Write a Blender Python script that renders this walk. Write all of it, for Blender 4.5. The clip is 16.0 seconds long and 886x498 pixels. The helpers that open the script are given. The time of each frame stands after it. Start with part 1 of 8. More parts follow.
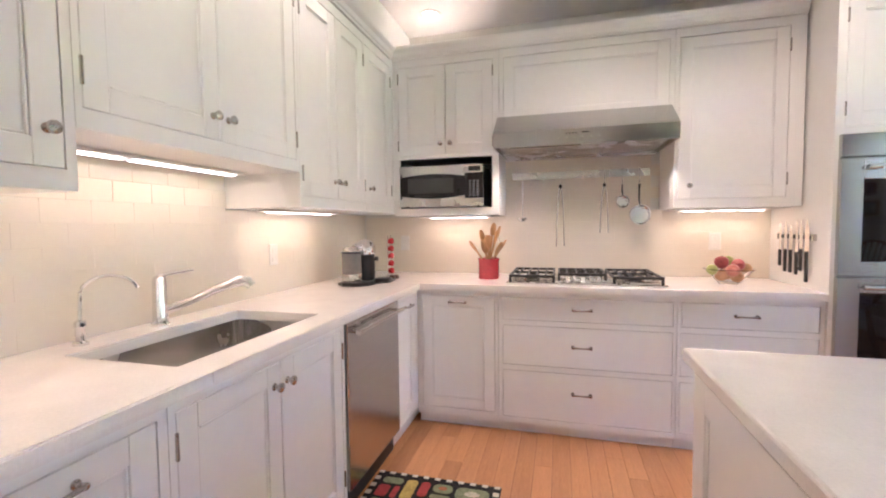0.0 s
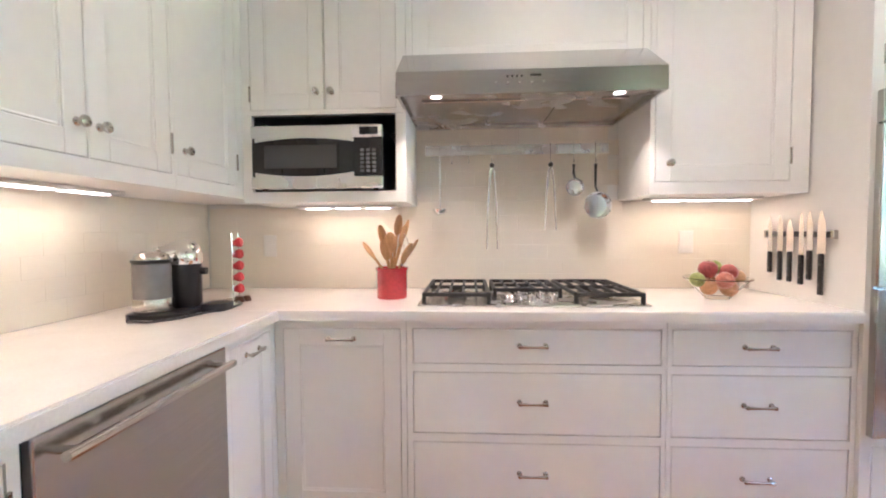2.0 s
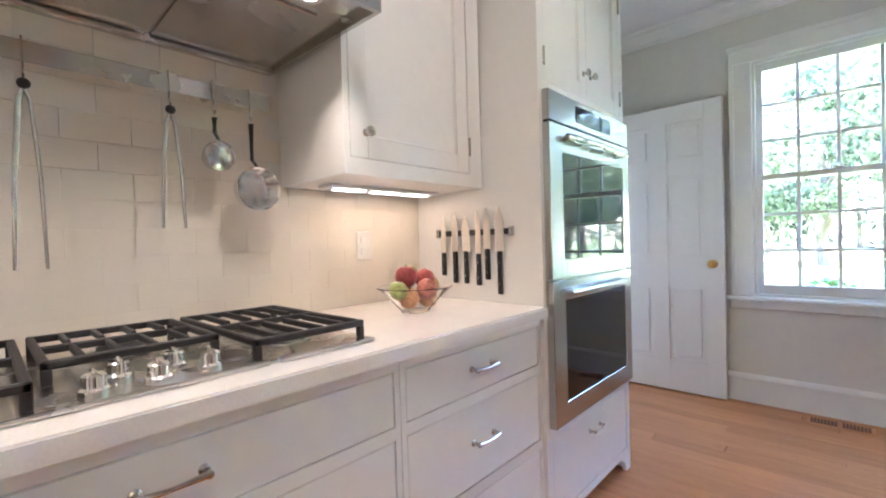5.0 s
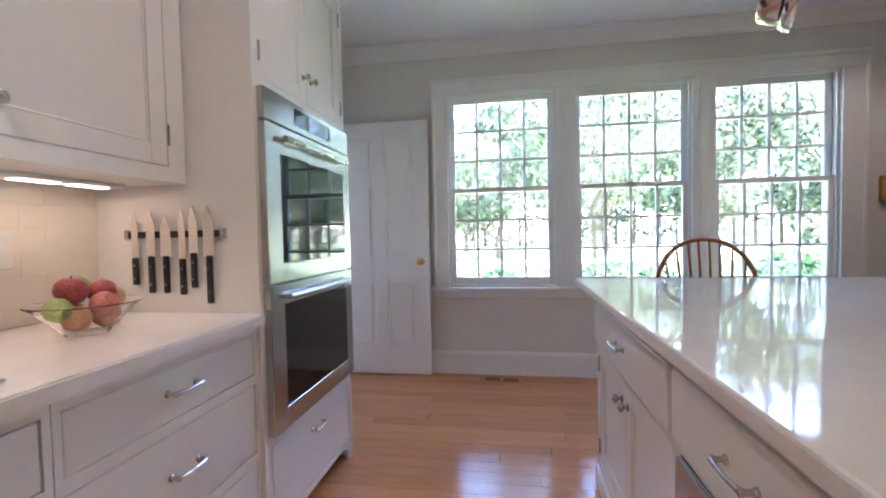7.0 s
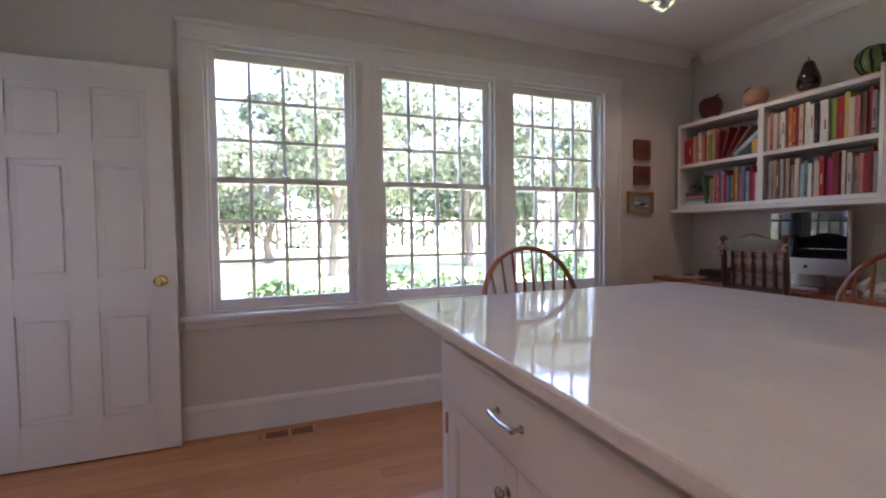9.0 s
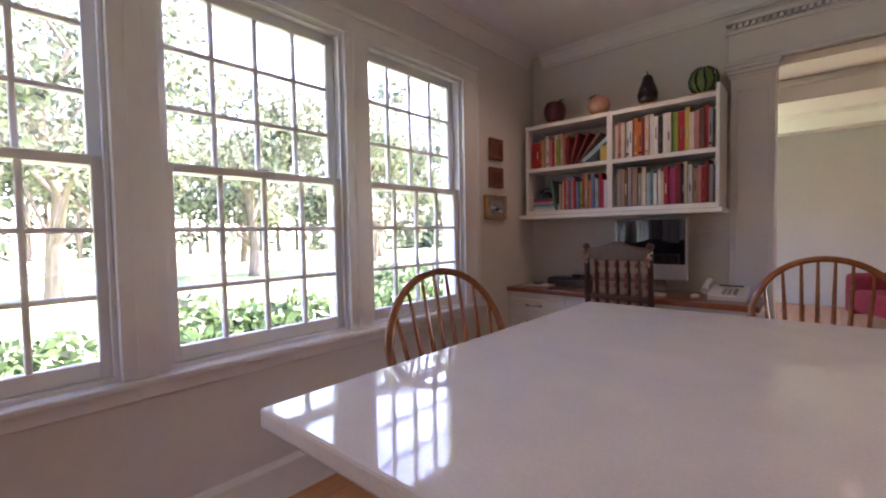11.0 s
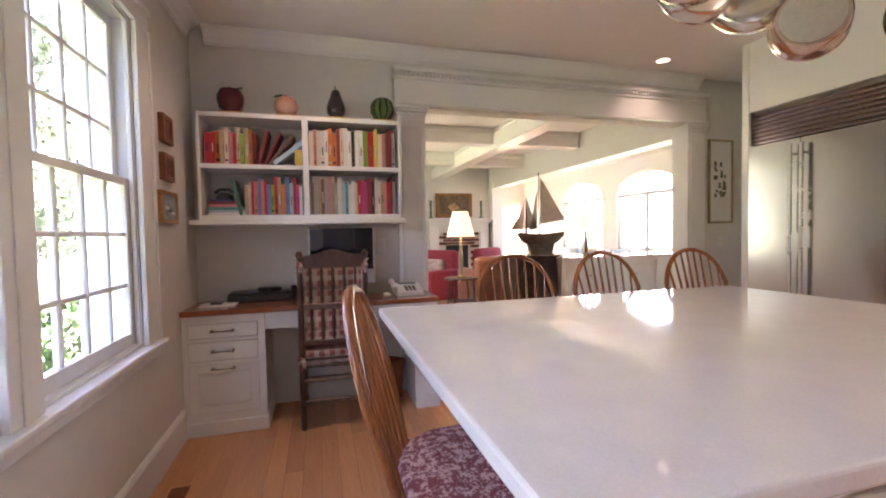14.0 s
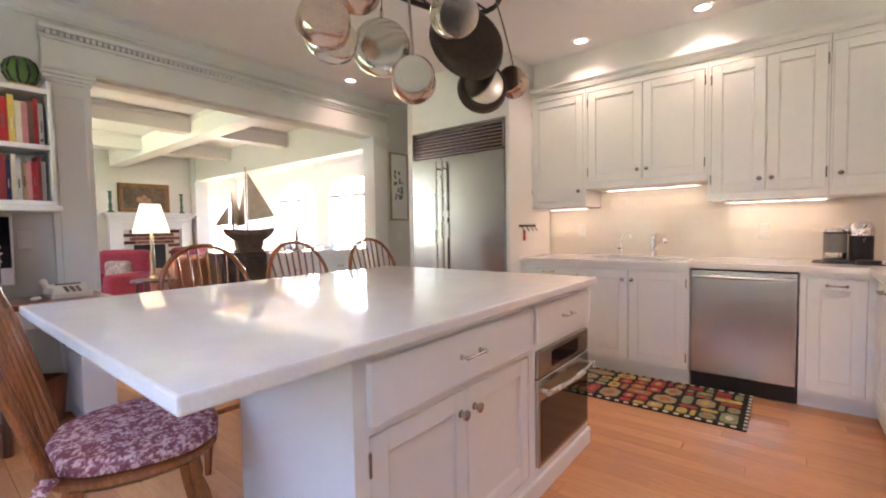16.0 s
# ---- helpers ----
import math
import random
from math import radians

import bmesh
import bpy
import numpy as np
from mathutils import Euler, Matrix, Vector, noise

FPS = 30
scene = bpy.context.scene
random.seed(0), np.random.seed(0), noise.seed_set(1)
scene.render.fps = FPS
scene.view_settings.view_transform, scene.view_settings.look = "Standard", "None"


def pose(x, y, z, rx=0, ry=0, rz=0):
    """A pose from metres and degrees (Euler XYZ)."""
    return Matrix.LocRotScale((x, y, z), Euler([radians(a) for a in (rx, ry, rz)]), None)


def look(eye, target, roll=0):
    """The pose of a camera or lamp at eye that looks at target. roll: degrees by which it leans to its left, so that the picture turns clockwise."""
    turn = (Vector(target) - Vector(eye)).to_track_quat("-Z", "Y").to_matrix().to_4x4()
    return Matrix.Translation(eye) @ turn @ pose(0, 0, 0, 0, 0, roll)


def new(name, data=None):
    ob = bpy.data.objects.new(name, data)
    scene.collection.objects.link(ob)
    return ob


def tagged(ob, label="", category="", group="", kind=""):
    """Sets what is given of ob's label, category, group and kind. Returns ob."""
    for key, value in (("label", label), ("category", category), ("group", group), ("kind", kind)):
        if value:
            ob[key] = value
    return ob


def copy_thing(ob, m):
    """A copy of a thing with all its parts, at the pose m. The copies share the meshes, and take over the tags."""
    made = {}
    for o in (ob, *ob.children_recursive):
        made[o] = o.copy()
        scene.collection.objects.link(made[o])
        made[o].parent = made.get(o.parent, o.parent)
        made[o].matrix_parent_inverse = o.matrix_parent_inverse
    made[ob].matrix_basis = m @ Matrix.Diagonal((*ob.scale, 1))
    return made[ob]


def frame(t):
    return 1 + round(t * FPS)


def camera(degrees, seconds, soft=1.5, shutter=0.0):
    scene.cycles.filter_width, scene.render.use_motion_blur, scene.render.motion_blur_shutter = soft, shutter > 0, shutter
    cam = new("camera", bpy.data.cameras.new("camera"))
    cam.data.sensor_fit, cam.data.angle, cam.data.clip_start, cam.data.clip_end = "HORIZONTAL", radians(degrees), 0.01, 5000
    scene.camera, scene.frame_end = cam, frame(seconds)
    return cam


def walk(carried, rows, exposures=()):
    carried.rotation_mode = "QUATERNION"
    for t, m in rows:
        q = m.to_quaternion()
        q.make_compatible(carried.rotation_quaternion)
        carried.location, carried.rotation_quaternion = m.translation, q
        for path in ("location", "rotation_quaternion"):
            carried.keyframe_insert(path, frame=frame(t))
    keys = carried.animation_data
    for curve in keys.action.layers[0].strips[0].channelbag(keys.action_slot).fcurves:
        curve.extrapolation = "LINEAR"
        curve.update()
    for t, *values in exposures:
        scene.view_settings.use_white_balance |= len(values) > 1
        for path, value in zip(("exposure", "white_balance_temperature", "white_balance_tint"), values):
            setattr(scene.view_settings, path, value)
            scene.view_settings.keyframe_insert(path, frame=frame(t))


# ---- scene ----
cam = camera(91.5, 16.0, soft=2.0)
PATH = [
    (0, (0.564, 0.546, 1.283), (0.045, 2.474, 1.176), -0.6),
    (0.5, (0.521, 0.817, 1.266), (0.017, 2.75, 1.165), -0.6),
    (1, (0.49, 1.046, 1.269), (0.052, 2.995, 1.163), -0.6),
    (1.5, (0.43, 1.282, 1.257), (0.142, 3.259, 1.16), -0.6),
    (2, (0.449, 1.509, 1.225), (0.334, 3.504, 1.141), -0.4),
    (2.5, (0.465, 1.709, 1.221), (0.576, 3.705, 1.135), -0.3),
    (3, (0.461, 1.891, 1.222), (0.817, 3.857, 1.132), -0.2),
    (5.3, (0.492, 2.357, 1.163), (2.096, 3.551, 1.128), -1.7),
    (5.5, (0.487, 2.352, 1.164), (2.172, 3.428, 1.125), -1.6),
    (6, (0.48, 2.322, 1.168), (2.306, 3.136, 1.118), -1.6),
    (6.5, (0.467, 2.293, 1.178), (2.383, 2.863, 1.116), -1.4),
    (7, (0.506, 2.28, 1.184), (2.48, 2.595, 1.111), -1.2),
    (7.5, (0.649, 2.288, 1.2), (2.646, 2.345, 1.116), -0.9),
    (8, (0.817, 2.306, 1.217), (2.806, 2.109, 1.13), -0.7),
    (8.5, (1.02, 2.378, 1.204), (2.969, 1.936, 1.127), -0.7),
    (9, (1.214, 2.398, 1.211), (3.085, 1.695, 1.129), -0.6),
    (9.5, (1.42, 2.327, 1.196), (3.194, 1.406, 1.121), -0.3),
    (12, (2.70, 2.305, 1.29), (3.44, 0.447, 1.207), -0.8),
    (12.5, (2.935, 2.25, 1.265), (3.279, 0.28, 1.198), -0.3),
    (13, (3.06, 2.26, 1.265), (3.083, 0.26, 1.203), -0.7),
    (13.5, (3.165, 2.285, 1.26), (2.905, 0.302, 1.2), -0.9),
    (14, (3.24, 2.35, 1.26), (2.69, 0.428, 1.188), -1.1),
    (14.5, (3.262, 2.42, 1.255), (2.41, 0.61, 1.178), -0.9),
    (15, (3.283, 2.55, 1.265), (2.155, 0.903, 1.171), -1.0),
    (15.5, (3.276, 2.645, 1.225), (1.92, 1.175, 1.135), -1.1),
    (16, (3.263, 2.742, 1.197), (1.70, 1.496, 1.103), -1.0),
]
EXPOSURES = [(0.0, 5.7, 5600, 22), (3.0, 5.8, 5280, 13), (5.5, 5.3, 5350, 15), (7.5, 4.67, 5560, 24), (9.0, 4.27, 6080, 34), (12.5, 4.62, 6680, 40), (14.5, 5.28, 6620, 30), (16.0, 5.36, 6150, 27)]
walk(cam, [(t, look(eye, target, roll)) for t, eye, target, roll in PATH], EXPOSURES)
# ------------------------------------------------ world, sun, large lights
world = bpy.data.worlds.new("sky")
scene.world = world
world.use_nodes = True
wn = world.node_tree
sky = wn.nodes.new("ShaderNodeTexSky")
sky.sky_type = "NISHITA"
sky.sun_disc = False
sky.sun_elevation = radians(47)
sky.sun_rotation = radians(188)
wn.links.new(sky.outputs[0], wn.nodes["Background"].inputs[0])
wn.nodes["Background"].inputs[1].default_value = 0.15

sun_data = bpy.data.lights.new("sun", "SUN")
sun_data.energy, sun_data.angle, sun_data.color = 3.6, radians(0.6), (1.0, 0.95, 0.87)
sun = new("sun", sun_data)
SUN_DIR = Vector((-0.10, -0.70, 0.76)).normalized()
sun.matrix_world = look(tuple(SUN_DIR * 40), (0, 0, 0))


def area_lamp(name, eye, target, w, h, watts, color=(1, 1, 1)):
    d = bpy.data.lights.new(name, "AREA")
    d.shape, d.size, d.size_y, d.energy, d.color = "RECTANGLE", w, h, watts, color
    ob = new(name, d)
    ob.matrix_world = look(eye, target)
    return ob


WARM = (1.0, 0.78, 0.57)
HALOGEN = (1.0, 0.68, 0.42)
COOL = (0.95, 0.97, 1.0)
# added fill lamps, out of view: living room's side opening and the hall's doorway
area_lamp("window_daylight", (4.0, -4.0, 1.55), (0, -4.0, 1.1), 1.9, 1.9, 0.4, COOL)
area_lamp("doorway_fill", (3.57, 3.93, 1.05), (3.3, 0, 0.9), 0.8, 2.0, 0.10, COOL)


# ------------------------------------------------ materials
def mat(name, color, rough=0.5, metal=0.0, var=0.06, scale=6.0, bump=0.0, bscale=120.0, fine=None, spec=0.5, coat=0.0,
        trans=0.0, ior=1.45, emit=None, estr=0.0, stretch=(1, 1, 1), rvar=0.0, island=0.0, rnd=0.0, tint=None):
    m = bpy.data.materials.new(name)
    m.use_nodes = True
    nt = m.node_tree
    b = nt.nodes["Principled BSDF"]
    L = nt.links
    tc = nt.nodes.new("ShaderNodeTexCoord")
    mp = nt.nodes.new("ShaderNodeMapping")
    mp.inputs["Scale"].default_value = stretch
    L.new(tc.outputs["Object"], mp.inputs[0])
    n1 = nt.nodes.new("ShaderNodeTexNoise")
    n1.inputs["Scale"].default_value, n1.inputs["Detail"].default_value = scale, 4
    L.new(mp.outputs[0], n1.inputs["Vector"])
    n2 = nt.nodes.new("ShaderNodeTexNoise")
    n2.inputs["Scale"].default_value, n2.inputs["Detail"].default_value = fine or scale * 9, 3
    L.new(mp.outputs[0], n2.inputs["Vector"])
    add = nt.nodes.new("ShaderNodeMath")
    add.operation = "MULTIPLY_ADD"
    add.inputs[1].default_value = 0.5
    L.new(n2.outputs[0], add.inputs[0])
    hf = nt.nodes.new("ShaderNodeMath")
    hf.operation = "MULTIPLY"
    hf.inputs[1].default_value = 0.5
    L.new(n1.outputs[0], hf.inputs[0])
    L.new(hf.outputs[0], add.inputs[2])
    last = add.outputs[0]
    if island or rnd:
        src = nt.nodes.new("ShaderNodeNewGeometry").outputs["Random Per Island"] if island else nt.nodes.new("ShaderNodeObjectInfo").outputs["Random"]
        mx = nt.nodes.new("ShaderNodeMapRange")
        k = island or rnd
        mx.inputs[3].default_value, mx.inputs[4].default_value = -k, k
        L.new(src, mx.inputs[0])
        a2 = nt.nodes.new("ShaderNodeMath")
        L.new(last, a2.inputs[0])
        L.new(mx.outputs[0], a2.inputs[1])
        last = a2.outputs[0]
    ramp = nt.nodes.new("ShaderNodeValToRGB")
    lo = [max(0, c * (1 - var * 2.2)) for c in color]
    hi = [min(1, c * (1 + var * 2.2)) for c in color] if tint is None else tint
    ramp.color_ramp.elements[0].position, ramp.color_ramp.elements[1].position = 0.25, 0.75
    ramp.color_ramp.elements[0].color, ramp.color_ramp.elements[1].color = (*lo, 1), (*hi, 1)
    L.new(last, ramp.inputs[0])
    L.new(ramp.outputs[0], b.inputs["Base Color"])
    b.inputs["Metallic"].default_value = metal
    if rvar:
        mr = nt.nodes.new("ShaderNodeMapRange")
        mr.inputs[3].default_value, mr.inputs[4].default_value = max(0.02, rough - rvar), rough + rvar
        L.new(add.outputs[0], mr.inputs[0])
        L.new(mr.outputs[0], b.inputs["Roughness"])
    else:
        b.inputs["Roughness"].default_value = rough
    b.inputs["Specular IOR Level"].default_value = spec
    b.inputs["Coat Weight"].default_value = coat
    b.inputs["Coat Roughness"].default_value = 0.08
    b.inputs["Transmission Weight"].default_value = trans
    b.inputs["IOR"].default_value = ior
    if emit:
        b.inputs["Emission Color"].default_value = (*emit, 1)
        b.inputs["Emission Strength"].default_value = estr
    if bump:
        n3 = nt.nodes.new("ShaderNodeTexNoise")
        n3.inputs["Scale"].default_value, n3.inputs["Detail"].default_value = bscale, 3
        L.new(mp.outputs[0], n3.inputs["Vector"])
        bp = nt.nodes.new("ShaderNodeBump")
        bp.inputs["Strength"].default_value, bp.inputs["Distance"].default_value = bump, 0.004
        L.new(n3.outputs[0], bp.inputs["Height"])
        L.new(bp.outputs[0], b.inputs["Normal"])
    return m


M = {}
M["cabinet"] = mat("cabinet_paint", (0.83, 0.815, 0.785), 0.32, var=0.012, scale=2.5, bump=0.04, bscale=60, rvar=0.06)
M["trim"] = mat("trim_paint", (0.80, 0.79, 0.765), 0.35, var=0.012, scale=3, bump=0.04, bscale=50, rvar=0.06)
M["wall"] = mat("wall_paint", (0.70, 0.68, 0.635), 0.75, var=0.02, scale=2, bump=0.08, bscale=180)
M["ceiling"] = mat("ceiling_paint", (0.84, 0.825, 0.81), 0.85, var=0.015, scale=1.5, bump=0.06, bscale=150)
M["quartz"] = mat("white_quartz", (0.83, 0.79, 0.755), 0.055, var=0.04, scale=9, fine=160, rvar=0.02, spec=0.5)
M["floor"] = mat("oak_plank", (0.58, 0.275, 0.125), 0.15, var=0.09, scale=5, fine=38, stretch=(6, 0.55, 1), bump=0.10, bscale=24, rvar=0.07, rnd=0.14)
M["floor_far"] = mat("oak_plank_far", (0.58, 0.275, 0.125), 0.15, var=0.09, scale=5, fine=38, stretch=(6, 0.55, 1), bump=0.1, bscale=24, rvar=0.07, island=0.14)
M["subfloor"] = mat("floor_gap", (0.20, 0.10, 0.05), 0.7)
M["tile"] = mat("cream_tile", (0.76, 0.70, 0.60), 0.10, var=0.008, scale=4, fine=30, bump=0.025, bscale=14, rnd=0.012)
M["grout"] = mat("tile_grout", (0.75, 0.69, 0.59), 0.4, var=0.03, scale=20)
M["steel"] = mat("brushed_steel", (0.50, 0.49, 0.475), 0.22, 1.0, var=0.05, scale=3, fine=60, stretch=(1, 1, 30), rvar=0.07)
M["steel_h"] = mat("satin_steel", (0.62, 0.605, 0.585), 0.27, 1.0, var=0.03, scale=2, fine=9, rvar=0.04)
M["chrome"] = mat("chrome", (0.78, 0.77, 0.76), 0.10, 1.0, var=0.02)
M["nickel"] = mat("satin_nickel", (0.52, 0.49, 0.45), 0.24, 1.0, var=0.05, scale=30)
M["brass"] = mat("brass", (0.66, 0.44, 0.16), 0.22, 1.0, var=0.06, scale=40)
M["black_glass"] = mat("black_glass", (0.012, 0.012, 0.014), 0.04, var=0.02, spec=0.6)
M["black_iron"] = mat("cast_iron", (0.022, 0.021, 0.022), 0.45, var=0.15, scale=40, bump=0.3, bscale=300)
M["black_plastic"] = mat("black_plastic", (0.018, 0.018, 0.02), 0.3, var=0.1, scale=20)
M["dark"] = mat("dark_void", (0.02, 0.02, 0.02), 0.8)
M["wood_chair"] = mat("stained_chair_wood", (0.29, 0.095, 0.03), 0.24, var=0.25, scale=7, fine=60, stretch=(4, 4, 0.6), coat=0.3, rvar=0.06)
M["wood_desk"] = mat("cherry_desktop", (0.25, 0.078, 0.03), 0.2, var=0.18, scale=4, fine=40, stretch=(0.5, 6, 1), coat=0.4)
M["wood_dark"] = mat("dark_chair_wood", (0.075, 0.032, 0.018), 0.3, var=0.25, scale=8, fine=60, stretch=(4, 4, 0.6))
M["glass"] = mat("window_glass", (1, 1, 1), 0.0, var=0.0, trans=1.0)
M["white_plastic"] = mat("white_plastic", (0.75, 0.73, 0.69), 0.35, var=0.02)
M["emit_warm"] = mat("lamp_glow", (1, 0.9, 0.75), 0.5, emit=(1.0, 0.84, 0.66), estr=0.16)

# ------------------------------------------------ builders
WORLD = {}


def thing(name, at, label, category, group="", kind=""):
    ob = new(name)
    ob.location = at
    WORLD[ob] = Vector(at)
    return tagged(ob, label, category, group, kind)


def link_mesh(name, bm, material):
    me = bpy.data.meshes.new(name)
    bmesh.ops.recalc_face_normals(bm, faces=bm.faces)
    bm.to_mesh(me)
    bm.free()
    for m_ in (material if isinstance(material, (list, tuple)) else [material]):
        me.materials.append(m_)
    return me


def part(name, bm, material, parent=None, label="", smooth=False):
    """One bmesh in world metres becomes one mesh object under parent."""
    base = WORLD[parent] if parent else Vector((0, 0, 0))
    bmesh.ops.translate(bm, verts=bm.verts, vec=-base)
    me = link_mesh(name, bm, material)
    if smooth:
        for p in me.polygons:
            p.use_smooth = True
        me.set_sharp_from_angle(angle=radians(40))
    ob = new(name, me)
    if parent:
        ob.parent = parent
    WORLD[ob] = Vector(base)
    if label:
        ob["label"] = label
    return ob


def solid(name, bm, material, label, category, kind="", group="", smooth=False):
    """A top-level thing that is one mesh, its origin at its base."""
    lo = [min(v.co[i] for v in bm.verts) for i in range(3)]
    hi = [max(v.co[i] for v in bm.verts) for i in range(3)]
    base = Vector(((lo[0] + hi[0]) / 2, (lo[1] + hi[1]) / 2, lo[2]))
    bmesh.ops.translate(bm, verts=bm.verts, vec=-base)
    me = link_mesh(name, bm, material)
    if smooth:
        for p in me.polygons:
            p.use_smooth = True
        me.set_sharp_from_angle(angle=radians(40))
    ob = new(name, me)
    ob.location = base
    WORLD[ob] = base
    return tagged(ob, label, category, group, kind)


def box(bm, a, b, bevel=0.0, seg=1, mi=0):
    x0, x1 = sorted((a[0], b[0]))
    y0, y1 = sorted((a[1], b[1]))
    z0, z1 = sorted((a[2], b[2]))
    vs = [bm.verts.new(p) for p in ((x0, y0, z0), (x1, y0, z0), (x1, y1, z0), (x0, y1, z0), (x0, y0, z1), (x1, y0, z1), (x1, y1, z1), (x0, y1, z1))]
    fs = [bm.faces.new([vs[i] for i in f]) for f in ((3, 2, 1, 0), (4, 5, 6, 7), (0, 1, 5, 4), (1, 2, 6, 5), (2, 3, 7, 6), (3, 0, 4, 7))]
    for f in fs:
        f.material_index = mi
    if bevel:
        es = {e for f in fs for e in f.edges}
        bmesh.ops.bevel(bm, geom=list(es), offset=bevel, segments=seg, affect="EDGES", profile=0.5)
    return bm


def cyl(bm, p, q, r, r2=None, seg=14, mi=0):
    p, q = Vector(p), Vector(q)
    d = q - p
    m = Matrix.Translation((p + q) / 2) @ d.to_track_quat("Z", "Y").to_matrix().to_4x4()
    res = bmesh.ops.create_cone(bm, cap_ends=True, segments=seg, radius1=r, radius2=r if r2 is None else r2, depth=d.length, matrix=m)
    if mi:
        for v in res["verts"]:
            for f in v.link_faces:
                f.material_index = mi
    return bm


def lathe(bm, profile, m=None, seg=20, mi=0):
    """Turn (radius, height) pairs round the z axis."""
    m = m or Matrix.Identity(4)
    rings = []
    for r, z in profile:
        if r < 1e-5:
            rings.append([bm.verts.new(m @ Vector((0, 0, z)))])
        else:
            rings.append([bm.verts.new(m @ Vector((r * math.cos(2 * math.pi * i / seg), r * math.sin(2 * math.pi * i / seg), z))) for i in range(seg)])
    for a, b in zip(rings, rings[1:]):
        for i in range(seg):
            j = (i + 1) % seg
            vs = [a[i % len(a)], a[j % len(a)], b[j % len(b)], b[i % len(b)]]
            u = []
            for v in vs:
                if v not in u:
                    u.append(v)
            if len(u) > 2:
                f = bm.faces.new(u)
                f.material_index = mi
    return bm


def tube(bm, pts, r, seg=8, closed=False, mi=0, flat=1.0):
    """A round bar along points; r may be a list."""
    pts = [Vector(p) for p in pts]
    n = len(pts)
    rings = []
    ref = Vector((0.123, 0.217, 1)).normalized()
    for i, p in enumerate(pts):
        a = pts[(i - 1) % n] if (closed or i) else pts[0]
        c = pts[(i + 1) % n] if (closed or i < n - 1) else pts[-1]
        t = (c - a).normalized()
        u = t.cross(ref)
        if u.length < 0.05:
            u = t.cross(Vector((1, 0, 0)))
        u.normalize()
        w = t.cross(u)
        rr = r[i] if isinstance(r, (list, tuple)) else r
        rings.append([bm.verts.new(p + u * (rr * math.cos(2 * math.pi * k / seg)) + w * (rr * flat * math.sin(2 * math.pi * k / seg))) for k in range(seg)])
    for i in range(n if closed else n - 1):
        a, b = rings[i], rings[(i + 1) % n]
        for k in range(seg):
            f = bm.faces.new((a[k], a[(k + 1) % seg], b[(k + 1) % seg], b[k]))
            f.material_index = mi
    if not closed:
        bm.faces.new(rings[0][::-1]).material_index = mi
        bm.faces.new(rings[-1]).material_index = mi
    return bm


def ball(bm, c, r, u=14, v=9, s=(1, 1, 1), mi=0):
    res = bmesh.ops.create_uvsphere(bm, u_segments=u, v_segments=v, radius=r, matrix=Matrix.Translation(c) @ Matrix.Diagonal((*s, 1)))
    for vv in res["verts"]:
        for f in vv.link_faces:
            f.material_index = mi
    return bm


def prism(bm, poly, axis, lo, hi, mi=0):
    """Extrude a 2D outline along an axis. poly lies in the two other axes, in order."""
    def at(p, t):
        return {"x": (t, p[0], p[1]), "y": (p[0], t, p[1]), "z": (p[0], p[1], t)}[axis]
    a = [bm.verts.new(at(p, lo)) for p in poly]
    b = [bm.verts.new(at(p, hi)) for p in poly]
    n = len(poly)
    bm.faces.new(a).material_index = mi
    bm.faces.new(b[::-1]).material_index = mi
    for i in range(n):
        bm.faces.new((a[i], a[(i + 1) % n], b[(i + 1) % n], b[i])).material_index = mi
    return bm


def B():
    return bmesh.new()


# a wall's own frame: u along it, v up, d out into the room
def frame_y(y, s):
    return lambda u, v, d: (u, y + s * d, v)


def frame_x(x, s):
    return lambda u, v, d: (x + s * d, u, v)


def fbox(bm, F, u0, u1, v0, v1, d0, d1, bevel=0.0, mi=0, seg=1):
    return box(bm, F(u0, v0, d0), F(u1, v1, d1), bevel, seg, mi)


# ------------------------------------------------ the place: sizes
FLOOR, CEIL = 0.0, 2.74
WX, EX = -0.97, 4.085        # sink wall, window wall
NY, SY = 3.80, -1.10        # range wall, desk wall
CT = 0.92                   # worktop height
DF_LINE = -0.655
SINK_FACE, RANGE_FACE = -0.32, 3.165
UP_SINK, UP_RANGE = -0.56, 3.41
# ------------------------------------------------ setting
def slab(name, a, b, m, label="", category="wall", bevel=0.0):
    return solid(name, box(B(), a, b, bevel), m, label or "plain painted wall", category, "structure")


def wall_with_holes(name, F, u0, u1, v0, v1, thick, holes, m, label):
    """A wall behind its face plane, with rectangular openings right through."""
    bm = B()
    us = sorted({u0, u1, *[h[0] for h in holes], *[h[1] for h in holes]})
    for a, b in zip(us, us[1:]):
        cuts = sorted((h[2], h[3]) for h in holes if h[0] <= a + 1e-6 and h[1] >= b - 1e-6)
        z = v0
        for lo, hi in cuts:
            if lo > z + 1e-4:
                fbox(bm, F, a, b, z, lo, 0, -thick)
            z = hi
        if z < v1 - 1e-4:
            fbox(bm, F, a, b, z, v1, 0, -thick)
    bmesh.ops.remove_doubles(bm, verts=bm.verts, dist=1e-5)
    return solid(name, bm, m, label, "wall", "structure")


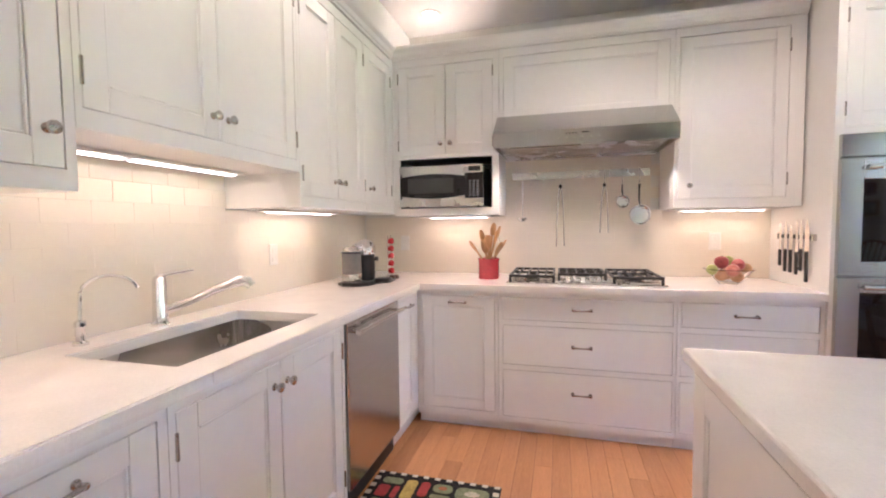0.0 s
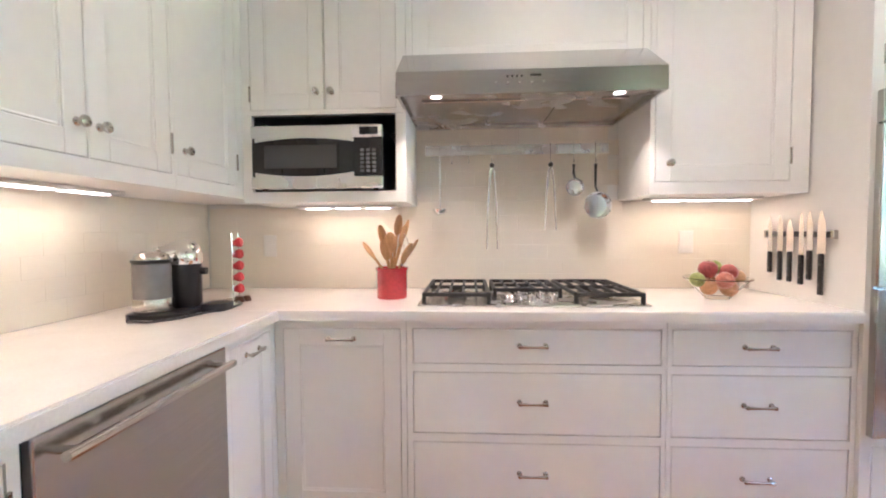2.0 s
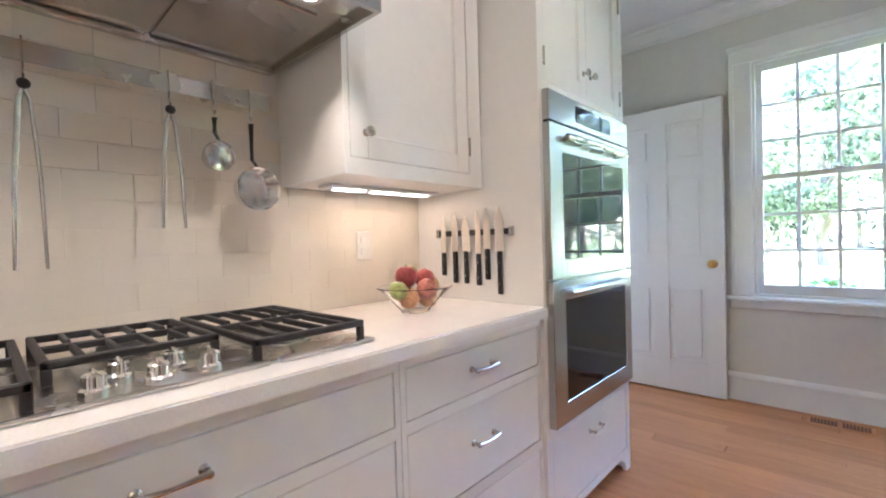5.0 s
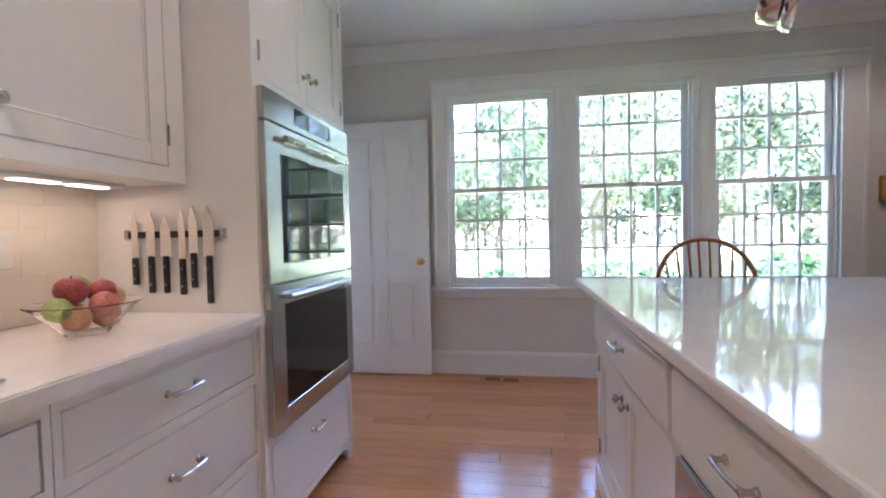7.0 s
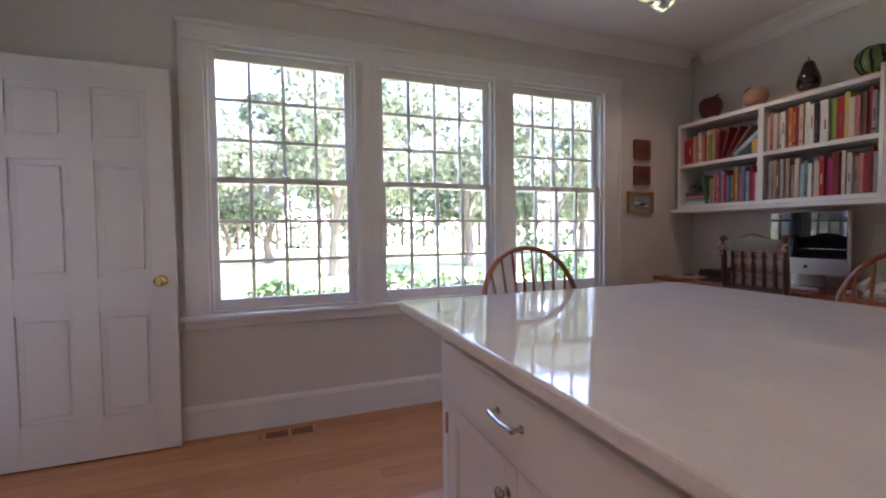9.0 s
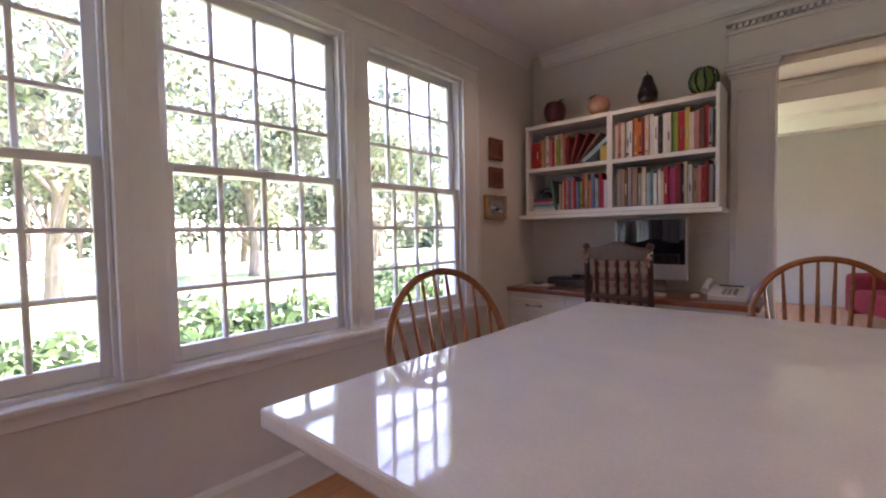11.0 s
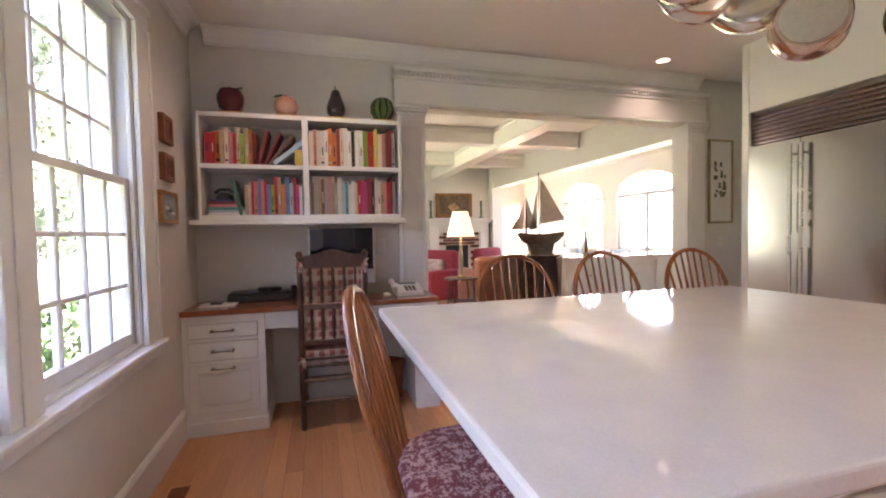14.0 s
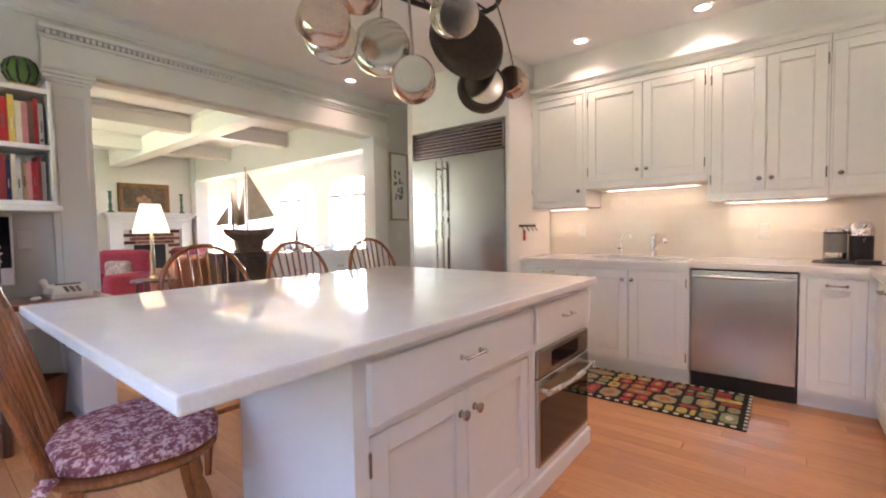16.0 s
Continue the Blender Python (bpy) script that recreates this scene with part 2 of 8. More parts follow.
WINS = [(1.930, 2.795), (0.912, 1.772), (-0.088, 0.755)]
WZ0, WZ1 = 0.748, 2.318
FE = frame_x(EX, -1)
wall_with_holes("wall_east", FE, SY, 4.9, 0, CEIL, 0.2, [(a - 0.04, b + 0.04, WZ0 - 0.03, WZ1 + 0.03) for a, b in WINS], M["wall"], "pale greige painted wall with three sash windows")
FN = frame_y(NY, -1)
wall_with_holes("wall_north", FN, WX - 0.2, EX, 0, CEIL, 0.15, [(3.15, 3.99, 0, 2.08)], M["wall"], "painted wall behind the range and ovens")
slab("wall_west", (WX - 0.2, -1.25, 0), (WX, NY, CEIL), M["wall"], "painted wall behind the sink run")
slab("wall_hall", (2.6, 4.75, 0), (EX, 4.9, CEIL), M["wall"], "plain hall wall beyond the open door")
slab("wall_hall_side", (2.6, 3.95, 0), (2.75, 4.75, CEIL), M["wall"], "plain hall side wall")
OPX0, OPX1, OPZ = -0.25, 2.395, 2.285
FS = frame_y(SY, 1)
wall_with_holes("wall_south", FS, -4.0, EX + 0.2, 0, CEIL + 0.1, 0.16, [(OPX0, OPX1, 0, OPZ)], M["wall"], "painted wall with a wide cased opening")
slab("ceiling", (WX - 0.2, SY, CEIL), (EX + 0.2, 4.9, CEIL + 0.15), M["ceiling"], "flat white painted ceiling", "ceiling")
slab("subfloor", (-4.2, -9.2, -0.12), (EX + 0.2, 4.9, -0.022), M["subfloor"], "dark ground under the floor boards", "floor")

# far room shell
FAR_Y, FAR_X0, FAR_X1, FAR_C = -6.6, -3.2, 3.9, 2.68
SUN_Y = -10.4


def casing(name, F, u0, u1, v0, v1, w, d, label, sill=False, head=None):
    """A flat casing with a raised outer bead round an opening."""
    ob = thing(name, F((u0 + u1) / 2, v0, 0), label, "trim", kind="structure")
    for n, a in (("casing_side", (u0 - w, u0)), ("casing_side", (u1, u1 + w))):
        bm = fbox(B(), F, a[0], a[1], v0, v1, 0, d, 0.003)
        o = a[0] if a[0] < u0 else a[1] - 0.02
        fbox(bm, F, o, o + 0.02, v0, v1 + 0.0, d, d + 0.008, 0.002)
        part(n, bm, M["trim"], ob)
    bm = fbox(B(), F, u0 - w, u1 + w, v1, v1 + w * (head or 1), 0, d, 0.003)
    fbox(bm, F, u0 - w - 0.006, u1 + w + 0.006, v1 + w * (head or 1) - 0.025, v1 + w * (head or 1), 0, d + 0.014, 0.003)
    part("casing_head", bm, M["trim"], ob)
    return ob


def run_profile(bm, F, u0, u1, prof):
    """Sweep a (d, v) profile along a wall."""
    a = [bm.verts.new(F(u0, v, d)) for d, v in prof]
    b = [bm.verts.new(F(u1, v, d)) for d, v in prof]
    n = len(prof)
    bm.faces.new(a)
    bm.faces.new(b[::-1])
    for i in range(n):
        bm.faces.new((a[i], a[(i + 1) % n], b[(i + 1) % n], b[i]))
    return bm


def crown(F, u0, u1, z, label, size=0.11, name="crown_trim"):
    s = size
    prof = [(0, z - s), (0.012, z - s), (0.016, z - s * 0.86), (0.026, z - s * 0.8), (0.04, z - s * 0.55), (0.07, z - s * 0.25), (0.085, z - s * 0.18), (0.09, z - s * 0.1), (0.1, z - 0.002), (0, z - 0.002)]
    return solid(name, run_profile(B(), F, u0, u1, prof), M["trim"], label, "crown moulding", "structure")


crown(FE, SY + 0.1, NY, CEIL, "white crown moulding above the windows")
crown(FS, -0.4, EX - 0.1, CEIL, "white crown moulding above the bookshelf and opening")
BB = [(0, 0.0), (0.016, 0.0), (0.016, 0.155), (0.02, 0.158), (0.02, 0.17), (0.012, 0.185), (0.006, 0.192), (0, 0.195)]
solid("baseboard", run_profile(B(), FE, DF_LINE, NY, BB), M["trim"], "tall white baseboard under the windows", "baseboard", "structure")

# window group: one casing board set, stool and apron, three double-hung sashes
win_trim = thing("window_trim", (EX, 1.345, 0.70), "broad white casing round three sash windows", "trim", kind="structure")
edges = [(WINS[0][1], 2.92), (WINS[1][1], WINS[0][0]), (WINS[2][1], WINS[1][0]), (-0.25, WINS[2][0])]
for a, b in edges:
    bm = fbox(B(), FE, a, b, 0.733, WZ1, 0, 0.024, 0.003)
    if 0 < a < 2.7:
        fbox(bm, FE, a + 0.05, b - 0.05, 0.733, WZ1, 0.024, 0.03, 0.002)
    else:
        o = a if a < 0 else b - 0.025
        fbox(bm, FE, o, o + 0.025, 0.733, WZ1, 0.024, 0.034, 0.002)
    part("casing_board", bm, M["trim"], win_trim)
bm = fbox(B(), FE, -0.25, 2.92, WZ1 + 0.002, 2.438, 0, 0.024, 0.003)
fbox(bm, FE, -0.26, 2.93, 2.41, 2.44, 0, 0.036, 0.004)
part("casing_head", bm, M["trim"], win_trim)
part("window_stool", fbox(B(), FE, -0.28, 2.96, 0.703, 0.731, -0.06, 0.055, 0.008, seg=2), M["trim"], win_trim)
part("apron", fbox(B(), FE, -0.25, 2.93, 0.648, 0.702, 0, 0.02, 0.004), M["trim"], win_trim)

pane_meshes = {}


def sash_window(idx, a, b):
    w = thing("window_%d" % idx, (EX + 0.08, (a + b) / 2, WZ0), "white double-hung sash window with twelve panes a sash", "window", "row of sash windows", "structure")
    F = frame_x(EX + 0.02, -1)
    # jamb lining
    bm = B()
    fbox(bm, F, a - 0.038, a, WZ0 - 0.028, WZ1 + 0.028, 0.016, -0.16)
    fbox(bm, F, b, b + 0.038, WZ0 - 0.028, WZ1 + 0.028, 0.016, -0.16)
    fbox(bm, F, a, b, WZ1, WZ1 + 0.028, 0.016, -0.16)
    fbox(bm, F, a, b, WZ0 - 0.028, WZ0, 0.016, -0.18)
    for u in (a, b - 0.018):
        fbox(bm, F, u, u + 0.018, WZ0, WZ1, 0.012, -0.008, 0.003)
    fbox(bm, F, a + 0.018, b - 0.018, WZ1 - 0.018, WZ1, 0.012, -0.008, 0.003)
    part("window_frame", bm, M["trim"], w)
    mid = (WZ0 + WZ1) / 2
    for nm, z0, z1, d0, brail, trail in (("lower_sash", WZ0 + 0.001, mid + 0.02, -0.012, 0.062, 0.036), ("upper_sash", mid - 0.018, WZ1 - 0.001, -0.058, 0.036, 0.055)):
        st = 0.048
        d1 = d0 - 0.036
        u0, u1 = a + 0.003, b - 0.003
        bm = B()
        fbox(bm, F, u0, u0 + st, z0, z1, d0, d1, 0.003)
        fbox(bm, F, u1 - st, u1, z0, z1, d0, d1, 0.003)
        fbox(bm, F, u0 + st, u1 - st, z0, z0 + brail, d0, d1, 0.003)
        fbox(bm, F, u0 + st, u1 - st, z1 - trail, z1, d0, d1, 0.003)
        s = part(nm, bm, M["trim"], w)
        gu0, gu1, gz0, gz1 = u0 + st, u1 - st, z0 + brail, z1 - trail
        mb = 0.02
        pw, ph = (gu1 - gu0 - 3 * mb) / 4, (gz1 - gz0 - 2 * mb) / 3
        bm = B()
        for i in range(1, 4):
            u = gu0 + i * pw + (i - 1) * mb
            fbox(bm, F, u, u + mb, gz0, gz1, d0 - 0.004, d1 + 0.002, 0.004)
        for j in range(1, 3):
            z = gz0 + j * ph + (j - 1) * mb
            fbox(bm, F, gu0, gu1, z, z + mb, d0 - 0.006, d1 + 0.003, 0.004)
        part("muntins", bm, M["trim"], s)
        key = (round(pw, 4), round(ph, 4))
        if key not in pane_meshes:
            pane_meshes[key] = link_mesh("pane", box(B(), (-0.0015, -pw / 2, -ph / 2), (0.0015, pw / 2, ph / 2)), M["glass"])
        for i in range(4):
            for j in range(3):
                p = new("pane", pane_meshes[key])
                p.parent = s
                c = Vector(F(gu0 + i * (pw + mb) + pw / 2, gz0 + j * (ph + mb) + ph / 2, (d0 + d1) / 2))
                p.location = c - WORLD[w]
                p.visible_shadow = False
    bm = B()
    fbox(bm, F, (a + b) / 2 - 0.03, (a + b) / 2 + 0.03, mid + 0.0215, mid + 0.028, -0.018, -0.045, 0.002)
    tube(bm, [F((a + b) / 2, mid + 0.031, -0.03), F((a + b) / 2 + 0.012, mid + 0.037, -0.025), F((a + b) / 2 + 0.03, mid + 0.034, -0.02)], 0.005, 6)
    part("sash_lock", bm, M["nickel"], w, "small metal sash lock")
    return w


for i, (a, b) in enumerate(WINS):
    sash_window(i + 1, a, b)


# ------------------------------------------------ cabinet pieces
def shaker(F, u0, u1, v0, v1, d=0.0, flat=False, t=0.018):
    return fbox(B(), F, u0, u1, v0, v1, d - t, d, 0.003)


def panel_door(name, F, u0, u1, v0, v1, d, parent, m_, rail=0.065, t=0.018):
    """A framed front: recessed panel with its moulded edge, two stiles and two rails."""
    bm = fbox(B(), F, u0 + rail - 0.004, u1 - rail + 0.004, v0 + rail - 0.004, v1 - rail + 0.004, d - t + 0.001, d - 0.010)
    door_ = part(name, bm, m_, parent)
    e = 0.009
    for a in ((u0 + rail, u0 + rail + e, v0 + rail, v1 - rail), (u1 - rail - e, u1 - rail, v0 + rail, v1 - rail),
              (u0 + rail + e, u1 - rail - e, v0 + rail, v0 + rail + e), (u0 + rail + e, u1 - rail - e, v1 - rail - e, v1 - rail)):
        part("bead", fbox(B(), F, *a, d - 0.0105, d - 0.004, 0.003), m_, door_)
    for a, b in ((u0, u0 + rail), (u1 - rail, u1)):
        part("stile", fbox(B(), F, a, b, v0, v1, d - t, d, 0.002), m_, door_)
    for a, b in ((v0, v0 + rail), (v1 - rail, v1)):
        part("rail", fbox(B(), F, u0 + rail, u1 - rail, a, b, d - t, d - 0.0003, 0.002), m_, door_)
    return door_


def knob(F, u, v, d, parent, r=0.016):
    bm = B()
    p0, p1 = Vector(F(u, v, d)), Vector(F(u, v, d + 1))
    m = Matrix.Translation(p0) @ (p1 - p0).to_track_quat("Z", "Y").to_matrix().to_4x4()
    lathe(bm, [(0, 0), (r * 0.75, 0), (r * 0.75, 0.002), (r * 0.4, 0.006), (r * 0.38, 0.014), (r * 0.8, 0.018), (r, 0.023), (r * 0.95, 0.029), (r * 0.5, 0.033), (0, 0.034)], m, 14)
    return part("knob", bm, M["nickel"], parent, "satin nickel round knob", True)


def pull(F, u, v, d, parent, half=0.05, vertical=False):
    bm = B()
    for s in (-1, 1):
        c = (u + s * half, v)
        p0, p1 = Vector(F(c[0], c[1], d)), Vector(F(c[0], c[1], d + 1))
        m = Matrix.Translation(p0) @ (p1 - p0).to_track_quat("Z", "Y").to_matrix().to_4x4()
        lathe(bm, [(0, 0), (0.010, 0), (0.010, 0.003), (0.006, 0.006), (0.005, 0.018), (0.0075, 0.022), (0.0075, 0.028), (0, 0.031)], m, 12)
    n = 8
    pts = [F(u - half * 0.98 + 1.96 * half * i / n, v, d + 0.025 + 0.004 * math.sin(math.pi * i / n)) for i in range(n + 1)]
    tube(bm, pts, [0.0052 + 0.0012 * math.cos(2 * math.pi * i / n) for i in range(n + 1)], 8)
    return part("handle", bm, M["nickel"], parent, "satin nickel bar pull", True)


def hinge(F, u, v, d, parent):
    bm = B()
    cyl(bm, F(u, v - 0.028, d + 0.003), F(u, v + 0.028, d + 0.003), 0.0045, seg=8)
    for s in (-1, 1):
        ball(bm, F(u, v + s * 0.031, d + 0.003), 0.005, 8, 6)
    return part("hinge", bm, M["nickel"], parent, "small exposed butt hinge", True)


def cabinet(name, F, u0, u1, v0, v1, depth, fronts, label, category, group="", post=0.03, hollow=0.0, toe=0.0):
    """A face-framed cabinet with inset fronts. fronts: (kind, u0, u1, v0, v1, hardware)."""
    c = thing(name, F((u0 + u1) / 2, v0, -depth / 2), label, category, group)
    bm = B()
    fbox(bm, F, u0, u1, v0 + toe, hollow or v1, -depth, -0.03)
    if hollow:
        fbox(bm, F, u0, u0 + 0.018, hollow, v1, -depth, -0.03)
        fbox(bm, F, u1 - 0.018, u1, hollow, v1, -depth, -0.03)
    frame_bits = []
    us = sorted({u0, u1, *[f[1] for f in fronts], *[f[2] for f in fronts]})
    for a, b in zip(us, us[1:]):
        z = v0 + toe
        for f in sorted((f for f in fronts if f[1] <= a + 1e-6 and f[2] >= b - 1e-6), key=lambda f: f[3]):
            if f[3] > z + 1e-4:
                frame_bits.append((a, b, z, f[3]))
            z = f[4]
        if z < v1 - 1e-4:
            frame_bits.append((a, b, z, v1))
    if toe:
        fbox(bm, F, u0, u1, v0, v0 + toe, -depth, -0.045)
    part("body", bm, M["cabinet"], c)
    for a in frame_bits:
        part("face_frame", fbox(B(), F, *a, -0.03, 0), M["cabinet"], c)
    for kind, a, b, lo, hi, hw in fronts:
        g = 0.0025
        if kind == "door":
            d = panel_door("door", F, a + g, b - g, lo + g, hi - g, -0.001, c, M["cabinet"])
        elif kind == "flat":
            d = part("drawer_front", shaker(F, a + g, b - g, lo + g, hi - g, -0.001, flat=True), M["cabinet"], c)
        elif kind == "proud":
            d = part("drawer_front", shaker(F, a + g, b - g, lo + g, hi - g, 0.016, flat=True, t=0.034), M["cabinet"], c)
        dd = 0.016 if kind == "proud" else 0.0
        for h in hw:
            if h[0] == "knob":
                knob(F, h[1], h[2], dd, d)
            elif h[0] == "pull":
                pull(F, h[1], h[2], dd, d, h[3] if len(h) > 3 else 0.05)
            elif h[0] == "hinges":
                for v in (lo + (hi - lo) * 0.09 + 0.02, hi - (hi - lo) * 0.09 - 0.02):
                    hinge(F, h[1], v, 0.0, d)
    return c


FK = frame_x(SINK_FACE, 1)      # sink run base fronts
FR = frame_y(RANGE_FACE, -1)    # range run base fronts
BT = CT - 0.04                  # underside of worktop
DK = -WX + SINK_FACE            # base depth to the sink wall
DR = NY - RANGE_FACE
WG = "white base cabinets"
cabinet("drawer_cabinet", FK, 0.82, 1.33, 0, BT, DK - 0.002, [("door", 0.86, 1.305, 0.12, 0.845, [("pull", 1.08, 0.80, 0.05)])], "white painted pull-out base cabinet beside the sink", "cabinet", WG, toe=0.1)
cabinet("sink_cabinet", FK, 1.332, 2.19, 0, BT, DK - 0.002,
        [("door", 1.352, 1.758, 0.12, 0.845, [("knob", 1.722, 0.77), ("hinges", 1.352)]), ("door", 1.762, 2.168, 0.12, 0.845, [("knob", 1.79, 0.77), ("hinges", 2.168)])],
        "white painted sink cabinet with two panelled doors", "cabinet", WG, toe=0.1, hollow=0.6)
cabinet("corner_cabinet", FK, 2.812, 3.797, 0, BT, DK - 0.002, [("door", 2.845, 3.13, 0.12, 0.845, [("pull", 2.99, 0.80, 0.045)])], "white painted corner base cabinet with a narrow panelled door", "cabinet", WG, toe=0.1)
cabinet("pullout_cabinet", FR, SINK_FACE + 0.003, 0.206, 0, BT, DR - 0.002, [("door", -0.285, 0.186, 0.12, 0.845, [("pull", -0.05, 0.805, 0.05)])], "white painted pull-out base cabinet with one panelled front", "cabinet", WG, toe=0.07)
cabinet("drawer_cabinet", FR, 0.209, 1.196, 0, BT, DR - 0.002,
        [("flat", 0.232, 1.18, 0.708, 0.848, [("pull", 0.695, 0.783)]), ("flat", 0.232, 1.18, 0.432, 0.677, [("pull", 0.695, 0.562)]), ("flat", 0.232, 1.18, 0.105, 0.40, [("pull", 0.695, 0.28)])],
        "wide white cabinet of three flat drawers under the cooktop", "cabinet", WG, toe=0.07)
cabinet("drawer_cabinet", FR, 1.199, 1.881, 0, BT, DR - 0.002,
        [("flat", 1.215, 1.862, 0.708, 0.848, [("pull", 1.53, 0.783)]), ("flat", 1.215, 1.862, 0.432, 0.677, [("pull", 1.53, 0.562)]), ("flat", 1.215, 1.862, 0.105, 0.40, [("pull", 1.53, 0.28)])],
        "white cabinet of three flat drawers beside the wall ovens", "cabinet", WG, toe=0.07)

# upper cabinets, sink wall
FU = frame_x(UP_SINK, 1)
DU = UP_SINK - WX
UT = 2.42
UG = "white wall cabinets"
cabinet("wall_cabinet", FU, 0.78, 1.333, 1.375, UT, DU, [("door", 0.81, 1.31, 1.425, 2.37, [("knob", 1.272, 1.515), ("hinges", 0.81)])], "white painted wall cabinet with one panelled door", "cabinet", UG)
cabinet("wall_cabinet", FU, 1.335, 2.264, 1.53, UT, DU, [("door", 1.352, 1.80, 1.58, 2.37, [("knob", 1.768, 1.66), ("hinges", 1.352)]), ("door", 1.803, 2.245, 1.58, 2.37, [("knob", 1.838, 1.66), ("hinges", 2.245)])], "shorter white wall cabinet above the sink", "cabinet", UG)
cabinet("wall_cabinet", FU, 2.266, 2.953, 1.375, UT, DU, [("door", 2.286, 2.615, 1.425, 2.37, [("knob", 2.582, 1.515), ("hinges", 2.286)]), ("door", 2.618, 2.94, 1.425, 2.37, [("knob", 2.652, 1.515), ("hinges", 2.94)])], "white wall cabinet with a pair of panelled doors", "cabinet", UG)
cabinet("wall_cabinet", FU, 2.956, 3.797, 1.375, UT, DU, [("door", 2.966, 3.36, 1.425, 2.37, [("knob", 3.01, 1.515), ("hinges", 3.36)])], "white corner wall cabinet with one panelled door", "cabinet", UG)
# range wall
FP = frame_y(UP_RANGE, -1)
DP = NY - UP_RANGE
mwc = cabinet("microwave_cabinet", FP, UP_SINK + 0.003, 0.18, 1.745, UT, DP, [("door", -0.52, -0.183, 1.765, 2.37, [("knob", -0.215, 1.84), ("hinges", -0.52)]), ("door", -0.18, 0.14, 1.765, 2.37, [("knob", -0.148, 1.84), ("hinges", 0.14)])], "white wall cabinet with an open microwave niche below its doors", "cabinet", UG)
for nm, a in (("niche_shelf", (UP_SINK + 0.003, 0.18, 1.355, 1.405, -DP, 0)), ("niche_side", (UP_SINK + 0.003, -0.515, 1.405, 1.743, -DP, 0)), ("niche_side", (0.135, 0.18, 1.405, 1.743, -DP, 0)), ("niche_back", (-0.515, 0.135, 1.405, 1.743, -DP, -DP + 0.012))):
    part(nm, fbox(B(), FP, *a), M["cabinet"], mwc)
bm = B()
fbox(bm, FP, -0.514, 0.134, 1.406, 1.742, -DP + 0.013, -DP + 0.018)
fbox(bm, FP, 0.129, 0.134, 1.406, 1.742, -DP + 0.018, -0.02)
fbox(bm, FP, -0.514, -0.509, 1.406, 1.742, -DP + 0.018, -0.02)
fbox(bm, FP, -0.509, 0.129, 1.737, 1.742, -DP + 0.018, -0.02)
part("niche_liner", bm, M["black_plastic"], mwc, "dark liner inside the niche")
cabinet("hood_panel", FP, 0.183, 1.222, 1.90, UT, DP, [("door", 0.21, 1.195, 1.95, 2.37, [])], "white panelled hood surround above the range hood", "cabinet", UG)
cabinet("wall_cabinet", FP, 1.225, 1.875, 1.375, UT, DP, [("door", 1.245, 1.80, 1.425, 2.37, [("knob", 1.305, 1.505), ("hinges", 1.80)])], "white wall cabinet with a single panelled door", "cabinet", UG)

# soffit and crown above the wall cabinets
bm = B()
box(bm, (WX, 0.83, UT + 0.002), (UP_SINK - 0.004, NY, CEIL - 0.001))
box(bm, (UP_SINK - 0.004, UP_RANGE + 0.004, UT + 0.002), (1.875, NY, UT + 0.06))
solid("soffit", bm, M["cabinet"], "white soffit boards above the wall cabinets", "soffit", "structure")


def cabinet_crown(F, u0, u1, z, label):
    prof = [(-0.003, z), (0.012, z), (0.014, z + 0.012), (0.022, z + 0.018), (0.03, z + 0.04), (0.046, z + 0.058), (0.05, z + 0.07), (0.05, z + 0.078), (-0.003, z + 0.078)]
    return solid("cabinet_crown", run_profile(B(), F, u0, u1, prof), M["cabinet"], label, "crown moulding", "structure")


cabinet_crown(FU, 0.79, UP_RANGE - 0.05, UT + 0.003, "white crown moulding over the sink wall cabinets")
cabinet_crown(FP, UP_SINK + 0.002, 1.873, UT + 0.003, "white crown moulding over the range wall cabinets")

# ------------------------------------------------ worktops
SX0, SX1, SY0, SY1 = -0.81, -0.41, 1.44, 2.14   # sink cut-out


def worktop():
    bm = B()
    f = SINK_FACE + 0.033
    y0 = 0.815
    for a, b in (((WX, y0, BT + 0.001), (f, SY0, CT)), ((WX, SY0, BT + 0.001), (SX0, SY1, CT)), ((SX1, SY0, BT + 0.001), (f, SY1, CT)), ((WX, SY1, BT + 0.001), (f, RANGE_FACE - 0.033, CT)), ((WX, RANGE_FACE - 0.033, BT + 0.001), (1.881, NY, CT))):
        box(bm, a, b)
    bmesh.ops.remove_doubles(bm, verts=bm.verts, dist=1e-4)
    # drop inner faces between the blocks
    for fc in list(bm.faces):
        c = fc.calc_center_median()
        n = tuple(abs(round(k)) for k in fc.normal)
        if n[2] == 0:
            x, y = c.x, c.y
            inner = (abs(y - SY0) < 1e-3 and not SX0 < x < SX1) or (abs(y - SY1) < 1e-3 and not SX0 < x < SX1) or (abs(y - RANGE_FACE + 0.033) < 1e-3 and x < f)
            if inner:
                bm.faces.remove(fc)
    es = [e for e in bm.edges if len(e.link_faces) == 2 and e.calc_face_angle() > 0.5 and max(v.co.z for v in e.verts) > CT - 1e-3 and abs(e.verts[0].co.z - e.verts[1].co.z) < 1e-4]
    bmesh.ops.bevel(bm, geom=es, offset=0.006, segments=2, affect="EDGES")
    return solid("worktop", bm, M["quartz"], "L-shaped white quartz worktop with eased edges", "worktop")


worktop()

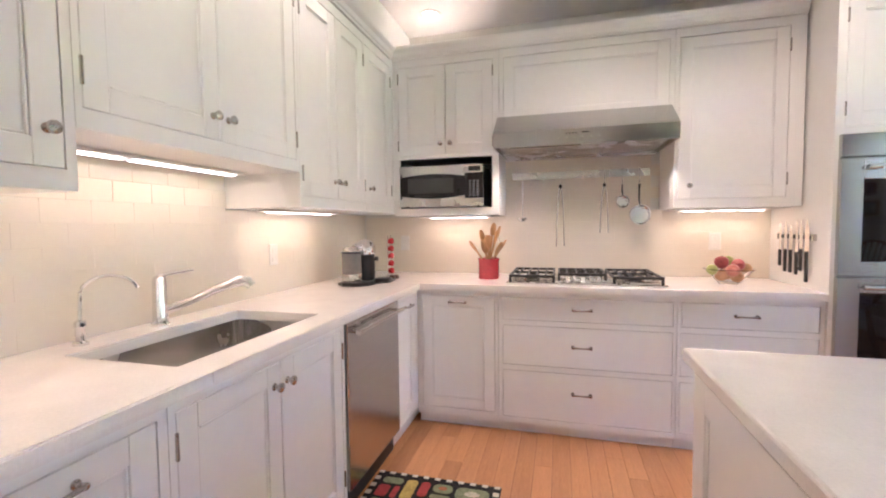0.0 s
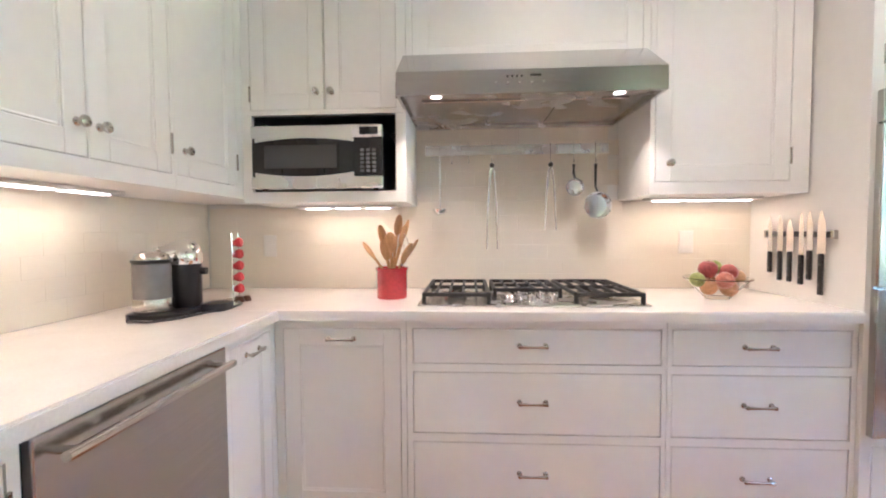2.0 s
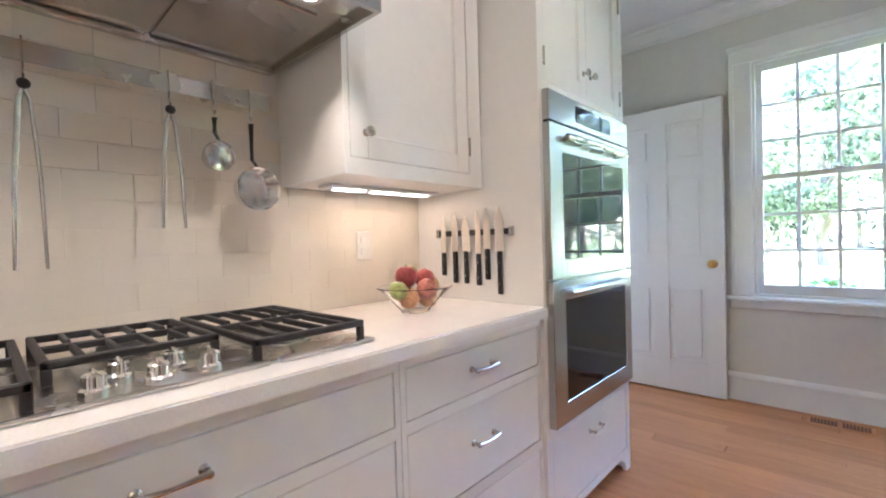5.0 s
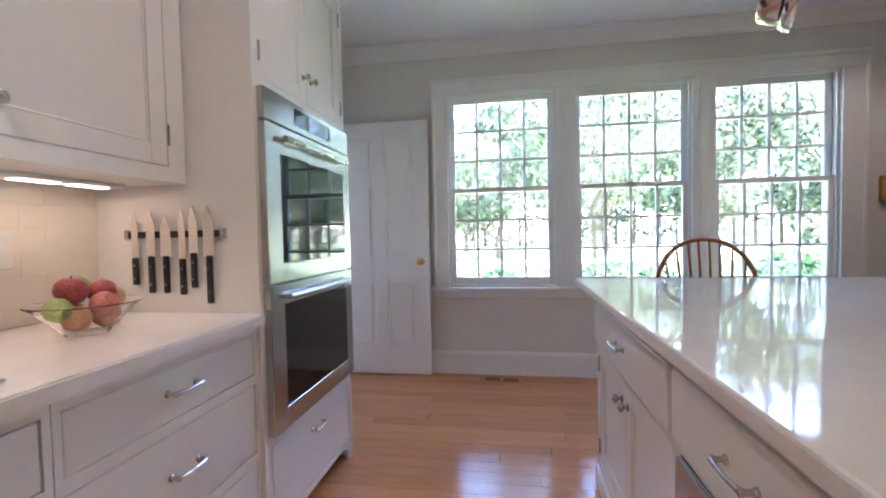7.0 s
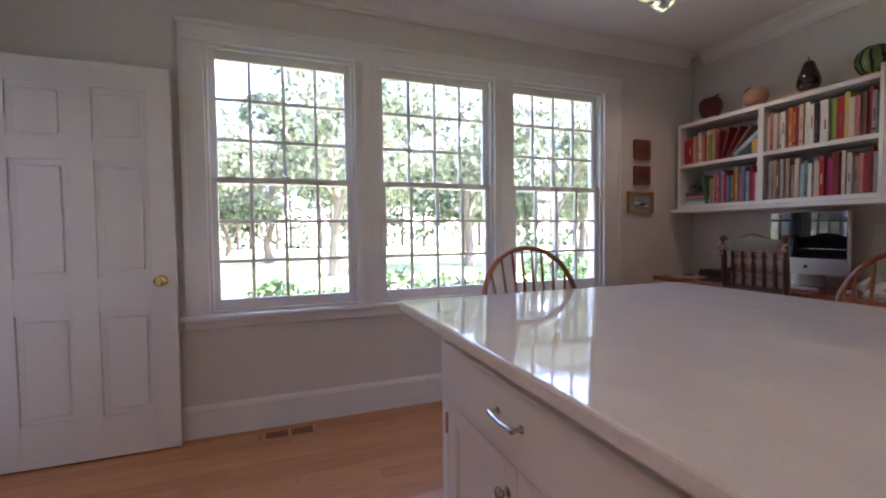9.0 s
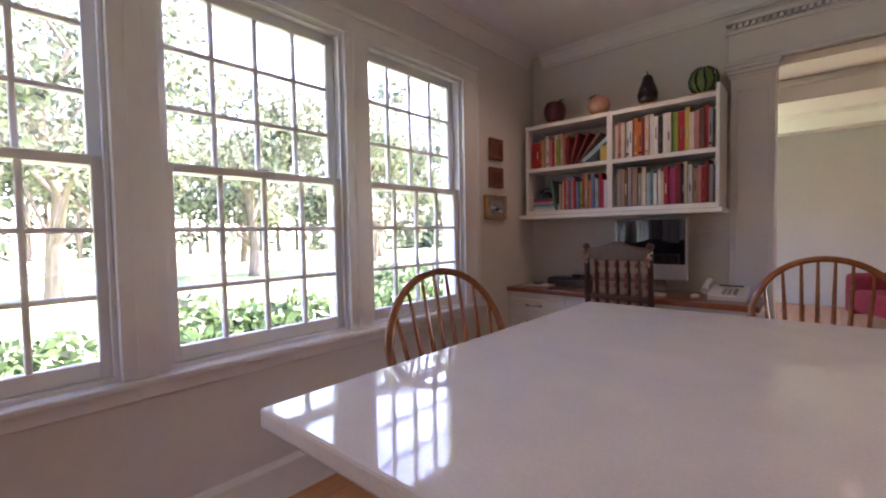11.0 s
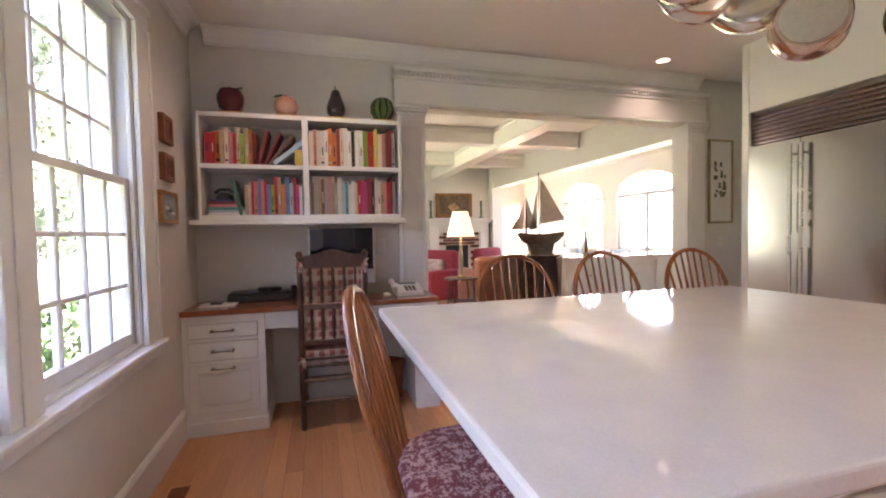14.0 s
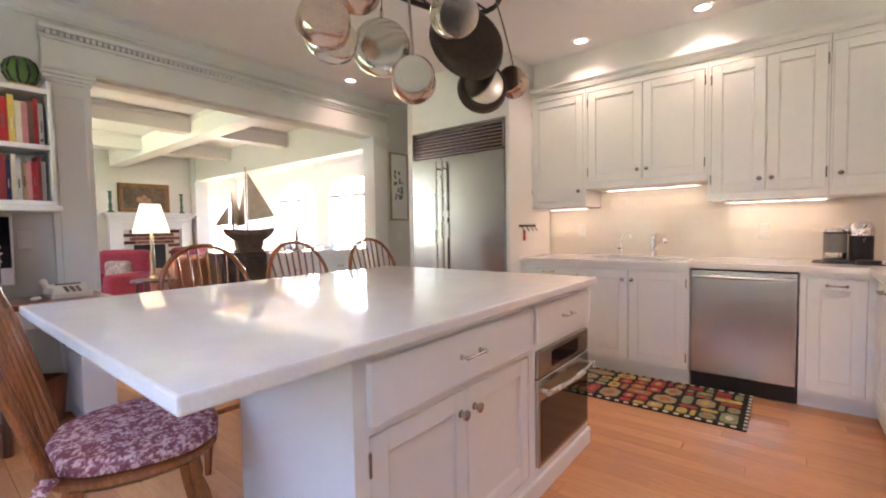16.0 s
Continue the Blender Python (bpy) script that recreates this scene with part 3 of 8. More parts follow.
# ------------------------------------------------ oven tower
TX0, TX1, TY = 1.885, 2.70, 3.15
FT = frame_y(TY, -1)
DT = NY - TY
tower = thing("oven_tower", ((TX0 + TX1) / 2, 3.45, 0), "tall white cabinet housing two stainless wall ovens", "cabinet")
bm = B()
for a, b in ((TX0, TX0 + 0.022), (TX1 - 0.022, TX1)):
    part("side_panel", fbox(B(), FT, a, b, 0, UT, -DT, 0), M["cabinet"], tower)
fbox(bm, FT, TX0 + 0.022, TX1 - 0.022, 0.08, 0.46, -DT, -0.03)
fbox(bm, FT, TX0 + 0.022, TX1 - 0.022, 1.715, UT, -DT, -0.03)
for z0, z1 in ((0.08, 0.115), (0.425, 0.46), (1.715, 1.75), (2.38, UT)):
    part("face_rail", fbox(B(), FT, TX0 + 0.022, TX1 - 0.022, z0, z1, -0.03, 0), M["cabinet"], tower)
fbox(bm, FT, TX0 + 0.022, TX1 - 0.022, 0.46, 1.715, -DT, -DT + 0.02)
for a, b in ((TX0 + 0.022, TX0 + 0.04), (TX1 - 0.04, TX1 - 0.022)):
    part("face_stile", fbox(B(), FT, a, b, 0.115, 0.425, -0.03, 0), M["cabinet"], tower)
    part("face_stile", fbox(B(), FT, a, b, 1.75, 2.38, -0.03, 0), M["cabinet"], tower)
prism(bm, [(TX1 - 0.022 - 0.10, 0.08), (TX1 - 0.022, 0.08), (TX1 - 0.022, 0.0), (TX1 - 0.05, 0.0), (TX1 - 0.07, 0.05)], "y", TY, TY + 0.02)
fbox(bm, FT, TX0, TX1, UT, CEIL - 0.001, -DT, -0.004)
part("body", bm, M["cabinet"], tower)
d = part("drawer_front", shaker(FT, TX0 + 0.043, TX1 - 0.043, 0.118, 0.422, -0.001, flat=True), M["cabinet"], tower)
pull(FT, (TX0 + TX1) / 2, 0.34, 0, d)
tm = (TX0 + TX1) / 2
d = panel_door("door", FT, TX0 + 0.043, tm - 0.001, 1.753, 2.377, -0.001, tower, M["cabinet"])
knob(FT, tm - 0.032, 1.86, 0, d)
for v in (1.84, 2.29):
    hinge(FT, TX0 + 0.04, v, 0, d)
d = panel_door("door", FT, tm + 0.002, TX1 - 0.043, 1.753, 2.377, -0.001, tower, M["cabinet"])
knob(FT, tm + 0.035, 1.86, 0, d)
for v in (1.84, 2.29):
    hinge(FT, TX1 - 0.04, v, 0, d)
cabinet_crown(FT, TX0 + 0.0, TX1 + 0.04, UT + 0.003, "white crown moulding over the oven tower")

# double wall oven
oven = thing("wall_oven", (tm, 3.3, 0.462), "stainless double wall oven with black glass doors", "oven")
OX0, OX1 = TX0 + 0.018, TX1 - 0.025
bm = fbox(B(), FT, OX0 + 0.01, OX1 - 0.01, 0.464, 1.712, -0.55, 0.0)
part("housing", bm, M["steel"], oven)
bm = fbox(B(), FT, OX0, OX1, 1.60, 1.712, 0.0, 0.028, 0.003)
part("control_panel", bm, M["steel"], oven)
part("display", fbox(B(), FT, tm - 0.17, tm + 0.17, 1.625, 1.69, 0.0285, 0.031, 0.001), M["black_glass"], oven, "black glass control display")
for z0, z1, gz0, gz1 in ((1.015, 1.592, 1.085, 1.49), (0.464, 1.005, 0.545, 0.93)):
    gx0, gx1 = OX0 + 0.095, OX1 - 0.075
    d = part("oven_door", fbox(B(), FT, gx0, gx1, z0, gz0, 0.0, 0.03, 0.002), M["steel"], oven)
    part("stile", fbox(B(), FT, OX0, gx0, z0, z1, 0.0, 0.0303, 0.002), M["steel"], d)
    part("stile", fbox(B(), FT, gx1, OX1, z0, z1, 0.0, 0.0303, 0.002), M["steel"], d)
    part("rail", fbox(B(), FT, gx0, gx1, gz1, z1, 0.0, 0.03, 0.002), M["steel"], d)
    part("window", fbox(B(), FT, gx0 + 0.001, gx1 - 0.001, gz0 + 0.001, gz1 - 0.001, 0.004, 0.028), M["black_glass"], d, "black oven glass")
    bm = B()
    hz = z1 - 0.045
    tube(bm, [FT(OX0 + 0.10 + (OX1 - OX0 - 0.18) * i / 8, hz, 0.05 + 0.012 * math.sin(math.pi * i / 8)) for i in range(9)], 0.012, 12)
    for u in (OX0 + 0.12, OX1 - 0.10):
        cyl(bm, FT(u, hz, 0.03), FT(u, hz, 0.052), 0.009)
    part("handle", bm, M["steel_h"], d, "tubular steel oven handle", True)

# ------------------------------------------------ dishwasher
dw = thing("dishwasher", (-0.6, 2.5, 0), "stainless steel built-in dishwasher", "dishwasher")
part("body", fbox(B(), FK, 2.196, 2.806, 0.11, BT - 0.003, -0.58, -0.012), M["dark"], dw)
part("door", fbox(B(), FK, 2.2, 2.803, 0.125, 0.868, -0.012, 0.012, 0.004, seg=2), M["steel"], dw)
part("kick_plate", fbox(B(), FK, 2.2, 2.803, 0.004, 0.105, -0.58, -0.03, 0.002), M["black_plastic"], dw, "black toe panel")
bm = B()
tube(bm, [FK(2.225, 0.825, 0.05), FK(2.778, 0.825, 0.05)], 0.011, 12)
for u in (2.25, 2.753):
    cyl(bm, FK(u, 0.825, 0.01), FK(u, 0.825, 0.05), 0.008)
part("handle", bm, M["steel_h"], dw, "tubular steel handle", True)

# ------------------------------------------------ refrigerator and its surround
FX = frame_x(-0.125, 1)
sur = thing("fridge_surround", (-0.5, 0.2, 0), "white painted surround panels round the refrigerator", "cabinet")
part("side_panel", fbox(B(), FX, 0.772, 0.812, 0, CEIL - 0.001, WX + 0.14, 0.0, 0.002), M["cabinet"], sur)
part("side_panel", fbox(B(), FX, -0.41, -0.352, 0, CEIL - 0.001, WX + 0.14, 0.0, 0.002), M["cabinet"], sur)
part("header", fbox(B(), FX, -0.351, 0.771, 2.185, CEIL - 0.001, WX + 0.14, -0.005, 0.002), M["cabinet"], sur)
fr = thing("refrigerator", (-0.5, 0.21, 0), "built-in stainless side-by-side refrigerator with a top grille", "refrigerator")
part("body", fbox(B(), FX, -0.349, 0.769, 0.0, 2.18, WX + 0.145, -0.04), M["dark"], fr)
part("freezer_door", fbox(B(), FX, -0.345, 0.048, 0.1, 1.905, -0.04, 0.012, 0.004, seg=2), M["steel"], fr)
part("door", fbox(B(), FX, 0.052, 0.765, 0.1, 1.905, -0.04, 0.012, 0.004, seg=2), M["steel"], fr)
for u in (0.012, 0.088):
    bm = tube(B(), [FX(u, 0.55, 0.06), FX(u, 1.86, 0.06)], 0.013, 12)
    for v in (0.62, 1.79):
        cyl(bm, FX(u, v, 0.01), FX(u, v, 0.06), 0.009)
    part("handle", bm, M["steel_h"], fr, "long tubular steel handle", True)
g = part("grille", fbox(B(), FX, 0.745, 0.765, 1.915, 2.178, -0.04, 0.01, 0.002), M["steel"], fr)
part("grille_end", fbox(B(), FX, -0.345, -0.325, 1.915, 2.178, -0.04, 0.01, 0.002), M["steel"], g)
for i in range(8):
    z = 1.918 + i * 0.0325
    bm = B()
    prism(bm, [(-0.175, z), (-0.132, z), (-0.150, z + 0.029), (-0.175, z + 0.029)], "y", -0.325, 0.745)
    part("louvre", bm, M["steel"], g)

# ------------------------------------------------ island
IX0, IX1, IY0, IY1 = 0.915, 2.985, 0.36, 1.935
FI = frame_y(1.895, 1)
isl = thing("island", (1.76, 1.2, 0), "white painted kitchen island with drawers, doors and a built-in oven", "island")
BX0, BX1 = 0.945, 2.575
for nm, a in (("carcass", (1.625, BX1, 0.09, BT, -0.59, -0.03)), ("carcass", (1.625, 2.30, 0.09, BT, -1.02, -0.59)), ("carcass", (BX0, 1.625, 0.66, BT, -1.02, -0.03)),
              ("bottom_board", (BX0, 1.625, 0.09, 0.13, -1.02, -0.03)), ("side_board", (BX0, 0.965, 0.13, 0.66, -1.02, -0.03)), ("back_board", (0.965, 1.625, 0.13, 0.66, -1.02, -0.62))):
    part(nm, fbox(B(), FI, *a), M["cabinet"], isl)
# face frame
for a in ((BX0, 0.975, 0.09, BT), (1.575, 1.635, 0.09, BT), (2.525, BX1, 0.09, BT), (1.635, 2.525, 0.09, 0.125), (0.975, 1.575, 0.09, 0.135), (0.975, 1.575, 0.655, 0.70), (1.635, 2.525, 0.655, 0.69), (0.975, 2.525, 0.845, BT)):
    part("face_frame", fbox(B(), FI, *a, -0.03, 0.0), M["cabinet"], isl)
# plinth
part("plinth", fbox(B(), FI, BX0 - 0.012, BX1 + 0.012, 0.0, 0.088, -0.60, 0.012, 0.004), M["cabinet"], isl)
part("plinth", fbox(B(), FI, BX0 - 0.012, 2.312, 0.0, 0.088, -1.03, -0.602, 0.004), M["cabinet"], isl)
d = part("drawer_front", shaker(FI, 1.62, 2.53, 0.685, 0.855, 0.018, flat=True, t=0.02), M["cabinet"], isl)
pull(FI, 2.08, 0.775, 0.018, d, 0.055)
d = part("drawer_front", shaker(FI, 0.965, 1.585, 0.692, 0.855, 0.018, flat=True, t=0.02), M["cabinet"], isl)
pull(FI, 1.27, 0.775, 0.018, d, 0.05)
d = panel_door("door", FI, 1.638, 2.078, 0.128, 0.652, -0.001, isl, M["cabinet"])
knob(FI, 2.04, 0.575, 0, d, 0.018)
d = panel_door("door", FI, 2.082, 2.522, 0.128, 0.652, -0.001, isl, M["cabinet"])
knob(FI, 2.12, 0.575, 0, d, 0.018)
for v in (0.2, 0.58):
    hinge(FI, 2.525, v, 0, d)
for nm, F, u0, u1 in (("end_panel", frame_x(BX0, -1), 0.875, 1.865),):
    panel_door(nm, F, u0, u1, 0.092, BT - 0.002, 0.016, isl, M["cabinet"], 0.09, 0.0155)
panel_door("back_panel", frame_y(0.873, -1), BX0, 2.298, 0.092, BT - 0.002, 0.016, isl, M["cabinet"], 0.09, 0.0155)
part("top", box(B(), (IX0, IY0, BT), (IX1, IY1, CT), 0.007, 2), M["quartz"], isl, "large polished white quartz top with an overhang")

io = thing("island_oven", (1.275, 1.6, 0.135), "built-in stainless drawer oven in the island", "oven")
part("housing", fbox(B(), FI, 0.98, 1.57, 0.138, 0.652, -0.55, -0.004), M["dark"], io)
part("control_panel", fbox(B(), FI, 0.978, 1.572, 0.535, 0.652, -0.004, 0.014, 0.002), M["steel"], io)
part("display", fbox(B(), FI, 1.12, 1.43, 0.56, 0.63, 0.0145, 0.017), M["black_glass"], io, "black display panel")
d = part("oven_door", fbox(B(), FI, 0.978, 1.572, 0.138, 0.53, -0.004, 0.016, 0.003), M["steel"], io)
part("window", fbox(B(), FI, 1.0, 1.55, 0.16, 0.43, 0.0165, 0.019, 0.001), M["black_glass"], d, "dark door glass")
bm = tube(B(), [FI(1.0 + 0.55 * i / 8, 0.475, 0.05 + 0.02 * math.sin(math.pi * i / 8)) for i in range(9)], 0.012, 10)
for u in (1.02, 1.53):
    cyl(bm, FI(u, 0.475, 0.01), FI(u, 0.475, 0.055), 0.009)
part("handle", bm, M["steel_h"], d, "bowed steel handle", True)

# ------------------------------------------------ bookshelf and desk
SHX0, SHX1, SHF = 2.665, 3.975, -0.81
FSH = frame_y(SHF, 1)
SD = SHF - SY
shelf = thing("bookshelf", (3.28, -0.95, 1.39), "white built-in wall bookshelf with four bays", "bookshelf")
sz0, sz1 = 1.38, 2.09
bm = B()
fbox(bm, FSH, SHX0 - 0.02, SHX0, sz0, sz1 + 0.05, -SD, 0.0, 0.002)
part("side", bm, M["trim"], shelf)
part("side", fbox(B(), FSH, SHX1, SHX1 + 0.02, sz0, sz1, -SD, 0.0, 0.002), M["trim"], shelf)
part("divider", fbox(B(), FSH, 3.295, 3.335, sz0, sz1, -SD, 0.0, 0.002), M["trim"], shelf)
for z in (sz0, 1.72, sz1 - 0.03):
    part("shelf_board", fbox(B(), FSH, SHX0, SHX1, z, z + 0.03, -SD, -0.002, 0.002), M["trim"], shelf)
part("bottom_rail", fbox(B(), FSH, SHX0 - 0.04, SHX1 + 0.075, sz0 - 0.034, sz0 - 0.002, -SD, 0.02, 0.004), M["trim"], shelf)

DZ = 0.805
DF = -0.67
FD = frame_y(DF, 1)
DD = DF - SY
desk = thing("desk", (3.2, -0.95, 0), "built-in white desk with a cherry wood top", "desk")
part("desktop", box(B(), (2.42, SY + 0.001, DZ - 0.035), (EX - 0.001, DF + 0.035, DZ), 0.008, 2), M["wood_desk"], desk, "glossy reddish cherry wood top")
for a, b in ((3.60, EX - 0.002), (2.43, 2.60)):
    bm = B()
    fbox(bm, FD, a, b, 0.09, DZ - 0.036, -DD + 0.001, -0.03)
    if b - a > 0.3:
        for c in ((a, a + 0.04, 0.09, DZ - 0.036), (b - 0.03, b, 0.09, DZ - 0.036), (a + 0.04, b - 0.03, 0.09, 0.135), (a + 0.04, b - 0.03, 0.455, 0.475), (a + 0.04, b - 0.03, 0.60, 0.62), (a + 0.04, b - 0.03, 0.715, DZ - 0.036)):
            part("face_frame", fbox(B(), FD, *c, -0.03, 0.0), M["trim"], desk)
    else:
        fbox(bm, FD, a, b, 0.09, DZ - 0.036, -0.03, 0.0)
    fbox(bm, FD, a - 0.012, b, 0.0, 0.088, -DD + 0.001, 0.012, 0.004)
    ped = part("pedestal", bm, M["trim"], desk)
    if b - a > 0.3:
        for lo, hi, fl in ((0.135, 0.455, False), (0.475, 0.60, True), (0.62, 0.715, True)):
            d = part("drawer_front", shaker(FD, a + 0.043, b - 0.033, lo + 0.003, hi - 0.003, -0.001), M["trim"], desk) if fl else panel_door("drawer_front", FD, a + 0.043, b - 0.033, lo + 0.003, hi - 0.003, -0.001, desk, M["trim"], 0.05)
            pull(FD, (a + b) / 2 + 0.01, (lo + hi) / 2 if fl else hi - 0.03, 0, d, 0.06)
part("knee_drawer", fbox(B(), FD, 2.602, 3.598, 0.655, DZ - 0.037, -0.3, -0.004, 0.002), M["trim"], desk)

# ------------------------------------------------ cased opening with pilasters and frieze
op = thing("opening_trim", ((OPX0 + OPX1) / 2, SY, 0), "white pilasters and frieze round a wide opening", "trim", kind="structure")
for a, b in ((OPX1 - 0.004, 2.625), (-0.46, OPX0 + 0.004)):
    bm = fbox(B(), FS, a, b, 0, OPZ + 0.0, -0.17, 0.03, 0.003)
    fbox(bm, FS, a - 0.01, b + 0.01, 0, 0.2, -0.17, 0.042, 0.004)
    fbox(bm, FS, a + 0.035, b - 0.035, 0.24, OPZ - 0.16, 0.03, 0.036, 0.003)
    part("pilaster", bm, M["trim"], op)
    bm = B()
    for k, (z, o) in enumerate(((OPZ - 0.075, 0.008), (OPZ - 0.05, 0.018), (OPZ - 0.025, 0.03))):
        fbox(bm, FS, a - o, b + o, z, z + 0.024, 0, 0.032 + o, 0.003)
    part("capital", bm, M["trim"], op)
bm = fbox(B(), FS, -0.47, 2.64, OPZ + 0.002, 2.49, 0, 0.035, 0.003)
fbox(bm, FS, -0.48, 2.65, OPZ + 0.002, OPZ + 0.025, 0, 0.06, 0.004)
fbox(bm, FS, -0.48, 2.65, 2.49, 2.515, 0, 0.05, 0.004)
fbox(bm, FS, -0.48, 2.65, 2.545, 2.575, 0, 0.075, 0.004)
part("frieze", bm, M["trim"], op)
bm = B()
n = 90
for i in range(n):
    u = -0.46 + i * (3.09 / n)
    fbox(bm, FS, u, u + 0.02, 2.517, 2.543, 0.0, 0.062)
part("dentils", bm, M["trim"], op)

# ------------------------------------------------ open door against the window wall
door = thing("door_1", (4.0, 3.4, 0), "white six-panel door standing open against the wall", "door", kind="structure")
DY0, DY1, DX = 2.95, 3.775, 3.985
FO = frame_x(DX, -1)
bm = B()
st, t = 0.115, 0.036
zs = [(0.012, 0.24), (0.80, 0.99), (1.60, 1.70), (1.98, 2.11)]
for a, b in ((DY0, DY0 + st), (DY1 - st, DY1), ((DY0 + DY1) / 2 - 0.055, (DY0 + DY1) / 2 + 0.055)):
    fbox(bm, FO, a, b, 0.012, 2.11, -t, 0, 0.002)
for z0, z1 in zs:
    fbox(bm, FO, DY0 + st, DY1 - st, z0, z1, -t + 0.001, -0.001)
for (a, b) in ((DY0 + st, (DY0 + DY1) / 2 - 0.055), ((DY0 + DY1) / 2 + 0.055, DY1 - st)):
    for (z0, z1) in ((0.24, 0.80), (0.99, 1.60), (1.70, 1.98)):
        fbox(bm, FO, a, b, z0, z1, -t + 0.008, -0.011)
        fbox(bm, FO, a + 0.03, b - 0.03, z0 + 0.03, z1 - 0.03, -0.011, -0.004, 0.006)
part("door_leaf", bm, M["trim"], door)
bm = B()
m = Matrix.Translation((DX, DY0 + 0.068, 0.955)) @ Vector((-1, 0, 0)).to_track_quat("Z", "Y").to_matrix().to_4x4()
lathe(bm, [(0, 0), (0.03, 0), (0.03, 0.004), (0.012, 0.008), (0.011, 0.03), (0.024, 0.038), (0.029, 0.05), (0.024, 0.062), (0, 0.066)], m, 18)
part("door_knob", bm, M["brass"], door, "polished brass knob", True)

# ------------------------------------------------ lamps of the room, and two added ones
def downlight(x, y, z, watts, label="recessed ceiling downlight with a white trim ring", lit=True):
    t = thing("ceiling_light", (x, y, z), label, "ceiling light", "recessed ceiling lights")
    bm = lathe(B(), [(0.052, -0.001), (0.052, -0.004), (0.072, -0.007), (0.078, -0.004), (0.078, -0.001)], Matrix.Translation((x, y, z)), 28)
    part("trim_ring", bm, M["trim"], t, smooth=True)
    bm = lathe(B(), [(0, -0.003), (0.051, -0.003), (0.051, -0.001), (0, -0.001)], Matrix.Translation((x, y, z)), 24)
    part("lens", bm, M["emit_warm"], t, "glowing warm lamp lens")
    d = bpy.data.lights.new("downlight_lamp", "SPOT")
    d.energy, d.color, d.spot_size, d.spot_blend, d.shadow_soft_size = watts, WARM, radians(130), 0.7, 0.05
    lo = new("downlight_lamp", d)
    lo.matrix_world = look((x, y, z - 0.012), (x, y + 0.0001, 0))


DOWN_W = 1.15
# the last two, over the range aisle, are unseen extras that brighten that side
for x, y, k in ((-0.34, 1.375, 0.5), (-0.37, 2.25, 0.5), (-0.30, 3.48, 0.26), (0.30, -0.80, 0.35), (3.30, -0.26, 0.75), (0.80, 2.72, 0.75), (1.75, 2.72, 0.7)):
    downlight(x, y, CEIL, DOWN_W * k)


def under_light(F, u0, u1, v, d, watts):
    t = thing("under_cabinet_light", F((u0 + u1) / 2, v - 0.02, d), "slim lit strip light under a wall cabinet", "light", "under cabinet lights")
    part("housing", fbox(B(), F, u0, u1, v - 0.014, v - 0.001, d - 0.045, d + 0.045, 0.003), M["white_plastic"], t)
    n = 3
    w = (u1 - u0 - 0.04) / n
    for i in range(n):
        part("lens", fbox(B(), F, u0 + 0.02 + i * w + 0.02, u0 + 0.02 + (i + 1) * w - 0.02, v - 0.018, v - 0.0145, d - 0.02, d + 0.02, 0.001), M["emit_warm"], t, "glowing warm lens")
    along_x = abs(F(1, 0, 0)[0] - F(0, 0, 0)[0]) > 0.5
    for i in range(n):
        a = bpy.data.lights.new("under_cabinet_lamp", "AREA")
        a.shape, a.energy, a.color = "RECTANGLE", watts / n, HALOGEN
        a.size, a.size_y = (w * 0.6, 0.04) if along_x else (0.04, w * 0.6)
        lo = new("under_cabinet_lamp", a)
        lo.matrix_world = pose(*F(u0 + 0.02 + (i + 0.5) * w, v - 0.024, d))
    return t


UC = 0.030
under_light(FU, 1.40, 2.20, 1.53, -0.27, UC * 0.8)
under_light(FU, 2.35, 3.0, 1.375, -0.26, UC * 0.8)
under_light(FU, 0.86, 1.28, 1.375, -0.26, UC * 0.6)
under_light(FP, -0.4, 0.1, 1.355, -0.24, UC * 0.7)
under_light(FP, 1.30, 1.82, 1.375, -0.23, UC * 0.8)
# ------------------------------------------------ kitchen things
def P(name, bm, m, parent, label="", smooth=True):
    return part(name, bm, m, parent, label, smooth)


# sink basin under the worktop
bm = B()
prof = [(SX0, SY0), (SX1, SY0), (SX1, SY1), (SX0, SY1)]


def rounded(x0, y0, x1, y1, r, n=5):
    pts = []
    for cx, cy, a0 in ((x1 - r, y1 - r, 0), (x0 + r, y1 - r, 90), (x0 + r, y0 + r, 180), (x1 - r, y0 + r, 270)):
        for i in range(n + 1):
            a = radians(a0 + 90 * i / n)
            pts.append((cx + r * math.cos(a), cy + r * math.sin(a)))
    return pts


def rings(bm, loops, cap_last=True, mi=0):
    vs = [[bm.verts.new((p[0], p[1], z)) for p in pts] for pts, z in loops]
    for a, b in zip(vs, vs[1:]):
        n = len(a)
        for i in range(n):
            bm.faces.new((a[i], a[(i + 1) % n], b[(i + 1) % n], b[i])).material_index = mi
    if cap_last:
        bm.faces.new(vs[-1]).material_index = mi
    return bm


sink = thing("sink", (-0.605, 1.77, 0.70), "undermount stainless steel sink bowl", "sink")
e = 0.006
rings(bm, [(rounded(SX0 - 0.015, SY0 - 0.015, SX1 + 0.015, SY1 + 0.015, 0.05), BT), (rounded(SX0 - e, SY0 - e, SX1 + e, SY1 + e, 0.05), BT), (rounded(SX0 - e, SY0 - e, SX1 + e, SY1 + e, 0.05), 0.72), (rounded(SX0 + 0.02, SY0 + 0.02, SX1 - 0.02, SY1 - 0.02, 0.05), 0.70)])
P("bowl", bm, M["steel_h"], sink)
P("drain", lathe(B(), [(0, 0.003), (0.02, 0.003), (0.04, 0.005), (0.045, 0.001), (0, 0.001)], Matrix.Translation((-0.62, 1.77, 0.70)), 18), M["chrome"], sink, "round chrome drain")

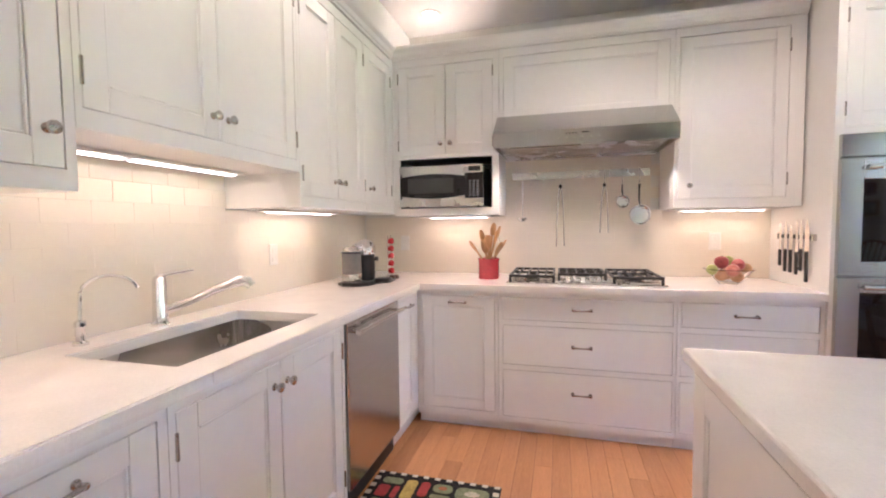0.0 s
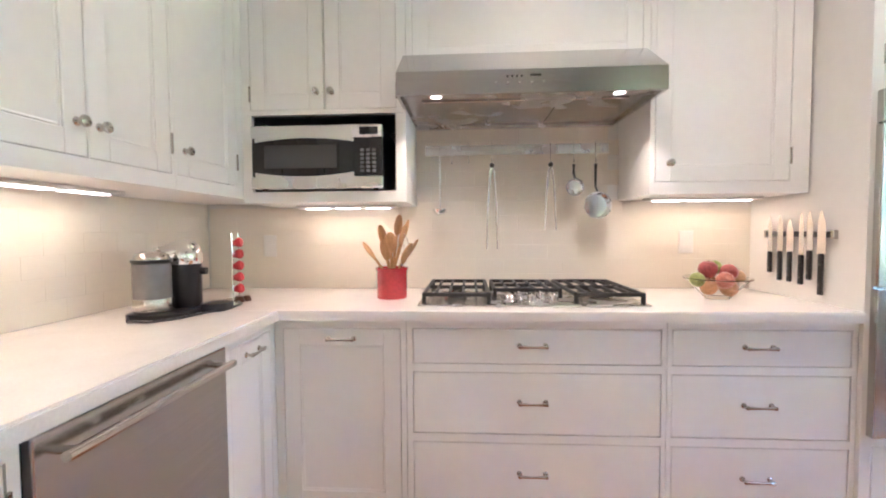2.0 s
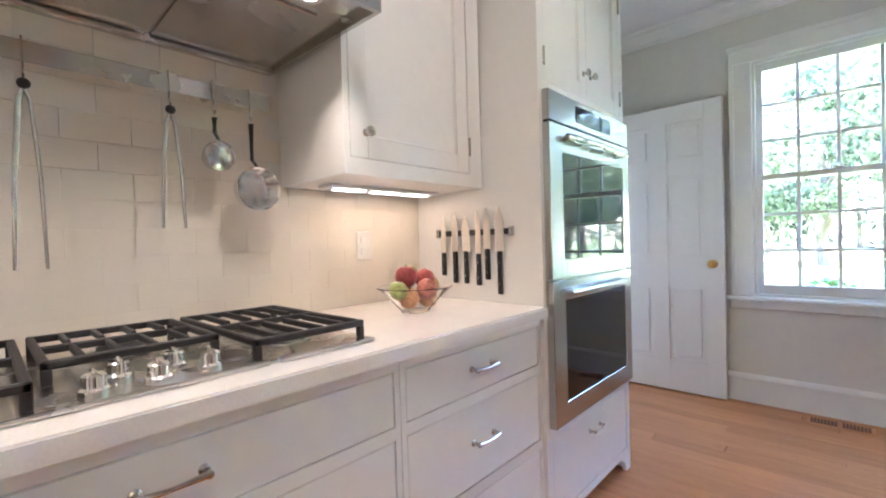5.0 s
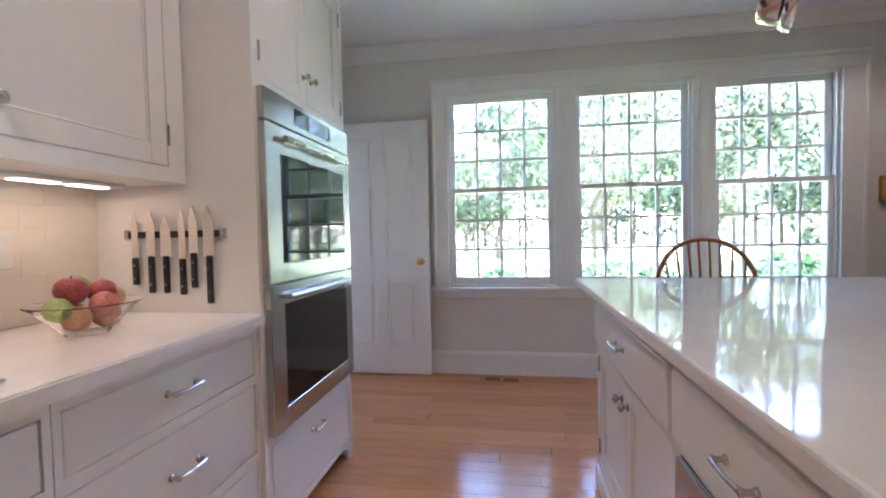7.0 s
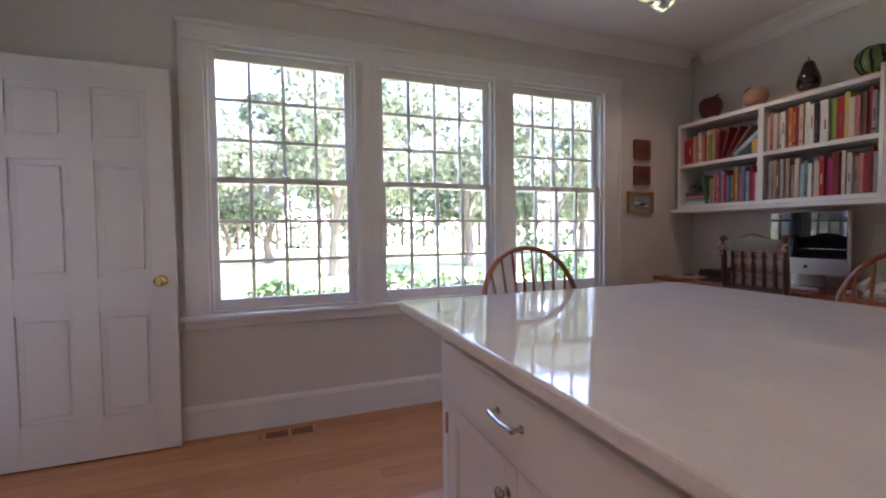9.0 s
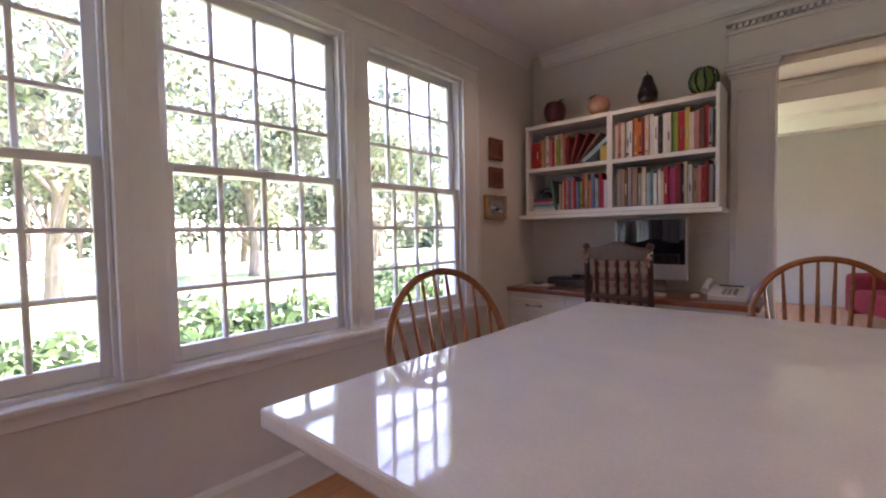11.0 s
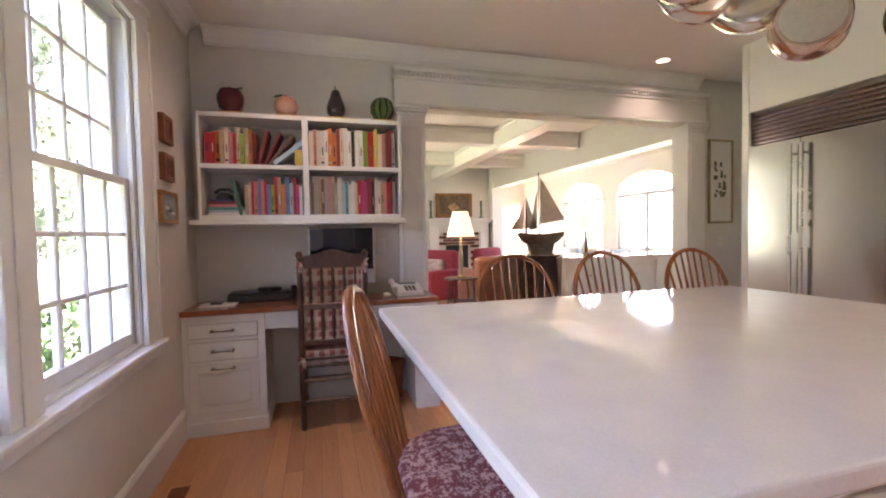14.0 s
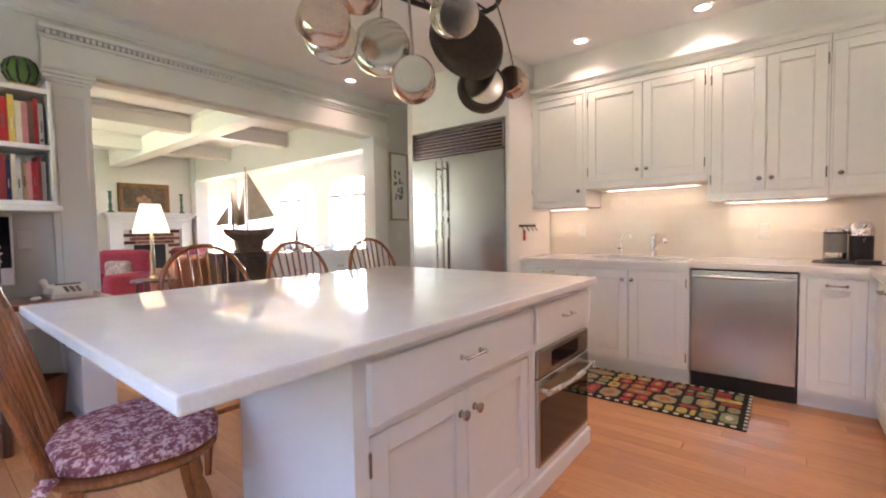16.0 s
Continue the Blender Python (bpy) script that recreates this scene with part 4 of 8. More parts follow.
# main faucet
fau = thing("faucet", (-0.88, 1.82, CT), "chrome single-lever kitchen faucet with a pull-out spout", "faucet")
m = Matrix.Translation((-0.88, 1.82, CT))
P("body", lathe(B(), [(0, 0), (0.032, 0), (0.032, 0.006), (0.026, 0.012), (0.026, 0.075), (0.024, 0.08), (0.024, 0.15), (0.022, 0.178), (0.012, 0.188), (0, 0.19)], m, 20), M["chrome"], fau)
P("spout", tube(B(), [(-0.875, 1.825, CT + 0.05), (-0.80, 1.865, CT + 0.085), (-0.70, 1.92, CT + 0.135), (-0.655, 1.945, CT + 0.152)], [0.017, 0.016, 0.017, 0.018], 12), M["chrome"], fau)
P("spray_head", tube(B(), [(-0.655, 1.945, CT + 0.152), (-0.635, 1.957, CT + 0.158), (-0.612, 1.97, CT + 0.152), (-0.60, 1.976, CT + 0.135)], [0.020, 0.022, 0.022, 0.018], 12), M["chrome"], fau, "pull-out spray head")
P("lever", tube(B(), [(-0.88, 1.82, CT + 0.185), (-0.85, 1.85, CT + 0.195), (-0.80, 1.90, CT + 0.205)], [0.01, 0.007, 0.006], 8), M["chrome"], fau)
# filtered water tap
ft = thing("water_filter_tap", (-0.89, 1.545, CT), "slim chrome gooseneck filtered water tap", "faucet")
m = Matrix.Translation((-0.89, 1.545, CT))
P("base", lathe(B(), [(0, 0), (0.022, 0), (0.022, 0.008), (0.014, 0.014), (0.013, 0.055), (0.017, 0.06), (0.015, 0.075), (0.007, 0.08), (0, 0.08)], m, 16), M["chrome"], ft)
pts = [(-0.89, 1.545, CT + 0.075), (-0.89, 1.548, CT + 0.12)]
for i in range(9):
    a = radians(180 - 22 * i)
    pts.append((-0.855 + 0.05 * math.cos(a) * 0.7 + i * 0.004, 1.60 + 0.05 * math.cos(a) + i * 0.001, CT + 0.165 + 0.05 * math.sin(a)))
P("neck", tube(B(), pts, 0.0055, 8), M["chrome"], ft)
P("lever", tube(B(), [(-0.878, 1.545, CT + 0.065), (-0.85, 1.525, CT + 0.07)], 0.006, 8), M["black_plastic"], ft, "black lever")

# cooktop
CX0, CX1, CY0, CY1 = 0.245, 1.165, 3.215, 3.745
ck = thing("cooktop", (0.7, 3.48, CT), "five-burner stainless gas cooktop with cast iron grates", "cooktop")
part("pan", box(B(), (CX0, CY0, CT + 0.001), (CX1, CY1, CT + 0.011), 0.004, 2), M["steel_h"], ck)
burn = [(0.395, 3.37, 0.05), (0.395, 3.61, 0.04), (0.705, 3.56, 0.06), (1.015, 3.37, 0.05), (1.015, 3.61, 0.04)]
for x, y, r in burn:
    b_ = P("burner", lathe(B(), [(0, 0.014), (r * 0.75, 0.014), (r * 0.75, 0.020), (r * 0.45, 0.024), (0, 0.024)], Matrix.Translation((x, y, CT + 0.012)), 20), M["black_iron"], ck, "black burner cap")
    P("burner_ring", lathe(B(), [(0, 0), (r, 0), (r * 0.95, 0.010), (r * 0.7, 0.0135), (0, 0.0135)], Matrix.Translation((x, y, CT + 0.012)), 20), M["nickel"], b_, "steel burner ring")
for gx0, gx1, gy0 in ((CX0 + 0.018, CX0 + 0.295, CY0 + 0.02), (CX0 + 0.312, CX1 - 0.312, CY0 + 0.16), (CX1 - 0.295, CX1 - 0.018, CY0 + 0.02)):
    bm = B()
    gy1 = CY1 - 0.025
    z0, z1 = CT + 0.040, CT + 0.056
    for a, b in (((gx0, gy0), (gx1, gy0 + 0.014)), ((gx0, gy1 - 0.014), (gx1, gy1)), ((gx0, gy0), (gx0 + 0.014, gy1)), ((gx1 - 0.014, gy0), (gx1, gy1)), ((gx0, (gy0 + gy1) / 2 - 0.007), (gx1, (gy0 + gy1) / 2 + 0.007))):
        box(bm, (a[0], a[1], z0), (b[0], b[1], z1), 0.003)
    n = 5
    for i in range(1, n):
        x = gx0 + (gx1 - gx0) * i / n
        box(bm, (x - 0.005, gy0 + 0.014, z0 + 0.003), (x + 0.005, gy0 + (gy1 - gy0) * 0.42, z1 + 0.002), 0.002)
        box(bm, (x - 0.005, gy0 + (gy1 - gy0) * 0.58, z0 + 0.003), (x + 0.005, gy1 - 0.014, z1 + 0.002), 0.002)
    for x in (gx0 + 0.008, gx1 - 0.008):
        for y in (gy0 + 0.008, gy1 - 0.008):
            box(bm, (x - 0.008, y - 0.008, CT + 0.0115), (x + 0.008, y + 0.008, z0 + 0.002), 0.002)
    part("grate", bm, M["black_iron"], ck, "black cast iron grate")
for x, y in ((0.615, 3.265), (0.705, 3.255), (0.795, 3.265), (0.66, 3.33), (0.75, 3.33)):
    bm = lathe(B(), [(0, 0), (0.023, 0), (0.023, 0.008), (0.019, 0.012), (0.018, 0.03), (0.015, 0.033), (0, 0.033)], Matrix.Translation((x, y, CT + 0.011)), 18)
    box(bm, (x - 0.004, y - 0.017, CT + 0.04), (x + 0.004, y + 0.017, CT + 0.05), 0.002)
    P("knob", bm, M["chrome"], ck, "chrome control knob")

# range hood
hood = thing("range_hood", (0.69, 3.5, 1.76), "wide brushed stainless range hood with two lit lamps", "range hood")
hx0, hx1 = 0.172, 1.205
bm = B()
prism(bm, [(3.20, 1.752), (3.20, 1.842), (3.40, 1.985), (3.405, 1.985), (3.405, 1.898), (3.215, 1.83), (3.215, 1.752)], "x", hx0, hx1)
P("canopy", bm, M["steel"], hood, smooth=False)
for a, b in ((hx0, hx0 + 0.012), (hx1 - 0.012, hx1)):
    part("side", prism(B(), [(3.215, 1.752), (3.215, 1.83), (3.405, 1.897), (3.79, 1.897), (3.79, 1.762)], "x", a, b), M["steel"], hood)
bm = box(B(), (hx0 + 0.012, 3.215, 1.775), (hx1 - 0.012, 3.79, 1.79))
part("underside", bm, M["steel_h"], hood)
bm = box(B(), (hx0 + 0.012, 3.765, 1.752), (hx1 - 0.012, 3.79, 1.775), 0.002)
part("drip_tray", bm, M["steel_h"], hood)
for i in range(3):
    w_ = (hx1 - hx0 - 0.16) / 3
    a = hx0 + 0.08 + i * w_
    part("filter", box(B(), (a + 0.004, 3.36, 1.768), (a + w_ - 0.004, 3.755, 1.7745), 0.002), M["steel_h"], hood, "flat metal grease filter")
for x in (hx0 + 0.15, hx1 - 0.15):
    r_ = P("lamp_ring", lathe(B(), [(0.024, 0.004), (0.036, 0.003), (0.036, 0.008), (0.024, 0.008)], Matrix.Translation((x, 3.29, 1.766)), 18), M["chrome"], hood, "chrome lamp ring")
    P("lamp_lens", lathe(B(), [(0, 0.004), (0.0235, 0.004), (0.0235, 0.007), (0, 0.007)], Matrix.Translation((x, 3.29, 1.766)), 18), M["emit_warm"], r_, "lit halogen lamp")
    d = bpy.data.lights.new("hood_lamp", "SPOT")
    d.energy, d.color, d.spot_size, d.spot_blend, d.shadow_soft_size = 0.29, WARM, radians(120), 0.6, 0.02
    lo = new("hood_lamp", d)
    lo.matrix_world = look((x, 3.29, 1.762), (x, 3.33, 0))
for i in range(7):
    x = 0.56 + i * 0.045
    P("button", lathe(B(), [(0, 0.004), (0.005, 0.004), (0.006, 0), (0, 0)], Matrix.Translation((x, 3.199, 1.79)) @ Vector((0, -1, 0)).to_track_quat("Z", "Y").to_matrix().to_4x4(), 10), M["chrome"], hood)
for i in range(4):
    part("indicator", box(B(), (0.60 + i * 0.018, 3.197, 1.812), (0.607 + i * 0.018, 3.2, 1.819)), M["black_glass"], hood, "tiny dark indicator")
part("maker_mark", box(B(), (0.69, 3.197, 1.815), (0.73, 3.2, 1.821)), M["black_plastic"], hood, "short dark lettering bar")

# microwave in its niche
mw = thing("microwave", (-0.2, 3.55, 1.408), "stainless microwave with a bowed dark glass door", "microwave")
mx0, mx1, mz0, mz1 = -0.505, 0.082, 1.408, 1.69
part("case", box(B(), (mx0 + 0.005, 3.40, mz0 + 0.008), (mx1 - 0.005, 3.77, mz1 - 0.005), 0.004), M["black_plastic"], mw)
bm = B()
box(bm, (mx0, 3.375, mz1 - 0.055), (mx1, 3.40, mz1), 0.004)
box(bm, (mx0, 3.375, mz0 + 0.006), (mx1, 3.40, mz0 + 0.06), 0.004)
part("trim", bm, M["steel_h"], mw)
part("front_glass", box(B(), (mx0 + 0.003, 3.379, mz0 + 0.0605), (mx1 - 0.003, 3.40, mz1 - 0.0555), 0.003), M["black_glass"], mw)
for low in (False, True):   # bowed door trims above and below the glass
    bm = B()
    n = 28
    x0, x1 = mx0 + 0.02, mx0 + 0.461
    bow_ = [(x0 + (x1 - x0) * i / n, 0.018 * (1 - (2 * i / n - 1) ** 2)) for i in range(n + 1)]
    if low:
        poly = [(x0, mz0 + 0.055), (x1, mz0 + 0.055)] + [(x, mz0 + 0.078 - k_) for x, k_ in reversed(bow_)]
    else:
        poly = [(x0, mz1 - 0.05), (x1, mz1 - 0.05)] + [(x, mz1 - 0.074 + k_) for x, k_ in reversed(bow_)]
    part("door_trim", prism(bm, poly, "y", 3.374, 3.378), M["steel_h"], mw, "bowed stainless door trim")
part("window", box(B(), (mx0 + 0.06, 3.376, mz0 + 0.095), (mx0 + 0.385, 3.3785, mz1 - 0.085), 0.001), mat("dark_mesh_glass", (0.055, 0.055, 0.055), 0.12, var=0.1, scale=200), mw, "grey mesh window")
bm = B()
for i in range(3):
    for j in range(6):
        box(bm, (mx1 - 0.098 + i * 0.026, 3.3765, mz0 + 0.075 + j * 0.018), (mx1 - 0.082 + i * 0.026, 3.3785, mz0 + 0.087 + j * 0.018))
k = part("keypad", bm, mat("grey_keys", (0.16, 0.16, 0.16), 0.5), mw, "grid of small grey keys")
k["kind"] = "stuff"
part("display", box(B(), (mx1 - 0.10, 3.3725, mz1 - 0.045), (mx1 - 0.02, 3.3745, mz1 - 0.012)), M["black_glass"], mw, "dark display")
for x in (mx0 + 0.04, mx1 - 0.04):
    for y in (3.42, 3.74):
        cyl(bm := B(), (x, y, 1.4052), (x, y, 1.417), 0.012)
        P("foot", bm, M["black_plastic"], mw)

# utensil rail on the range wall
rail = thing("utensil_rail", (0.69, 3.735, 1.61), "brushed steel wall rail with hanging hooks", "rail")
part("bar", box(B(), (0.235, 3.713, 1.606), (1.15, 3.718, 1.655), 0.001), M["steel_h"], rail)
for x in (0.32, 0.98):
    P("bracket", cyl(B(), (x, 3.718, 1.63), (x, 3.797, 1.63), 0.012), M["steel"], rail)
for x in (0.31, 0.37, 0.455, 0.572, 0.862, 0.976, 1.083):
    P("hook", tube(B(), [(x, 3.721, 1.66), (x, 3.709, 1.662), (x, 3.707, 1.60), (x, 3.707, 1.575), (x, 3.700, 1.562), (x, 3.692, 1.570)], 0.0028, 6), M["chrome"], rail, "thin steel hook")

ladle = thing("ladle", (0.31, 3.700, 1.30), "steel ladle hanging from the rail", "ladle")
P("handle", tube(B(), [(0.31, 3.701, 1.585), (0.31, 3.702, 1.45), (0.31, 3.702, 1.335)], [0.006, 0.005, 0.004], 8, flat=0.5), M["chrome"], ladle)
P("cup", lathe(B(), [(0, -0.022), (0.02, -0.018), (0.034, -0.004), (0.038, 0.01), (0.035, 0.01), (0.031, -0.003), (0.018, -0.015), (0, -0.019)], Matrix.Translation((0.31, 3.680, 1.325)), 18), M["chrome"], ladle)


def tongs(x, z0, z1):
    t = thing("tongs", (x, 3.700, z1), "long steel tongs hanging from the rail", "tongs", "hanging utensils")
    for s in (-1, 1):
        P("arm", tube(B(), [(x, 3.700, z0), (x + s * 0.010, 3.700, z0 - 0.03), (x + s * 0.022, 3.700, (z0 + z1) / 2), (x + s * 0.027, 3.700, z1)], [0.006, 0.006, 0.005, 0.004], 8, flat=0.5), M["steel"], t)
    P("pivot", ball(B(), (x, 3.697, z0 + 0.006), 0.013, 10, 8), M["black_plastic"], t, "black pivot cap")


tongs(0.572, 1.545, 1.13)
tongs(0.862, 1.545, 1.225)


def small_pan(x, zc, r, depth, name, label):
    t = thing(name, (x, 3.695, zc - r), label, "pan", "hanging utensils")
    m = Matrix.Translation((x, 3.710, zc)) @ Matrix.Rotation(radians(90), 4, "X")
    P("bowl", lathe(B(), [(0, 0), (r * 0.8, 0), (r * 0.92, 0.006), (r, depth), (r * 1.05, depth + 0.002), (r * 1.03, depth + 0.004), (r * 0.95, depth), (r * 0.86, 0.008), (0, 0.004)], m, 24), M["chrome"], t)
    P("handle", tube(B(), [(x, 3.710 - depth, zc + r), (x, 3.703, zc + r + 0.03), (x, 3.702, 1.552)], [0.006, 0.009, 0.008], 8, flat=0.6), M["black_plastic"], t, "black handle")
    return t


small_pan(0.976, 1.435, 0.042, 0.04, "measuring_pan", "small steel pan with a dark handle hanging from the rail")
small_pan(1.083, 1.345, 0.064, 0.05, "saucepan", "little steel saucepan with a black handle hanging from the rail")

# crock of wooden spoons
crock = thing("utensil_crock", (0.10, 3.47, CT), "red glazed crock full of wooden spoons", "crock")
m = Matrix.Translation((0.10, 3.47, CT))
RED = mat("red_glaze", (0.50, 0.035, 0.045), 0.15, var=0.12, scale=8, coat=0.4)
P("pot", lathe(B(), [(0, 0), (0.066, 0), (0.069, 0.006), (0.07, 0.125), (0.074, 0.13), (0.074, 0.14), (0.066, 0.14), (0.064, 0.012), (0, 0.01)], m, 28), RED, crock)
SPOON = mat("spoon_wood", (0.50, 0.28, 0.13), 0.55, var=0.2, scale=20, stretch=(3, 3, 0.5))
for dx, dy, ln, w in ((-0.078, 0.0, 0.25, 0.036), (-0.035, 0.02, 0.33, 0.026), (0.0, -0.02, 0.29, 0.028), (0.02, 0.025, 0.385, 0.027), (0.038, -0.01, 0.33, 0.024), (0.07, 0.01, 0.26, 0.034), (0.045, 0.03, 0.36, 0.022), (-0.018, -0.03, 0.25, 0.026), (0.055, -0.025, 0.24, 0.03)):
    top = Vector((0.10 + dx * 1.65, 3.47 + dy * 1.4, CT + ln))
    bot = Vector((0.10 - dx * 0.5, 3.47 - dy * 0.5, CT + 0.02))
    bm = tube(B(), [bot, bot.lerp(top, 0.75)], 0.006, 8)
    q = (top - bot).to_track_quat("Z", "Y").to_matrix().to_4x4()
    bmesh.ops.create_uvsphere(bm, u_segments=12, v_segments=8, radius=1, matrix=Matrix.Translation(bot.lerp(top, 0.86)) @ q @ Matrix.Diagonal((w * 1.1, 0.009, 0.05, 1)))
    P("spoon", bm, SPOON, crock, "wooden spoon")

for k in range(4):
    a = math.pi * k / 4
    pts = [(0.155 + 0.028 * math.cos(a) * math.sin(math.pi * t_ / 8), 3.45 + 0.028 * math.sin(a) * math.sin(math.pi * t_ / 8), CT + 0.19 + 0.11 * t_ / 8) for t_ in range(9)]
    P("whisk_wire", tube(B(), pts, 0.0013, 5), M["chrome"], crock, "thin steel whisk wire")
P("whisk_handle", tube(B(), [(0.125, 3.46, CT + 0.03), (0.155, 3.45, CT + 0.195)], 0.005, 8), M["chrome"], crock, "steel whisk handle")

# fruit bowl
fb = thing("fruit_bowl", (1.545, 3.47, CT), "clear glass bowl heaped with fruit", "bowl")
m = Matrix.Translation((1.545, 3.47, CT))
CLEAR = mat("clear_glass", (1, 1, 1), 0.02, var=0, trans=1.0, ior=1.15)
bowl = P("bowl", lathe(B(), [(0, 0.001), (0.05, 0.001), (0.055, 0.008), (0.085, 0.04), (0.115, 0.075), (0.135, 0.088), (0.133, 0.091), (0.112, 0.079), (0.08, 0.045), (0.05, 0.012), (0, 0.010)], m, 28), CLEAR, fb)
bowl.visible_shadow = False


def fruit(name, c, r, color, label):
    bm = lathe(B(), [(0, -r * 0.86), (r * 0.35, -r * 0.93), (r * 0.75, -r * 0.7), (r, -r * 0.1), (r * 0.9, r * 0.5), (r * 0.5, r * 0.85), (r * 0.15, r * 0.82), (0, r * 0.72)], Matrix.Translation(c) @ Matrix.Rotation(0.5 * c[0] * 40 % 3, 4, "X"), 16)
    o = solid(name, bm, mat(name + "_skin", color, 0.35, var=0.3, scale=14, tint=tuple(min(1, k_ * 1.3 + 0.05) for k_ in color)), label, "fruit", smooth=True)
    tube(b2 := B(), [Vector(c) + Vector((0, 0, r * 0.7)), Vector(c) + Vector((0.004, 0.002, r * 1.05))], 0.0018, 5)
    part("stem", b2, M["wood_dark"], o, "short brown stem", True)
    return o


FB = Vector((1.545, 3.47, CT))
for nm, dx, dy, dz, r, col, lab in (("peach", -0.045, -0.02, 0.055, 0.036, (0.62, 0.30, 0.13), "orange peach in the bowl"), ("peach", 0.03, -0.035, 0.05, 0.036, (0.65, 0.33, 0.15), "orange peach in the bowl"), ("peach", 0.0, 0.045, 0.055, 0.036, (0.60, 0.28, 0.12), "orange peach in the bowl"),
                                     ("apple", -0.04, 0.0, 0.128, 0.04, (0.36, 0.045, 0.045), "dark red apple on top of the bowl"), ("apple", 0.045, -0.005, 0.115, 0.037, (0.45, 0.07, 0.06), "red apple on top of the bowl"), ("pear", -0.095, -0.02, 0.085, 0.032, (0.38, 0.42, 0.12), "green pear at the bowl's rim"),
                                     ("lime", 0.005, 0.03, 0.135, 0.03, (0.34, 0.40, 0.10), "green lime among the fruit"), ("lemon", 0.02, 0.055, 0.13, 0.03, (0.62, 0.42, 0.10), "yellow lemon among the fruit"), ("apricot", 0.095, 0.01, 0.092, 0.031, (0.66, 0.40, 0.20), "pale apricot at the bowl's rim"), ("nectarine", 0.0, -0.06, 0.085, 0.036, (0.60, 0.19, 0.13), "pink nectarine in the bowl")):
    fruit(nm, tuple(FB + Vector((dx, dy, dz))), r, col, lab)

# magnetic knife strip on the tower's side
FKN = frame_x(TX0, -1)
kn = thing("knife_strip", (TX0 - 0.01, 3.47, 1.2), "black magnetic knife strip on a side panel", "knife rack")
part("bar", fbox(B(), FKN, 3.27, 3.66, 1.188, 1.212, 0.001, 0.016, 0.002), M["black_plastic"], kn)
for u in (3.275, 3.655):
    part("end_cap", fbox(B(), FKN, u - 0.008, u + 0.008, 1.182, 1.218, 0.001, 0.02, 0.002), M["steel"], kn)
for i, (u, zt, zb, zh) in enumerate(((3.62, 1.285, 1.115, 1.02), (3.555, 1.29, 1.12, 0.99), (3.495, 1.27, 1.12, 0.99), (3.43, 1.295, 1.11, 0.985), (3.385, 1.30, 1.13, 1.01), (3.325, 1.30, 1.12, 0.955))):
    k = thing("kitchen_knife", (TX0 - 0.02, u, zh), "steel kitchen knife with a black riveted handle", "knife", "knives on the strip")
    w = 0.014 + 0.004 * (i % 3)
    bm = B()
    prism(bm, [(u - w, zb), (u + w, zb), (u + w, zt - 0.05), (u + w * 0.5, zt - 0.012), (u + w * 0.1, zt), (u - w * 0.9, zt - 0.06)], "x", TX0 - 0.0185, TX0 - 0.0165)
    part("blade", bm, M["chrome"], k)
    hb = fbox(B(), FKN, u - 0.011, u + 0.011, zh, zb + 0.004, 0.012, 0.026, 0.005, seg=2)
    part("handle", hb, M["black_plastic"], k, "black handle")
    for v in (0.25, 0.75):
        P("rivet", cyl(B(), FKN(u, zh + (zb - zh) * v, 0.0255), FKN(u, zh + (zb - zh) * v, 0.027), 0.003, seg=8), M["chrome"], k)

# coffee machine and capsule stand in the corner
cm = thing("coffee_machine", (-0.68, 3.06, CT), "chrome and black capsule coffee machine on a tray", "coffee machine")
P("base", rings(B(), [(rounded(-0.775, 2.935, -0.575, 3.205, 0.06), CT + 0.001), (rounded(-0.775, 2.935, -0.575, 3.205, 0.06), CT + 0.016), (rounded(-0.765, 2.945, -0.585, 3.195, 0.055), CT + 0.02)]), M["black_plastic"], cm)
TANK = mat("smoky_tank", (0.17, 0.16, 0.155), 0.14, var=0.06, scale=4, spec=0.6)
tank = P("water_tank", lathe(B(), [(0, 0.022), (0.06, 0.022), (0.063, 0.03), (0.063, 0.07), (0.0615, 0.072), (0.0615, 0.195), (0.058, 0.197), (0, 0.197)], Matrix.Translation((-0.69, 3.0, CT)), 26), TANK, cm, "smoky clear water tank")
P("water", lathe(B(), [(0.0632, 0.028), (0.0640, 0.03), (0.0640, 0.068), (0.0632, 0.07)], Matrix.Translation((-0.69, 3.0, CT)), 26), M["nickel"], tank, "paler lower band of the tank")
P("tank_lid", lathe(B(), [(0, 0.198), (0.064, 0.198), (0.066, 0.203), (0.064, 0.209), (0, 0.209)], Matrix.Translation((-0.69, 3.0, CT)), 26), M["black_plastic"], cm, "dark tank rim")
P("tank_dome", lathe(B(), [(0, 0.21), (0.056, 0.21), (0.056, 0.219), (0.049, 0.230), (0.03, 0.237), (0, 0.239)], Matrix.Translation((-0.69, 3.0, CT)), 24), M["nickel"], cm, "pale domed tank cover")
P("body", lathe(B(), [(0, 0.02), (0.058, 0.02), (0.061, 0.03), (0.061, 0.185), (0, 0.185)], Matrix.Translation((-0.655, 3.125, CT)), 28), M["black_plastic"], cm)
P("brew_head", lathe(B(), [(0, 0.186), (0.063, 0.186), (0.066, 0.2), (0.065, 0.225), (0.058, 0.252), (0.042, 0.27), (0.02, 0.278), (0, 0.279)], Matrix.Translation((-0.655, 3.125, CT)), 28), M["chrome"], cm, "domed chrome brew head")
P("hinge_bridge", tube(B(), [(-0.69, 3.03, CT + 0.222), (-0.672, 3.08, CT + 0.232)], [0.03, 0.034], 12), M["chrome"], cm)
